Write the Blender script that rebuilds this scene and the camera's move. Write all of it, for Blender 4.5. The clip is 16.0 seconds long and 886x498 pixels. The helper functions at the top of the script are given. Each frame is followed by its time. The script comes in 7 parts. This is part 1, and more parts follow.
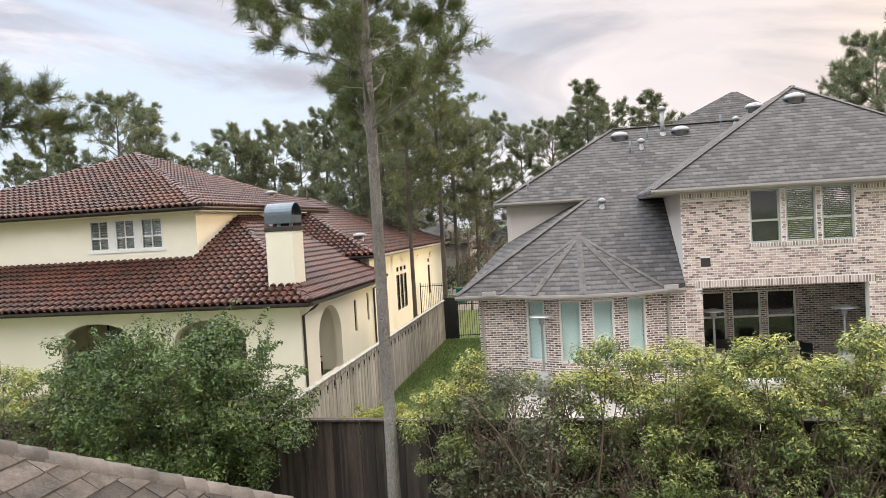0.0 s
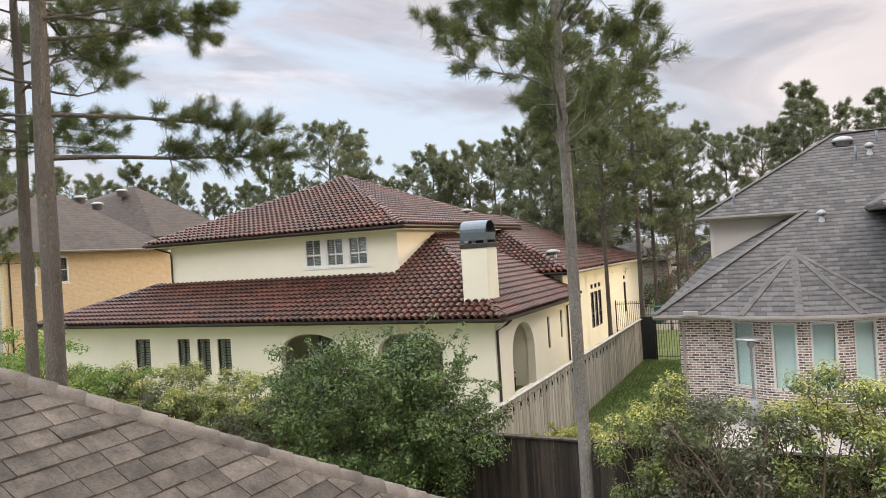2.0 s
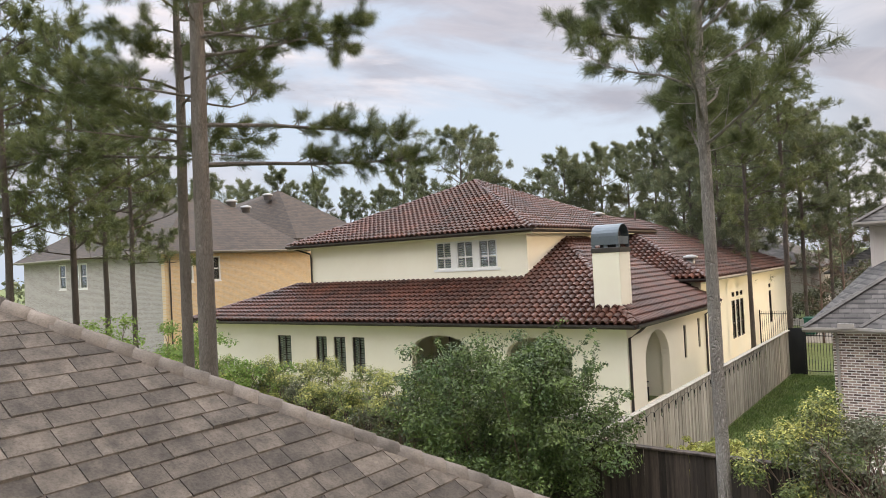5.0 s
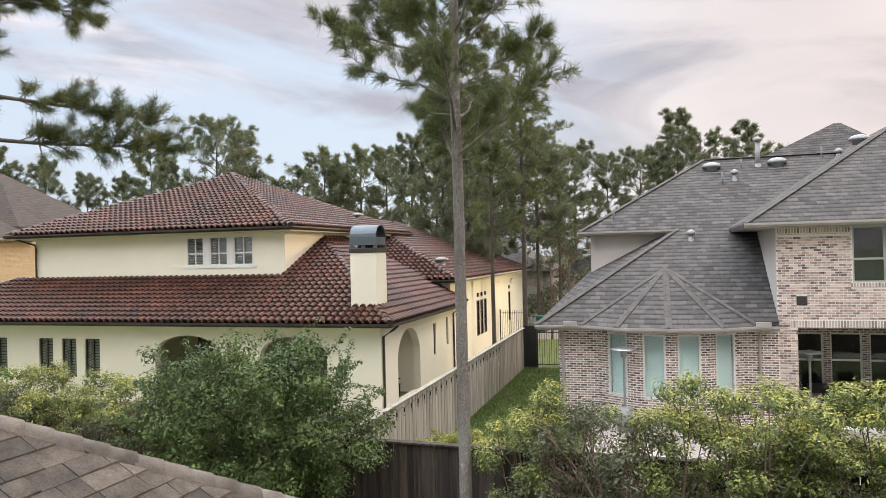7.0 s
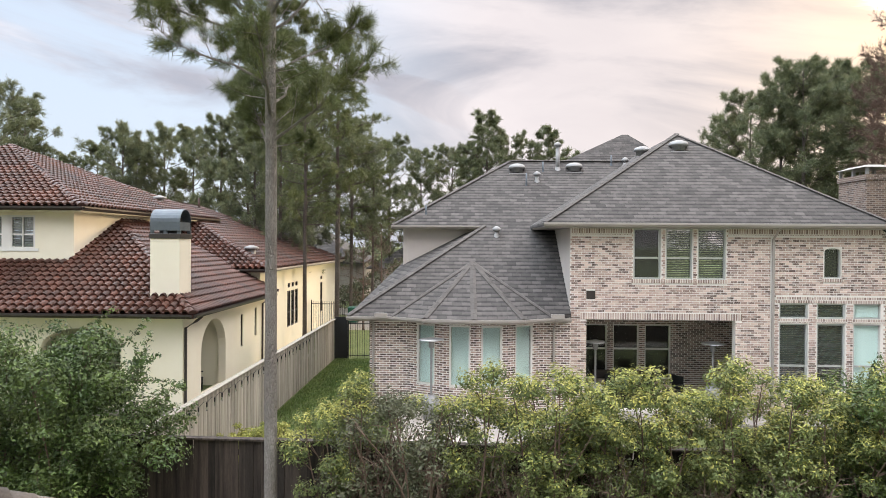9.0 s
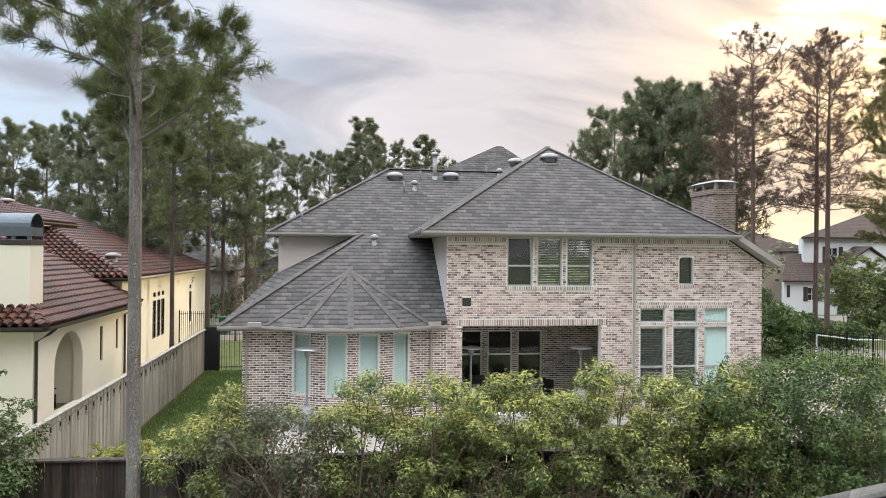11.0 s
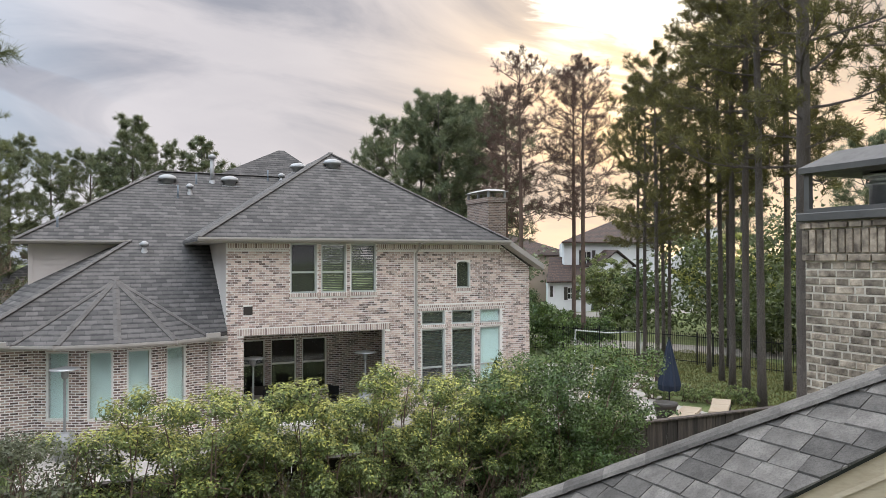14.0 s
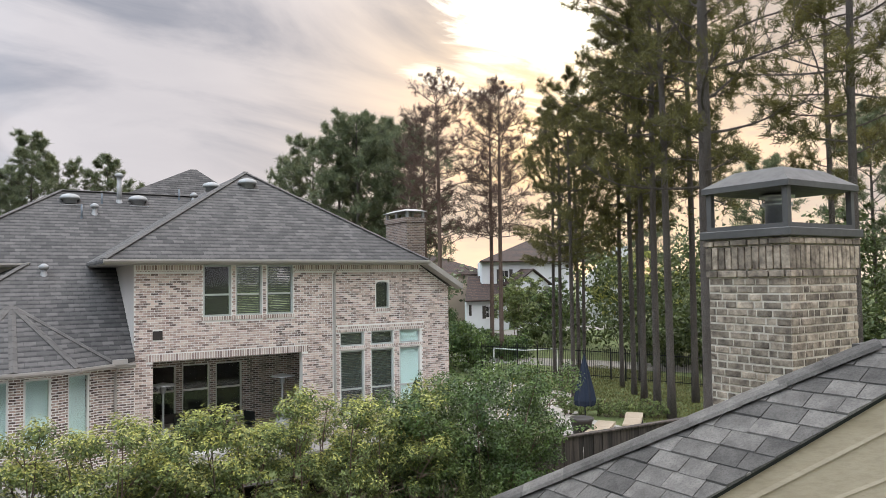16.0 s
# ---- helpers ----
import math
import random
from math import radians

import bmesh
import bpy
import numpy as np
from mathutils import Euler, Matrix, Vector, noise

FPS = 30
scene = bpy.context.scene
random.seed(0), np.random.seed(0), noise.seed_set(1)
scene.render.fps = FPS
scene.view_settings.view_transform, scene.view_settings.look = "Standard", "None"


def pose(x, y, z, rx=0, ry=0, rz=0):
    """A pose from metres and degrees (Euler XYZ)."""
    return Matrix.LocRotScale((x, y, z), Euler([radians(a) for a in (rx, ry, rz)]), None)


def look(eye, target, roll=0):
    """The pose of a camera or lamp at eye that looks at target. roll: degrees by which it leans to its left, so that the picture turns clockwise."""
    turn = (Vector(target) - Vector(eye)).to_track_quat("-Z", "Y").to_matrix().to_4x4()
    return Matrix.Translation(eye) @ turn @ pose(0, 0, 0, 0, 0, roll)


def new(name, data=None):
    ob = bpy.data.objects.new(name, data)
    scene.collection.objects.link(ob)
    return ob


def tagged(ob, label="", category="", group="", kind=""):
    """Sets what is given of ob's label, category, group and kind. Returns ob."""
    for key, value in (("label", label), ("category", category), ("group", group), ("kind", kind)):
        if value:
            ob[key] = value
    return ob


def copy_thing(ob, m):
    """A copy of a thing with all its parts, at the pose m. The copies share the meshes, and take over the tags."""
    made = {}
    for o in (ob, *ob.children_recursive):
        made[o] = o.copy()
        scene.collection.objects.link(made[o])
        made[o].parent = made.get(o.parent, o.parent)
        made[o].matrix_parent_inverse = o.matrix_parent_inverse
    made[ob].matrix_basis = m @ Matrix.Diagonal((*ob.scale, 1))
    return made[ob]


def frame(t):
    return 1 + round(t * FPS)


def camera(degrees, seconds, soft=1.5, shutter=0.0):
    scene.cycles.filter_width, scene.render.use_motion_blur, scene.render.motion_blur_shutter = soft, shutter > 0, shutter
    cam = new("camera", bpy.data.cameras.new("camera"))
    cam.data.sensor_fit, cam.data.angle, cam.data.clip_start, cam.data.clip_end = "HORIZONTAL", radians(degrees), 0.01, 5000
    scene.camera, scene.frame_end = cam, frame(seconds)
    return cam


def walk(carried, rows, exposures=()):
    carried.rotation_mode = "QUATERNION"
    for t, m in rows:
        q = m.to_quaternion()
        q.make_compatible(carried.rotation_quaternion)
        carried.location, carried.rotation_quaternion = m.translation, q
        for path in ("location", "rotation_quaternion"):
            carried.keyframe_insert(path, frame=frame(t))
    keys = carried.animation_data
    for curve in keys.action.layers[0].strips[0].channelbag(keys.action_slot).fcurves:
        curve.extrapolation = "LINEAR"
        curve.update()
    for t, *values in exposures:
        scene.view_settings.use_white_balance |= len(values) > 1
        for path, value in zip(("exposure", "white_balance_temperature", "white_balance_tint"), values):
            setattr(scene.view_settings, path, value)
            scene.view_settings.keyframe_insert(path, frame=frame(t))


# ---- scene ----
import itertools

cam = camera(63.6, 16.0, soft=0.8)
EYE = 5.4
PATH = [
    (0.0, 88.06, 3.29, 9.98),
    (0.5, 88.96, 3.19, 12.87),
    (1.0, 89.65, 3.44, 17.94),
    (1.5, 89.84, 3.71, 21.99),
    (2.0, 90.31, 3.55, 25.40),
    (2.5, 90.77, 3.27, 28.77),
    (3.0, 90.94, 3.33, 31.87),
    (3.2, 90.98, 3.37, 32.97),
    (4.3, 91.12, 2.90, 36.55),
    (5.3, 91.15, 2.65, 34.29),
    (5.5, 91.08, 2.50, 32.67),
    (6.0, 90.75, 2.09, 27.53),
    (6.5, 90.54, 1.71, 21.85),
    (7.0, 90.38, 1.32, 16.55),
    (7.5, 90.35, 0.85, 12.06),
    (8.0, 90.26, 0.39, 8.12),
    (8.5, 89.98, -0.08, 4.73),
    (9.0, 89.55, -0.38, 1.68),
    (9.2, 89.66, -0.40, 0.48),
    (11.3, 90.50, -0.63, -9.77),
    (11.5, 90.69, -0.68, -10.99),
    (12.0, 91.03, -0.72, -14.05),
    (12.5, 91.31, -0.66, -17.18),
    (13.0, 91.36, -0.49, -20.16),
    (13.5, 91.23, -0.20, -22.90),
    (14.0, 90.81, 0.14, -25.30),
    (14.5, 90.44, 0.51, -27.39),
    (15.0, 90.20, 0.69, -29.12),
    (15.5, 90.12, 0.88, -30.85),
    (15.6, 90.40, 0.88, -31.07),
    (15.8, 91.63, 0.80, -31.57),
    (16.0, 92.36, 0.75, -31.78),
]
EXPOSURES = [(0.0, 0.20, 6850, 13), (1.5, 0.10, 6850, 13), (3.0, 0.06, 6850, 14), (5.5, 0.0, 6850, 14), (7.5, 0.07, 6800, 13), (9.0, 0.11, 6750, 13), (11.5, -0.02, 6500, 11), (13.0, -0.12, 6450, 11), (14.5, -0.21, 6450, 11), (15.5, -0.10, 6450, 11), (16.0, -0.20, 6450, 11)]
walk(cam, [(t, pose(0, 0, EYE, rx, ry, rz)) for t, rx, ry, rz in PATH], EXPOSURES)

# ---- sky and sun: an overcast evening, the sun low behind thin cloud ----
SUN_BEARING, SUN_HEIGHT = 45.0, 8.0  # degrees to the right of +y, and above the horizon
sun_way = Vector((math.sin(radians(SUN_BEARING)) * math.cos(radians(SUN_HEIGHT)), math.cos(radians(SUN_BEARING)) * math.cos(radians(SUN_HEIGHT)), math.sin(radians(SUN_HEIGHT))))


def make_world():
    world = bpy.data.worlds.new("evening_sky")
    scene.world = world
    world.use_nodes = True
    nt = world.node_tree
    n, link = nt.nodes, nt.links.new
    n.clear()
    out = n.new("ShaderNodeOutputWorld")
    bg = n.new("ShaderNodeBackground")
    link(bg.outputs[0], out.inputs[0])
    sky = n.new("ShaderNodeTexSky")
    sky.sky_type, sky.sun_disc = "NISHITA", False
    sky.sun_elevation, sky.sun_rotation = radians(SUN_HEIGHT), radians(SUN_BEARING)
    sky.air_density, sky.dust_density = 1.2, 2.0
    tc = n.new("ShaderNodeTexCoord")

    def math_node(op, a, b=None, clamp=False):
        m = n.new("ShaderNodeMath")
        m.operation, m.use_clamp = op, clamp
        for i, v in enumerate((a, b)):
            if v is None:
                continue
            if isinstance(v, (int, float)):
                m.inputs[i].default_value = v
            else:
                link(v, m.inputs[i])
        return m.outputs[0]

    def mix(fac, a, b, kind="MIX"):
        m = n.new("ShaderNodeMix")
        m.data_type, m.blend_type = "RGBA", kind
        for sock, v in ((m.inputs[0], fac), (m.inputs[6], a), (m.inputs[7], b)):
            if isinstance(v, (int, float)):
                sock.default_value = v
            elif isinstance(v, tuple):
                sock.default_value = (*v, 1)
            else:
                link(v, sock)
        return m.outputs[2]

    sep = n.new("ShaderNodeSeparateXYZ")
    link(tc.outputs["Generated"], sep.inputs[0])
    # long flat banks of cloud: directions squeezed together towards the horizon
    flat = n.new("ShaderNodeCombineXYZ")
    link(sep.outputs[0], flat.inputs[0])
    link(sep.outputs[1], flat.inputs[1])
    link(math_node("ADD", math_node("MULTIPLY", sep.outputs[2], 3.4), math_node("MULTIPLY", sep.outputs[0], 0.35)), flat.inputs[2])

    def noise_tex(scale, detail, rough, distort, shift):
        mp = n.new("ShaderNodeMapping")
        mp.inputs["Location"].default_value = shift
        link(flat.outputs[0], mp.inputs[0])
        t = n.new("ShaderNodeTexNoise")
        t.inputs["Scale"].default_value, t.inputs["Detail"].default_value = scale, detail
        t.inputs["Roughness"].default_value, t.inputs["Distortion"].default_value = rough, distort
        link(mp.outputs[0], t.inputs["Vector"])
        return t.outputs[0]

    def ramp(v, lo, hi):
        m = n.new("ShaderNodeMapRange")
        m.interpolation_type = "SMOOTHSTEP"
        m.inputs[1].default_value, m.inputs[2].default_value = lo, hi
        link(v, m.inputs[0])
        return m.outputs[0]

    cover = ramp(noise_tex(2.3, 7, 0.55, 0.5, (3.1, 1.7, 0.4)), 0.44, 0.60)
    shade = ramp(noise_tex(1.9, 7, 0.55, 0.6, (7.4, 2.2, 0.0)), 0.40, 0.62)
    wisp = ramp(noise_tex(5.5, 6, 0.6, 0.8, (1.3, 8.1, 2.0)), 0.35, 0.75)
    # the gaps of blue lie to one side only
    cover = math_node("MAXIMUM", cover, ramp(sep.outputs[0], -0.30, 0.06))
    # how near to the sun a direction is
    dot = n.new("ShaderNodeVectorMath")
    dot.operation = "DOT_PRODUCT"
    link(tc.outputs["Generated"], dot.inputs[0])
    dot.inputs[1].default_value = sun_way
    near = math_node("MAXIMUM", dot.outputs["Value"], 0.0)
    wide = math_node("POWER", near, 5.0)
    tight = math_node("POWER", near, 26.0)
    clear = mix(1.0, sky.outputs[0], (0.2, 0.2, 0.2), "MULTIPLY")
    clear = mix(0.8, clear, (0.62, 0.75, 0.94))
    cloud = mix(shade, (0.39, 0.42, 0.50), (0.84, 0.81, 0.84))
    cloud = mix(math_node("MULTIPLY", wisp, 0.35), cloud, (0.70, 0.68, 0.73))
    # the cloud thickens to one side
    thick = n.new("ShaderNodeMapRange")
    for i, v in enumerate((-0.55, 0.15, 1.10, 0.84)):
        thick.inputs[i + 1].default_value = v
    link(sep.outputs[0], thick.inputs[0])
    cloud = mix(1.0, cloud, thick.outputs[0], "MULTIPLY")
    col = mix(cover, clear, cloud)
    col = mix(math_node("MULTIPLY", wide, 0.26), col, (0.76, 0.67, 0.61))
    glow = mix(math_node("MULTIPLY", tight, math_node("ADD", math_node("MULTIPLY", shade, 0.65), 0.42)), col, (2.2, 1.5, 0.72))
    # a thin place in the cloud above the sun, white with light
    thin = n.new("ShaderNodeVectorMath")
    thin.operation = "DOT_PRODUCT"
    link(tc.outputs["Generated"], thin.inputs[0])
    thin.inputs[1].default_value = (math.sin(radians(40)) * math.cos(radians(21)), math.cos(radians(40)) * math.cos(radians(21)), math.sin(radians(21)))
    burst = math_node("ADD", thin.outputs["Value"], math_node("MULTIPLY", math_node("SUBTRACT", wisp, 0.5), 0.022))
    burst = math_node("ADD", burst, math_node("MULTIPLY", math_node("SUBTRACT", shade, 0.5), 0.012))
    glow = mix(math_node("MULTIPLY", ramp(burst, 0.984, 0.996), 0.9), glow, (1.9, 1.75, 1.45))
    # an overcast dome: dim towards the horizon, brighter overhead
    high = n.new("ShaderNodeMapRange")
    high.interpolation_type = "SMOOTHERSTEP"
    for i, v in enumerate((0.32, 0.68, 0.0, 1.0)):
        high.inputs[i + 1].default_value = v
    link(sep.outputs[2], high.inputs[0])
    link(mix(1.0, glow, mix(high.outputs[0], (1.0, 1.0, 1.0), ZENITH), "MULTIPLY"), bg.inputs[0])
    bg.inputs[1].default_value = SKY_STRENGTH


SKY_STRENGTH, ZENITH = 1.15, (5.65, 5.6, 5.2)
make_world()
sun = new("sun", bpy.data.lights.new("sun", "SUN"))
sun.data.energy, sun.data.angle, sun.data.color = 2.6, radians(10), (1.0, 0.78, 0.52)
sun.matrix_world = look(sun_way * 100, (0, 0, 0))


# ---- materials ----
MATS = {}


def nodes_of(name):
    m = bpy.data.materials.new(name)
    m.use_nodes = True
    MATS[name] = m
    nt = m.node_tree
    return m, nt, nt.nodes["Principled BSDF"]


def node(nt, kind, **values):
    nd = nt.nodes.new(kind)
    for k, v in values.items():
        nd.inputs[k.replace("_", " ")].default_value = v
    return nd


def mixed(nt, fac, a, b, kind="MIX"):
    m = nt.nodes.new("ShaderNodeMix")
    m.data_type, m.blend_type = "RGBA", kind
    for sock, v in ((m.inputs[0], fac), (m.inputs[6], a), (m.inputs[7], b)):
        if isinstance(v, (int, float)):
            sock.default_value = v
        elif isinstance(v, tuple):
            sock.default_value = (*v, 1)
        else:
            nt.links.new(v, sock)
    return m.outputs[2]


def stretch(nt, v, lo, hi, a=0.0, b=1.0):
    m = nt.nodes.new("ShaderNodeMapRange")
    m.inputs[1].default_value, m.inputs[2].default_value = lo, hi
    m.inputs[3].default_value, m.inputs[4].default_value = a, b
    nt.links.new(v, m.inputs[0])
    return m.outputs[0]


def coords(nt, scale=(1, 1, 1), turn=(0, 0, 0)):
    tc = nt.nodes.new("ShaderNodeTexCoord")
    mp = nt.nodes.new("ShaderNodeMapping")
    mp.inputs["Scale"].default_value, mp.inputs["Rotation"].default_value = scale, turn
    nt.links.new(tc.outputs["Object"], mp.inputs[0])
    return mp.outputs[0]


def bump(nt, bsdf, height, strength, distance):
    b = nt.nodes.new("ShaderNodeBump")
    b.inputs["Strength"].default_value, b.inputs["Distance"].default_value = strength, distance
    nt.links.new(height, b.inputs["Height"])
    nt.links.new(b.outputs[0], bsdf.inputs["Normal"])


def plain(name, a, b, rough=0.6, metal=0.0, fine=30.0, coarse=1.5, relief=0.2, depth=0.004, scale=(1, 1, 1), vary=0.0, fine_amount=0.35):
    """Two colours mixed by a coarse and a fine noise, with fine relief; vary: how far single pieces differ."""
    m, nt, bs = nodes_of(name)
    co = coords(nt, scale)
    n1 = node(nt, "ShaderNodeTexNoise", Scale=coarse, Detail=4.0, Roughness=0.6)
    n2 = node(nt, "ShaderNodeTexNoise", Scale=fine, Detail=5.0, Roughness=0.65)
    if vary:
        own = nt.nodes.new("ShaderNodeObjectInfo")
        far = nt.nodes.new("ShaderNodeVectorMath")
        far.operation = "MULTIPLY_ADD"
        far.inputs[1].default_value = (37.0, 37.0, 37.0)
        nt.links.new(own.outputs["Random"], far.inputs[0])
        nt.links.new(co, far.inputs[2])
        co = far.outputs[0]
    for t in (n1, n2):
        nt.links.new(co, t.inputs["Vector"])
    col = mixed(nt, stretch(nt, n1.outputs[0], 0.3, 0.7), a, b)
    dark = tuple(c * 0.55 for c in a)
    col = mixed(nt, stretch(nt, n2.outputs[0], 0.45, 0.75, 0, fine_amount), col, dark)
    if vary:
        info = nt.nodes.new("ShaderNodeObjectInfo")
        geo = nt.nodes.new("ShaderNodeNewGeometry")
        add = nt.nodes.new("ShaderNodeMath")
        add.operation = "ADD"
        nt.links.new(info.outputs["Random"], add.inputs[0])
        nt.links.new(geo.outputs["Random Per Island"], add.inputs[1])
        fr = nt.nodes.new("ShaderNodeMath")
        fr.operation = "FRACT"
        nt.links.new(add.outputs[0], fr.inputs[0])
        hs = nt.nodes.new("ShaderNodeHueSaturation")
        nt.links.new(stretch(nt, fr.outputs[0], 0, 1, 1 - vary, 1 + vary), hs.inputs["Value"])
        nt.links.new(col, hs.inputs["Color"])
        col = hs.outputs[0]
    nt.links.new(col, bs.inputs["Base Color"])
    nt.links.new(stretch(nt, n2.outputs[0], 0.3, 0.7, max(rough - 0.08, 0.02), min(rough + 0.08, 1)), bs.inputs["Roughness"])
    bs.inputs["Metallic"].default_value = metal
    if relief:
        bump(nt, bs, n2.outputs[0], relief, depth)
    return m


def courses(name, axis, light, dark, mortar, width, height, gap, rough=0.85, third=None, relief=0.5, edge=0.5, spread=0.5, shadow=0.0):
    """Bricks or shingles in rows, on a wall that runs along axis x or y; rows climb with z. 'up': bricks stood on end."""
    m, nt, bs = nodes_of(name)
    tc = nt.nodes.new("ShaderNodeTexCoord")
    sp = nt.nodes.new("ShaderNodeSeparateXYZ")
    cb = nt.nodes.new("ShaderNodeCombineXYZ")
    nt.links.new(tc.outputs["Object"], sp.inputs[0])
    nt.links.new(sp.outputs["xyz".index(axis)], cb.inputs[0])
    nt.links.new(sp.outputs[2], cb.inputs[1])
    br = nt.nodes.new("ShaderNodeTexBrick")
    br.offset, br.squash = 0.5, 1.0
    br.inputs["Color1"].default_value, br.inputs["Color2"].default_value, br.inputs["Mortar"].default_value = (0, 0, 0, 1), (1, 1, 1, 1), (0.5, 0.5, 0.5, 1)
    for k, v in (("Scale", 1.0), ("Mortar Size", gap), ("Mortar Smooth", 0.15), ("Bias", 0.0), ("Brick Width", width), ("Row Height", height)):
        br.inputs[k].default_value = v
    nt.links.new(cb.outputs[0], br.inputs["Vector"])
    co = coords(nt)
    n1 = node(nt, "ShaderNodeTexNoise", Scale=0.55, Detail=5.0, Roughness=0.6)
    n2 = node(nt, "ShaderNodeTexNoise", Scale=35.0, Detail=3.0)
    n3 = node(nt, "ShaderNodeTexNoise", Scale=4.5, Detail=3.0)
    for t in (n1, n2, n3):
        nt.links.new(co, t.inputs["Vector"])
    col = mixed(nt, stretch(nt, br.outputs["Color"], edge - spread, edge + spread), dark, light)
    if third:
        col = mixed(nt, stretch(nt, n1.outputs[0], 0.42, 0.66, 0, 0.55), col, third)
    col = mixed(nt, stretch(nt, n3.outputs[0], 0.4, 0.7, 0.0, 0.3), col, tuple(c * 0.6 for c in dark))
    col = mixed(nt, br.outputs["Fac"], col, mortar)
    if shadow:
        # the shadow at each course's butt edge, painted in, uneven along its length
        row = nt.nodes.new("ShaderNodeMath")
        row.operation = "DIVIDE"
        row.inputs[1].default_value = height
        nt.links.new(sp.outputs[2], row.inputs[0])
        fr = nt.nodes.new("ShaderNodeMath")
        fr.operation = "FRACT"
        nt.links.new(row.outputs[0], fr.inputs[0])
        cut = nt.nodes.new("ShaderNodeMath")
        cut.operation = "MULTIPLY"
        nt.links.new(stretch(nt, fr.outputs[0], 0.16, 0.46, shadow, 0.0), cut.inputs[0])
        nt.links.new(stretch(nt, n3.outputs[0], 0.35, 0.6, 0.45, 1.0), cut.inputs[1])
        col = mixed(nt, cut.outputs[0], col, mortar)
    nt.links.new(col, bs.inputs["Base Color"])
    bs.inputs["Roughness"].default_value = rough
    inv = nt.nodes.new("ShaderNodeMath")
    inv.operation = "MULTIPLY_ADD"
    inv.inputs[1].default_value = -1.0
    nt.links.new(br.outputs["Fac"], inv.inputs[0])
    nt.links.new(n2.outputs[0], inv.inputs[2])
    bump(nt, bs, inv.outputs[0], relief, 0.012)
    return m


M_GRASS = plain("lawn", (0.07, 0.10, 0.024), (0.14, 0.16, 0.05), 0.95, fine=60, coarse=0.8, relief=0.8, depth=0.03)
M_EARTH = plain("mulch", (0.05, 0.038, 0.026), (0.09, 0.07, 0.05), 0.95, fine=25, coarse=1, relief=0.7, depth=0.03)
M_CONCRETE = plain("concrete", (0.19, 0.175, 0.155), (0.28, 0.255, 0.225), 0.85, fine=40, coarse=0.7)
M_DECK = plain("pool_deck", (0.29, 0.265, 0.235), (0.42, 0.385, 0.345), 0.75, fine=30, coarse=0.8)
M_STUCCO = plain("stucco", (0.80, 0.745, 0.595), (0.85, 0.80, 0.655), 0.9, fine=70, coarse=0.6, relief=0.25, fine_amount=0.06)
M_STUCCO_WHITE = plain("white_stucco", (0.56, 0.57, 0.58), (0.64, 0.65, 0.66), 0.9, fine=60, coarse=0.6, relief=0.2, fine_amount=0.06)
M_TILE = plain("clay_tile", (0.027, 0.0105, 0.0072), (0.105, 0.033, 0.018), 0.55, fine=16, coarse=0.7, vary=0.30, relief=0.3, fine_amount=0.5)
M_TILE_RIDGE = plain("clay_ridge_tile", (0.035, 0.015, 0.011), (0.10, 0.035, 0.021), 0.5, fine=14, coarse=2, vary=0.3)
M_BRONZE = plain("dark_bronze_metal", (0.045, 0.038, 0.034), (0.065, 0.055, 0.05), 0.4, metal=0.3, fine=50, relief=0.05)
M_STEEL = plain("galvanised_steel", (0.26, 0.26, 0.26), (0.36, 0.36, 0.36), 0.5, metal=0.3, fine=20, relief=0.05)
M_SLATE_METAL = plain("grey_sheet_metal", (0.10, 0.12, 0.14), (0.14, 0.16, 0.18), 0.45, metal=0.4, fine=12, relief=0.08)
M_CAP_METAL = plain("brown_grey_sheet_metal", (0.066, 0.062, 0.060), (0.10, 0.094, 0.09), 0.65, metal=0.1, fine=12, coarse=3, relief=0.1)
M_GUTTER = plain("taupe_paint", (0.33, 0.30, 0.275), (0.38, 0.35, 0.32), 0.5, fine=25, relief=0.05, fine_amount=0.15)
M_SIDING = plain("pale_siding_paint", (0.55, 0.50, 0.47), (0.60, 0.55, 0.515), 0.65, fine=30, coarse=0.8, relief=0.1, fine_amount=0.1)
M_TRIM = plain("white_trim_paint", (0.70, 0.69, 0.66), (0.76, 0.75, 0.72), 0.5, fine=30, relief=0.05, fine_amount=0.1)
M_SASH = plain("grey_green_sash_paint", (0.36, 0.38, 0.36), (0.44, 0.46, 0.44), 0.5, fine=30, relief=0.05, fine_amount=0.15)
M_BLIND = plain("window_blind", (0.034, 0.038, 0.038), (0.055, 0.06, 0.06), 0.6, fine=20, relief=0.05)
M_SHUTTER = plain("grey_green_shutter", (0.15, 0.16, 0.145), (0.20, 0.21, 0.19), 0.6, fine=20, relief=0.05)
M_SHADE = plain("pale_aqua_shade", (0.64, 0.78, 0.74), (0.70, 0.83, 0.79), 0.6, fine=8, relief=0.02, fine_amount=0.06)
# near-black for rooms behind panes: their shade is put into the colour
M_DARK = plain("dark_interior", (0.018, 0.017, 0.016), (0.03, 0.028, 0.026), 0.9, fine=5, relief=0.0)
M_WICKER = plain("dark_wicker", (0.035, 0.03, 0.026), (0.06, 0.05, 0.042), 0.7, fine=60)
M_IRON = plain("black_iron", (0.012, 0.013, 0.014), (0.02, 0.021, 0.022), 0.5, metal=0.4, fine=40, relief=0.05)
M_FENCE = plain("weathered_cedar", (0.26, 0.23, 0.19), (0.50, 0.455, 0.39), 0.9, fine=22, coarse=1.4, scale=(6, 6, 0.5), vary=0.22, relief=0.5, depth=0.006)
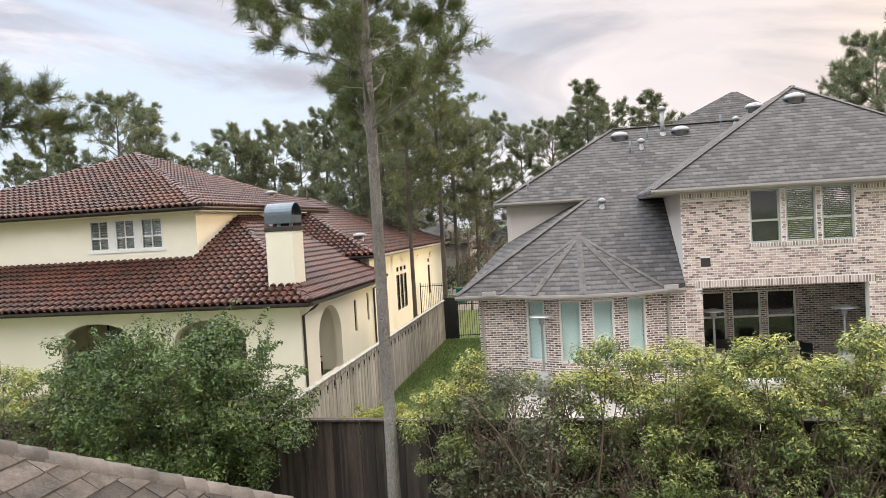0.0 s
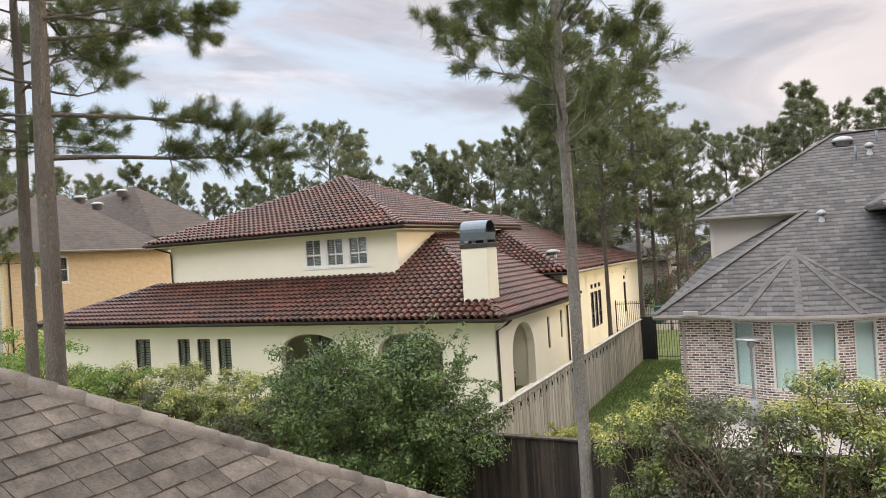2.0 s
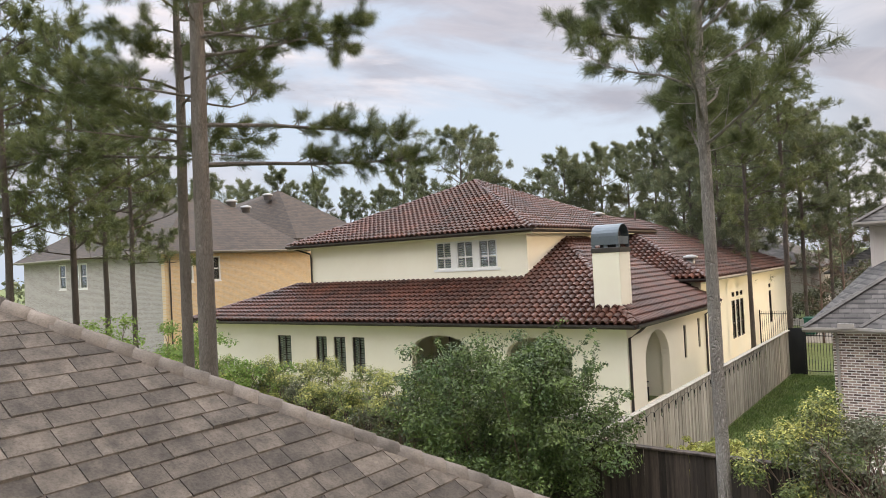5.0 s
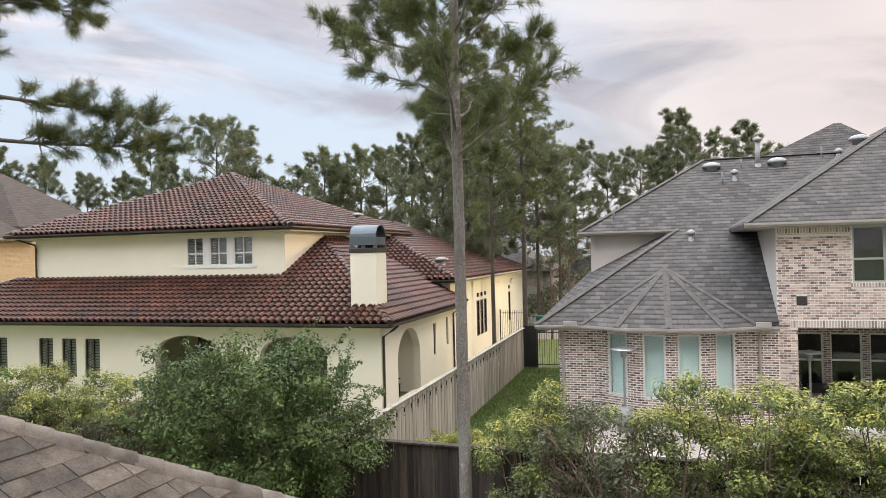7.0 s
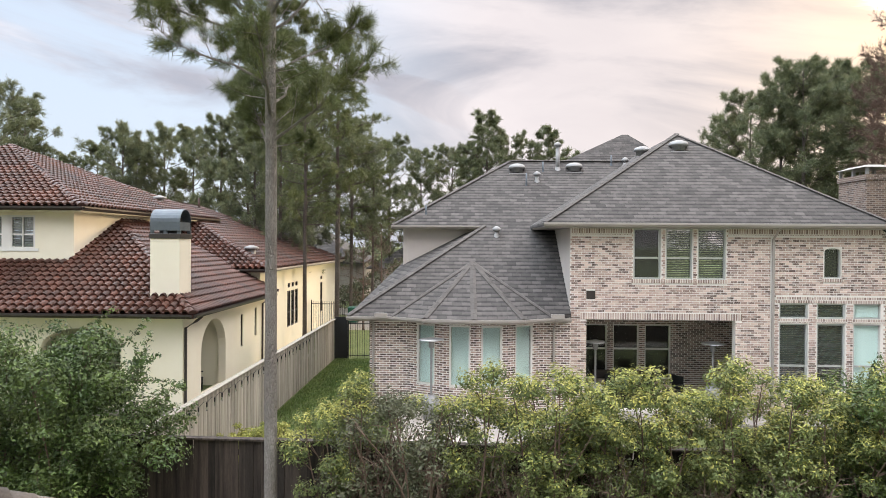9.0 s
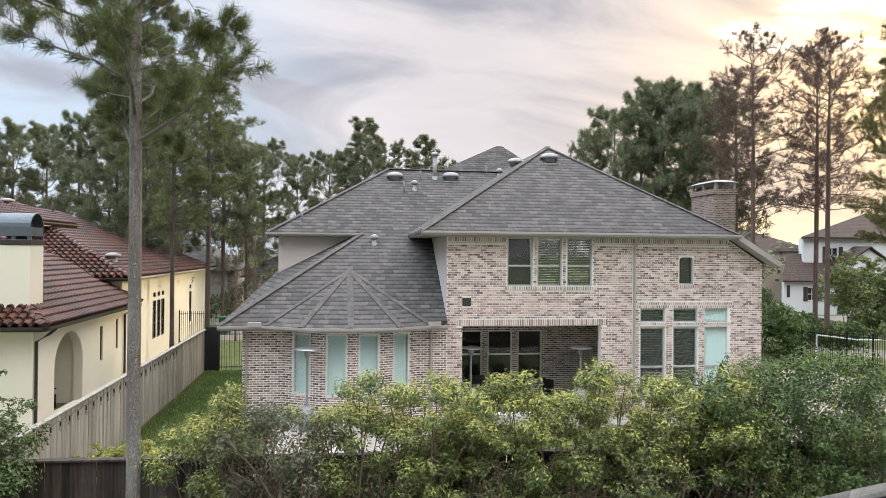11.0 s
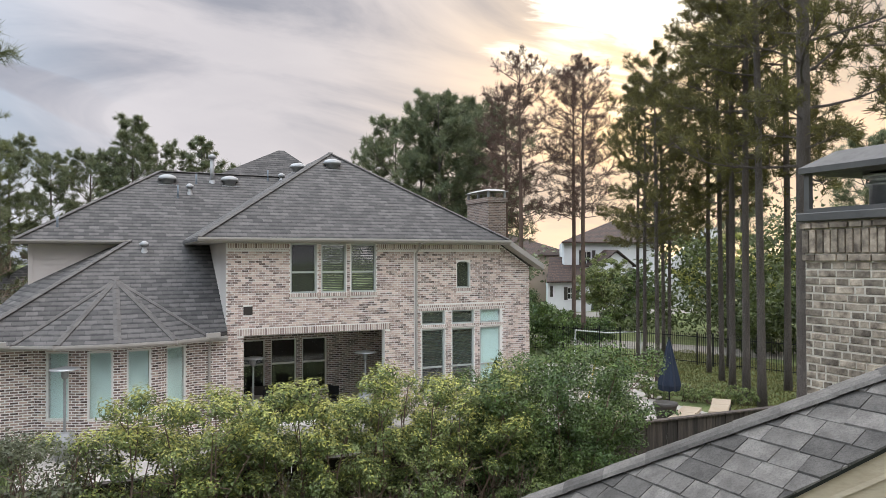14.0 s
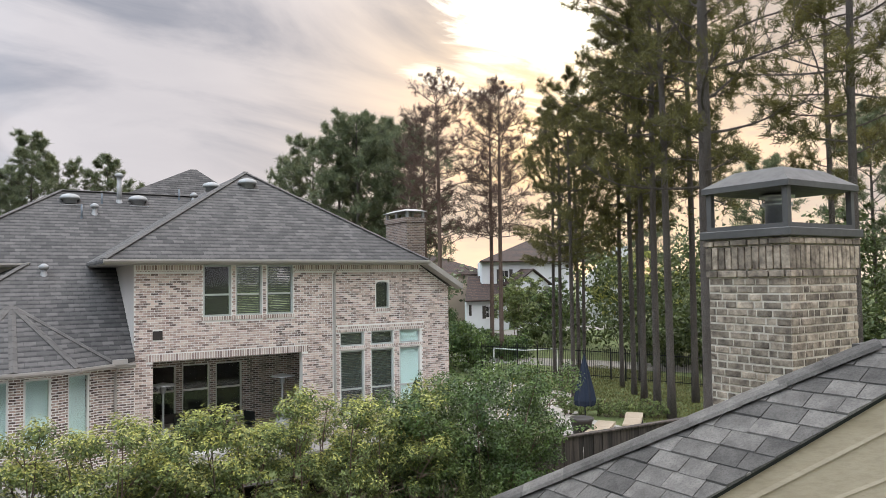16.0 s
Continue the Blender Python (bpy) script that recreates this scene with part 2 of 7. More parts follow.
M_FENCE_DARK = plain("dark_stained_cedar", (0.013, 0.010, 0.009), (0.078, 0.059, 0.049), 0.85, fine=22, coarse=1.6, scale=(7, 7, 0.45), vary=0.5, relief=0.5, depth=0.006)


def bark(name, plate, edge, crack):
    """Scaly plates, longer than wide, parted by dark cracks."""
    m, nt, bs = nodes_of(name)
    co = coords(nt, (1, 1, 0.3))
    warp = node(nt, "ShaderNodeTexNoise", Scale=6.0, Detail=3.0)
    nt.links.new(co, warp.inputs["Vector"])
    vor = nt.nodes.new("ShaderNodeTexVoronoi")
    vor.feature = "DISTANCE_TO_EDGE"
    vor.inputs["Scale"].default_value = 40.0
    vec = nt.nodes.new("ShaderNodeVectorMath")
    vec.operation = "MULTIPLY_ADD"
    vec.inputs[1].default_value = (0.22, 0.22, 0.22)
    nt.links.new(warp.outputs["Color"], vec.inputs[0])
    nt.links.new(co, vec.inputs[2])
    nt.links.new(vec.outputs[0], vor.inputs["Vector"])
    n1 = node(nt, "ShaderNodeTexNoise", Scale=2.2, Detail=4.0)
    n2 = node(nt, "ShaderNodeTexNoise", Scale=45.0, Detail=4.0)
    for t in (n1, n2):
        nt.links.new(co, t.inputs["Vector"])
    col = mixed(nt, stretch(nt, n1.outputs[0], 0.35, 0.65), plate, edge)
    col = mixed(nt, stretch(nt, n2.outputs[0], 0.4, 0.7, 0, 0.45), col, tuple(c * 0.5 for c in edge))
    col = mixed(nt, stretch(nt, vor.outputs["Distance"], 0.0, 0.10, 0.38, 0.0), col, crack)
    nt.links.new(col, bs.inputs["Base Color"])
    bs.inputs["Roughness"].default_value = 0.95
    hgt = nt.nodes.new("ShaderNodeMath")
    hgt.operation = "MULTIPLY_ADD"
    hgt.inputs[1].default_value = 0.25
    nt.links.new(n2.outputs[0], hgt.inputs[0])
    nt.links.new(stretch(nt, vor.outputs["Distance"], 0.0, 0.25), hgt.inputs[2])
    bump(nt, bs, hgt.outputs[0], 1.0, 0.03)
    return m


M_BARK = bark("pine_bark", (0.43, 0.395, 0.375), (0.27, 0.235, 0.215), (0.10, 0.085, 0.075))
# brown, darker copy of pine_bark: shade of backlit trunks put into the colour
M_BARK_SHADED = bark("shaded_pine_bark", (0.165, 0.138, 0.12), (0.11, 0.086, 0.073), (0.035, 0.027, 0.023))
M_BARK_WARM = bark("warm_pine_bark", (0.29, 0.252, 0.228), (0.18, 0.148, 0.128), (0.055, 0.042, 0.036))
M_FLUE = plain("bright_galvanised_steel", (0.50, 0.51, 0.52), (0.62, 0.63, 0.64), 0.35, metal=0.8, fine=20, relief=0.04)
M_TWIG = plain("bare_twig", (0.10, 0.065, 0.05), (0.17, 0.115, 0.09), 0.95, fine=20)
M_DEAD = plain("dead_needles", (0.085, 0.047, 0.036), (0.14, 0.08, 0.06), 0.9, fine=20, vary=0.3)


def foliage(name, a, b, vary=0.35, leak=0.25):
    m, nt, bs = nodes_of(name)
    geo = nt.nodes.new("ShaderNodeNewGeometry")
    n1 = node(nt, "ShaderNodeTexNoise", Scale=1.3, Detail=3.0)
    nt.links.new(coords(nt), n1.inputs["Vector"])
    col = mixed(nt, stretch(nt, n1.outputs[0], 0.35, 0.65), a, b)
    hs = nt.nodes.new("ShaderNodeHueSaturation")
    nt.links.new(stretch(nt, geo.outputs["Random Per Island"], 0, 1, 1 - vary, 1 + vary), hs.inputs["Value"])
    nt.links.new(col, hs.inputs["Color"])
    nt.links.new(hs.outputs[0], bs.inputs["Base Color"])
    bs.inputs["Roughness"].default_value = 0.5
    if leak:
        tr = nt.nodes.new("ShaderNodeBsdfTranslucent")
        nt.links.new(hs.outputs[0], tr.inputs[0])
        mx = nt.nodes.new("ShaderNodeMixShader")
        mx.inputs[0].default_value = leak
        nt.links.new(bs.outputs[0], mx.inputs[1])
        nt.links.new(tr.outputs[0], mx.inputs[2])
        nt.links.new(mx.outputs[0], nt.nodes["Material Output"].inputs[0])
    return m


M_BLADE = foliage("grass_blades", (0.085, 0.145, 0.036), (0.15, 0.205, 0.06), vary=0.4)
M_NEEDLE = foliage("pine_needles", (0.085, 0.108, 0.04), (0.155, 0.172, 0.065), leak=0.3)
# paler, greyer needles: the haze of distance is put into the colour
M_NEEDLE_HAZE = foliage("hazed_pine_needles", (0.115, 0.138, 0.075), (0.19, 0.208, 0.11), leak=0.35)
# olive needles for pines against the sun: the backlight is put into the colour
M_NEEDLE_BACKLIT = foliage("backlit_olive_needles", (0.085, 0.08, 0.028), (0.165, 0.148, 0.046), leak=0.48)
M_LEAF_DARK = foliage("dark_green_leaves", (0.043, 0.082, 0.019), (0.112, 0.155, 0.041), vary=0.6, leak=0.2)
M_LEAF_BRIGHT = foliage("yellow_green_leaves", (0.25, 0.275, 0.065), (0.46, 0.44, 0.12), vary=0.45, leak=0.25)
M_LEAF_MID = foliage("mid_green_leaves", (0.115, 0.155, 0.05), (0.215, 0.245, 0.08), vary=0.55, leak=0.2)
M_BLADE_DRY = foliage("dry_grass_blades", (0.11, 0.115, 0.032), (0.19, 0.175, 0.06), vary=0.4)
M_LEAF_WOODS = foliage("woodland_leaves", (0.055, 0.08, 0.026), (0.125, 0.15, 0.05), vary=0.5, leak=0.3)
M_LEAF_SAPLING = foliage("fresh_sapling_leaves", (0.14, 0.23, 0.045), (0.24, 0.33, 0.08), vary=0.4, leak=0.4)
# darker leaves inside the heads: their shade is put into the colour
M_LEAF_SHADED = foliage("shaded_shrub_leaves", (0.09, 0.125, 0.038), (0.19, 0.225, 0.072), vary=0.5, leak=0.25)
M_LEAF_DULL = foliage("dull_sparse_leaves", (0.075, 0.085, 0.045), (0.12, 0.125, 0.07))


def glass(name, tint, rough=0.03):
    m, nt, bs = nodes_of(name)
    bs.inputs["Base Color"].default_value = (*tint, 1)
    bs.inputs["Roughness"].default_value = rough
    bs.inputs["Transmission Weight"].default_value = 1.0
    bs.inputs["IOR"].default_value = 1.45
    return m


M_GLASS = glass("window_glass", (0.9, 0.95, 0.95))
M_WATER, _nt, _bs = nodes_of("pool_water")
_bs.inputs["Base Color"].default_value = (0.06, 0.30, 0.38, 1)
_bs.inputs["Roughness"].default_value = 0.08
_wn = node(_nt, "ShaderNodeTexNoise", Scale=5.0, Detail=3.0)
_nt.links.new(coords(_nt), _wn.inputs["Vector"])
bump(_nt, _bs, _wn.outputs[0], 0.25, 0.03)

def pieces(name, dark, mid, light):
    """Single bricks: each has its own shade, smeared with lime, and a rough face."""
    m, nt, bs = nodes_of(name)
    info, geo = nt.nodes.new("ShaderNodeObjectInfo"), nt.nodes.new("ShaderNodeNewGeometry")
    add, fr = nt.nodes.new("ShaderNodeMath"), nt.nodes.new("ShaderNodeMath")
    add.operation, fr.operation = "ADD", "FRACT"
    nt.links.new(info.outputs["Random"], add.inputs[0])
    nt.links.new(geo.outputs["Random Per Island"], add.inputs[1])
    nt.links.new(add.outputs[0], fr.inputs[0])
    co = nt.nodes.new("ShaderNodeNewGeometry").outputs["Position"]
    n1 = node(nt, "ShaderNodeTexNoise", Scale=9.0, Detail=4.0, Roughness=0.6)
    n2 = node(nt, "ShaderNodeTexNoise", Scale=60.0, Detail=4.0)
    n3 = node(nt, "ShaderNodeTexNoise", Scale=0.7, Detail=3.0)
    for t in (n1, n2, n3):
        nt.links.new(co, t.inputs["Vector"])
    col = mixed(nt, stretch(nt, fr.outputs[0], 0.05, 0.45), dark, mid)
    col = mixed(nt, stretch(nt, fr.outputs[0], 0.5, 0.9), col, light)
    col = mixed(nt, stretch(nt, n1.outputs[0], 0.48, 0.72, 0.0, 0.75), col, (0.66, 0.60, 0.55))
    col = mixed(nt, stretch(nt, n3.outputs[0], 0.42, 0.7, 0.0, 0.3), col, mid)
    nt.links.new(col, bs.inputs["Base Color"])
    bs.inputs["Roughness"].default_value = 0.9
    bump(nt, bs, n2.outputs[0], 0.6, 0.006)
    return m


BRICK_ARGS = dict(light=(0.50, 0.365, 0.315), dark=(0.105, 0.070, 0.060), mortar=(0.80, 0.77, 0.73), width=0.215, height=0.0735, gap=0.0125, edge=0.5, spread=0.38)
M_BRICK_X = courses("tumbled_brick", "x", **BRICK_ARGS)
M_BRICK_Y = courses("tumbled_brick_side", "y", **BRICK_ARGS)
M_BRICK_PIECE = pieces("tumbled_brick_piece", (0.105, 0.072, 0.061), (0.40, 0.285, 0.245), (0.68, 0.535, 0.47))
M_WALL_MORTAR = plain("pale_mortar", (0.72, 0.69, 0.65), (0.82, 0.79, 0.75), 0.95, fine=60, coarse=2, relief=0.4)
STACK_ARGS = dict(light=(0.26, 0.18, 0.14), dark=(0.105, 0.075, 0.062), mortar=(0.33, 0.285, 0.25), width=0.215, height=0.0735, gap=0.010, edge=0.5, spread=0.38)
M_STACK_X = courses("dark_brick", "x", **STACK_ARGS)
M_STACK_Y = courses("dark_brick_side", "y", **STACK_ARGS)
M_SOLDIER = courses("soldier_brick", "x", (0.56, 0.44, 0.39), (0.22, 0.155, 0.135), (0.70, 0.66, 0.61), 0.078, 0.23, 0.0125, edge=0.42, spread=0.3)
TAN_ARGS = dict(light=(0.74, 0.53, 0.29), dark=(0.63, 0.44, 0.24), mortar=(0.62, 0.52, 0.38), width=0.215, height=0.0715, gap=0.010)
M_TAN_SUNLIT_Y = courses("sunlit_tan_brick_side", "y", **TAN_ARGS)
M_GREYBRICK = courses("grey_brick", "x", (0.42, 0.39, 0.35), (0.30, 0.27, 0.25), (0.45, 0.43, 0.40), 0.215, 0.0715, 0.010)
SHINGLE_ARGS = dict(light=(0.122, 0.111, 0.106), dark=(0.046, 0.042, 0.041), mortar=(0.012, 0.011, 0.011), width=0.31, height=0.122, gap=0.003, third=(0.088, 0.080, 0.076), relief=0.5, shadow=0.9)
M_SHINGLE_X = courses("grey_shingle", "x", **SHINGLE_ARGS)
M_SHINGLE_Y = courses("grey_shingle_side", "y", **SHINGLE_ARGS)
M_SHINGLE_CAP = plain("grey_shingle_cap", (0.075, 0.068, 0.064), (0.11, 0.10, 0.093), 0.9, fine=40, coarse=2, vary=0.15)
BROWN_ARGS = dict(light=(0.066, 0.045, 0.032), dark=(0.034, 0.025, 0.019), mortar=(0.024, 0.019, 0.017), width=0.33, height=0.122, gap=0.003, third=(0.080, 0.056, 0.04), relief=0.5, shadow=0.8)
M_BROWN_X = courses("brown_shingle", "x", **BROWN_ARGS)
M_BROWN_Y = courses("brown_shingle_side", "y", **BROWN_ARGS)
M_NEAR_SHINGLE = plain("weathered_shingle", (0.033, 0.027, 0.022), (0.112, 0.092, 0.075), 0.92, fine=60, coarse=6.0, vary=0.36, relief=0.8, depth=0.005, fine_amount=0.55)
M_NEAR_SHINGLE_GREY = plain("weathered_grey_shingle", (0.056, 0.050, 0.045), (0.137, 0.125, 0.113), 0.9, fine=70, coarse=6.0, vary=0.42, relief=0.8, depth=0.005, fine_amount=0.55)
M_NEAR_CAP = plain("hip_cap_shingle", (0.075, 0.066, 0.059), (0.20, 0.174, 0.154), 0.92, fine=90, coarse=4.0, vary=0.25, relief=0.7, depth=0.004, fine_amount=0.45)
M_NEAR_BRICK = plain("near_brick", (0.075, 0.055, 0.042), (0.43, 0.35, 0.27), 0.9, fine=24, coarse=10, vary=0.45, relief=0.8, depth=0.01, fine_amount=0.45)
M_MORTAR = plain("mortar", (0.42, 0.37, 0.305), (0.58, 0.52, 0.44), 0.95, fine=50, coarse=3, relief=0.4)
M_TAN_WOOD = plain("tan_painted_wood", (0.34, 0.28, 0.20), (0.42, 0.35, 0.26), 0.75, fine=16, coarse=1.5, scale=(1, 0.3, 3), relief=0.5, depth=0.004)
M_UMBRELLA = plain("navy_canvas", (0.007, 0.012, 0.026), (0.012, 0.020, 0.040), 0.85, fine=40)
M_CUSHION = plain("beige_cushion", (0.36, 0.28, 0.20), (0.44, 0.35, 0.26), 0.85, fine=40)
M_GREEN_BIN = plain("green_plastic", (0.01, 0.10, 0.075), (0.015, 0.13, 0.095), 0.5, fine=20, relief=0.03)


# ---- building helpers ----
def thing(name, loc, label, category, group="", kind=""):
    ob = new(name)
    ob.location = loc
    ob.empty_display_size = 0.3
    return tagged(ob, label, category, group, kind)


def base_of(ob):
    p = Vector((0, 0, 0))
    while ob is not None:
        p += ob.location
        ob = ob.parent
    return p


def part(name, bm, mat, parent=None, label="", smooth=False):
    """Links a bmesh, given in world places, as one mesh object under a thing or a part."""
    me = bpy.data.meshes.new(name)
    if parent is not None:
        bmesh.ops.translate(bm, verts=bm.verts, vec=-base_of(parent))
    bm.normal_update()
    bm.to_mesh(me)
    bm.free()
    me.materials.append(mat)
    if smooth:
        me.polygons.foreach_set("use_smooth", [True] * len(me.polygons))
    ob = new(name, me)
    ob.parent = parent
    return tagged(ob, label)


def setting(name, bm, mat, label="", category=""):
    return tagged(part(name, bm, mat), label, category, kind="structure")


def raw(name, verts, faces, mat, parent=None, smooth=False):
    """A mesh object from arrays, for large counts."""
    me = bpy.data.meshes.new(name)
    me.from_pydata(verts, [], faces)
    me.materials.append(mat)
    if smooth:
        me.polygons.foreach_set("use_smooth", [True] * len(me.polygons))
    ob = new(name, me)
    ob.parent = parent
    return ob


def box(bm, x0, x1, y0, y1, z0, z1, bevel=0.0, m=None):
    vs = [bm.verts.new(v) for v in itertools.product((x0, x1), (y0, y1), (z0, z1))]
    fs = [bm.faces.new([vs[i] for i in q]) for q in ((0, 1, 3, 2), (4, 6, 7, 5), (0, 4, 5, 1), (2, 3, 7, 6), (0, 2, 6, 4), (1, 5, 7, 3))]
    if bevel:
        es = list({e for f in fs for e in f.edges})
        r = bmesh.ops.bevel(bm, geom=es, offset=bevel, segments=1, affect="EDGES")
        vs = list({v for f in r["faces"] for v in f.verts} | {v for v in vs if v.is_valid})
    if m is not None:
        bmesh.ops.transform(bm, matrix=m, verts=vs)
    return vs


def boxes(*rows, bevel=0.0):
    bm = bmesh.new()
    for r in rows:
        box(bm, *r, bevel=bevel)
    return bm


def slab(bm, pts, thick):
    """A flat polygon, thickened straight down."""
    top = [bm.verts.new(p) for p in pts]
    bot = [bm.verts.new(Vector(p) - Vector((0, 0, thick))) for p in pts]
    bm.faces.new(top)
    bm.faces.new(bot[::-1])
    for i in range(len(pts)):
        j = (i + 1) % len(pts)
        bm.faces.new((top[j], top[i], bot[i], bot[j]))
    bmesh.ops.recalc_face_normals(bm, faces=bm.faces)


def prism(bm, pts, way):
    a = [bm.verts.new(p) for p in pts]
    b = [bm.verts.new(Vector(p) + Vector(way)) for p in pts]
    fs = [bm.faces.new(a), bm.faces.new(b[::-1])]
    for i in range(len(pts)):
        j = (i + 1) % len(pts)
        fs.append(bm.faces.new((a[j], a[i], b[i], b[j])))
    bmesh.ops.recalc_face_normals(bm, faces=fs)


def tube(bm, pts, radii, sides=8, squash=1.0, ends=True):
    """A round bar along points, with a radius at each."""
    rings = []
    pts = [Vector(p) for p in pts]
    for i, p in enumerate(pts):
        way = (pts[min(i + 1, len(pts) - 1)] - pts[max(i - 1, 0)]).normalized()
        side = way.cross(Vector((0.31, 0.17, 1.0) if abs(way.z) < 0.9 else (1, 0, 0))).normalized()
        over = way.cross(side)
        r = radii if isinstance(radii, (int, float)) else radii[i]
        rings.append([bm.verts.new(p + side * (r * math.cos(2 * math.pi * k / sides)) + over * (r * squash * math.sin(2 * math.pi * k / sides))) for k in range(sides)])
    for a, b in zip(rings, rings[1:]):
        for k in range(sides):
            bm.faces.new((a[k], a[(k + 1) % sides], b[(k + 1) % sides], b[k]))
    if ends:
        bm.faces.new(rings[0][::-1])
        bm.faces.new(rings[-1])


def lathe(bm, centre, profile, sides=16, sx=1.0, sy=1.0):
    rings = [[bm.verts.new((centre[0] + r * sx * math.cos(2 * math.pi * k / sides), centre[1] + r * sy * math.sin(2 * math.pi * k / sides), centre[2] + z)) for k in range(sides)] for r, z in profile]
    for a, b in zip(rings, rings[1:]):
        for k in range(sides):
            bm.faces.new((a[k], a[(k + 1) % sides], b[(k + 1) % sides], b[k]))
    bm.faces.new(rings[0][::-1])
    bm.faces.new(rings[-1])


def wall(bm, axis, at, thick, u0, u1, z0, z1, holes=(), top=None):
    """A wall along axis x or y whose outer face lies at `at` and which is `thick` deep (signed); holes: (u0, u1, z0, z1), cut right through."""
    us = sorted({u0, u1, *(min(max(h[i], u0), u1) for h in holes for i in (0, 1))})
    zs = sorted({z0, z1, *(min(max(h[i], z0), z1) for h in holes for i in (2, 3))})
    solid = {}
    for i in range(len(us) - 1):
        for j in range(len(zs) - 1):
            um, zm = (us[i] + us[i + 1]) / 2, (zs[j] + zs[j + 1]) / 2
            solid[i, j] = not any(h[0] < um < h[1] and h[2] < zm < h[3] for h in holes)
    cache = {}

    def v(u, d, z):
        key = (round(u, 4), round(d, 4), round(z, 4))
        if key not in cache:
            cache[key] = bm.verts.new((u, at + d, z) if axis == "x" else (at + d, u, z))
        return cache[key]

    fs = []
    for (i, j), s in solid.items():
        if not s:
            continue
        a, b, c, d = us[i], us[i + 1], zs[j], zs[j + 1]
        fs.append(bm.faces.new((v(a, 0, c), v(b, 0, c), v(b, 0, d), v(a, 0, d))))
        fs.append(bm.faces.new((v(a, thick, c), v(a, thick, d), v(b, thick, d), v(b, thick, c))))
        if not solid.get((i - 1, j)):
            fs.append(bm.faces.new((v(a, 0, c), v(a, 0, d), v(a, thick, d), v(a, thick, c))))
        if not solid.get((i + 1, j)):
            fs.append(bm.faces.new((v(b, 0, c), v(b, thick, c), v(b, thick, d), v(b, 0, d))))
        if not solid.get((i, j - 1)):
            fs.append(bm.faces.new((v(a, 0, c), v(a, thick, c), v(b, thick, c), v(b, 0, c))))
        if not solid.get((i, j + 1)):
            fs.append(bm.faces.new((v(a, 0, d), v(b, 0, d), v(b, thick, d), v(a, thick, d))))
    bmesh.ops.recalc_face_normals(bm, faces=fs)


def spandrels(bm, axis, at, thick, u0, u1, spring, top, steps=8):
    """Fills the upper corners of a square-headed hole so that its head is an arch from `spring` to `top`."""
    mid, half, rise = (u0 + u1) / 2, (u1 - u0) / 2, top - spring
    for s in (-1, 1):
        arc = [(mid + s * half * math.cos(a), spring + rise * math.sin(a)) for a in (k * math.pi / 2 / steps for k in range(steps + 1))]
        pts = [(mid + s * half, top), *arc]
        three = [(u, at, z) if axis == "x" else (at, u, z) for u, z in pts]
        prism(bm, three, (0, thick, 0) if axis == "x" else (thick, 0, 0))


def window(parent, axis, at, inward, u0, u1, z0, z1, mat_frame=None, rail=0.5, blind=None, sill=True, bars=0, slats=0, frame_w=0.05, name="window", depth=0.10):
    """A window in a hole: frame, sash rail, pane, and behind it a blind, a shade or a sheet as dark as an unlit room.
    inward: +1 or -1 along the wall's normal.
    """
    mat_frame = mat_frame or M_TRIM

    def b(bm, a0, a1, d0, d1, c0, c1):
        lo, hi = sorted((at + inward * d0, at + inward * d1))
        if axis == "x":
            box(bm, a0, a1, lo, hi, c0, c1)
        else:
            box(bm, lo, hi, a0, a1, c0, c1)

    e = thing(name, (0, 0, 0), "", "")
    e.parent = parent
    e.location = Vector(((u0 + u1) / 2, at, z0) if axis == "x" else (at, (u0 + u1) / 2, z0)) - base_of(parent)
    bm = bmesh.new()
    w = frame_w
    b(bm, u0, u0 + w, depth - 0.05, depth + 0.02, z0, z1)
    b(bm, u1 - w, u1, depth - 0.05, depth + 0.02, z0, z1)
    b(bm, u0 + w, u1 - w, depth - 0.05, depth + 0.02, z0, z0 + w)
    b(bm, u0 + w, u1 - w, depth - 0.05, depth + 0.02, z1 - w, z1)
    part("window_frame", bm, mat_frame, e)
    if rail:
        bm = bmesh.new()
        zr = z0 + (z1 - z0) * rail
        b(bm, u0 + w, u1 - w, depth - 0.04, depth + 0.018, zr - 0.03, zr + 0.03)
        part("sash_rail", bm, mat_frame, e)
    for k in range(bars):
        bm = bmesh.new()
        uu = u0 + (u1 - u0) * (k + 1) / (bars + 1)
        b(bm, uu - 0.02, uu + 0.02, depth - 0.038, depth + 0.016, z0 + w, z1 - w)
        part("glazing_bar", bm, mat_frame, e)
    bm = bmesh.new()
    b(bm, u0 + w, u1 - w, depth, depth + 0.006, z0 + w, z1 - w)
    part("pane", bm, M_GLASS, e).visible_shadow = False
    if slats:
        n = max(3, int((z1 - z0) / slats))
        bm = bmesh.new()
        for k in range(n):
            zz = z0 + w + (z1 - z0 - 2 * w) * (k + 0.5) / n
            b(bm, u0 + w, u1 - w, depth + 0.04, depth + 0.07, zz - slats * 0.33, zz + slats * 0.33)
        part("blind_slats", bm, blind or M_BLIND, e)
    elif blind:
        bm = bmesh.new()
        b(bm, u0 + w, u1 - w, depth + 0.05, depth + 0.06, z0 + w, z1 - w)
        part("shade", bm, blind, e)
    if sill:
        bm = bmesh.new()
        b(bm, u0 - 0.04, u1 + 0.04, -0.035, depth, z0 - 0.06, z0)
        part("sill", bm, mat_frame if sill is True else sill, e)
    return e


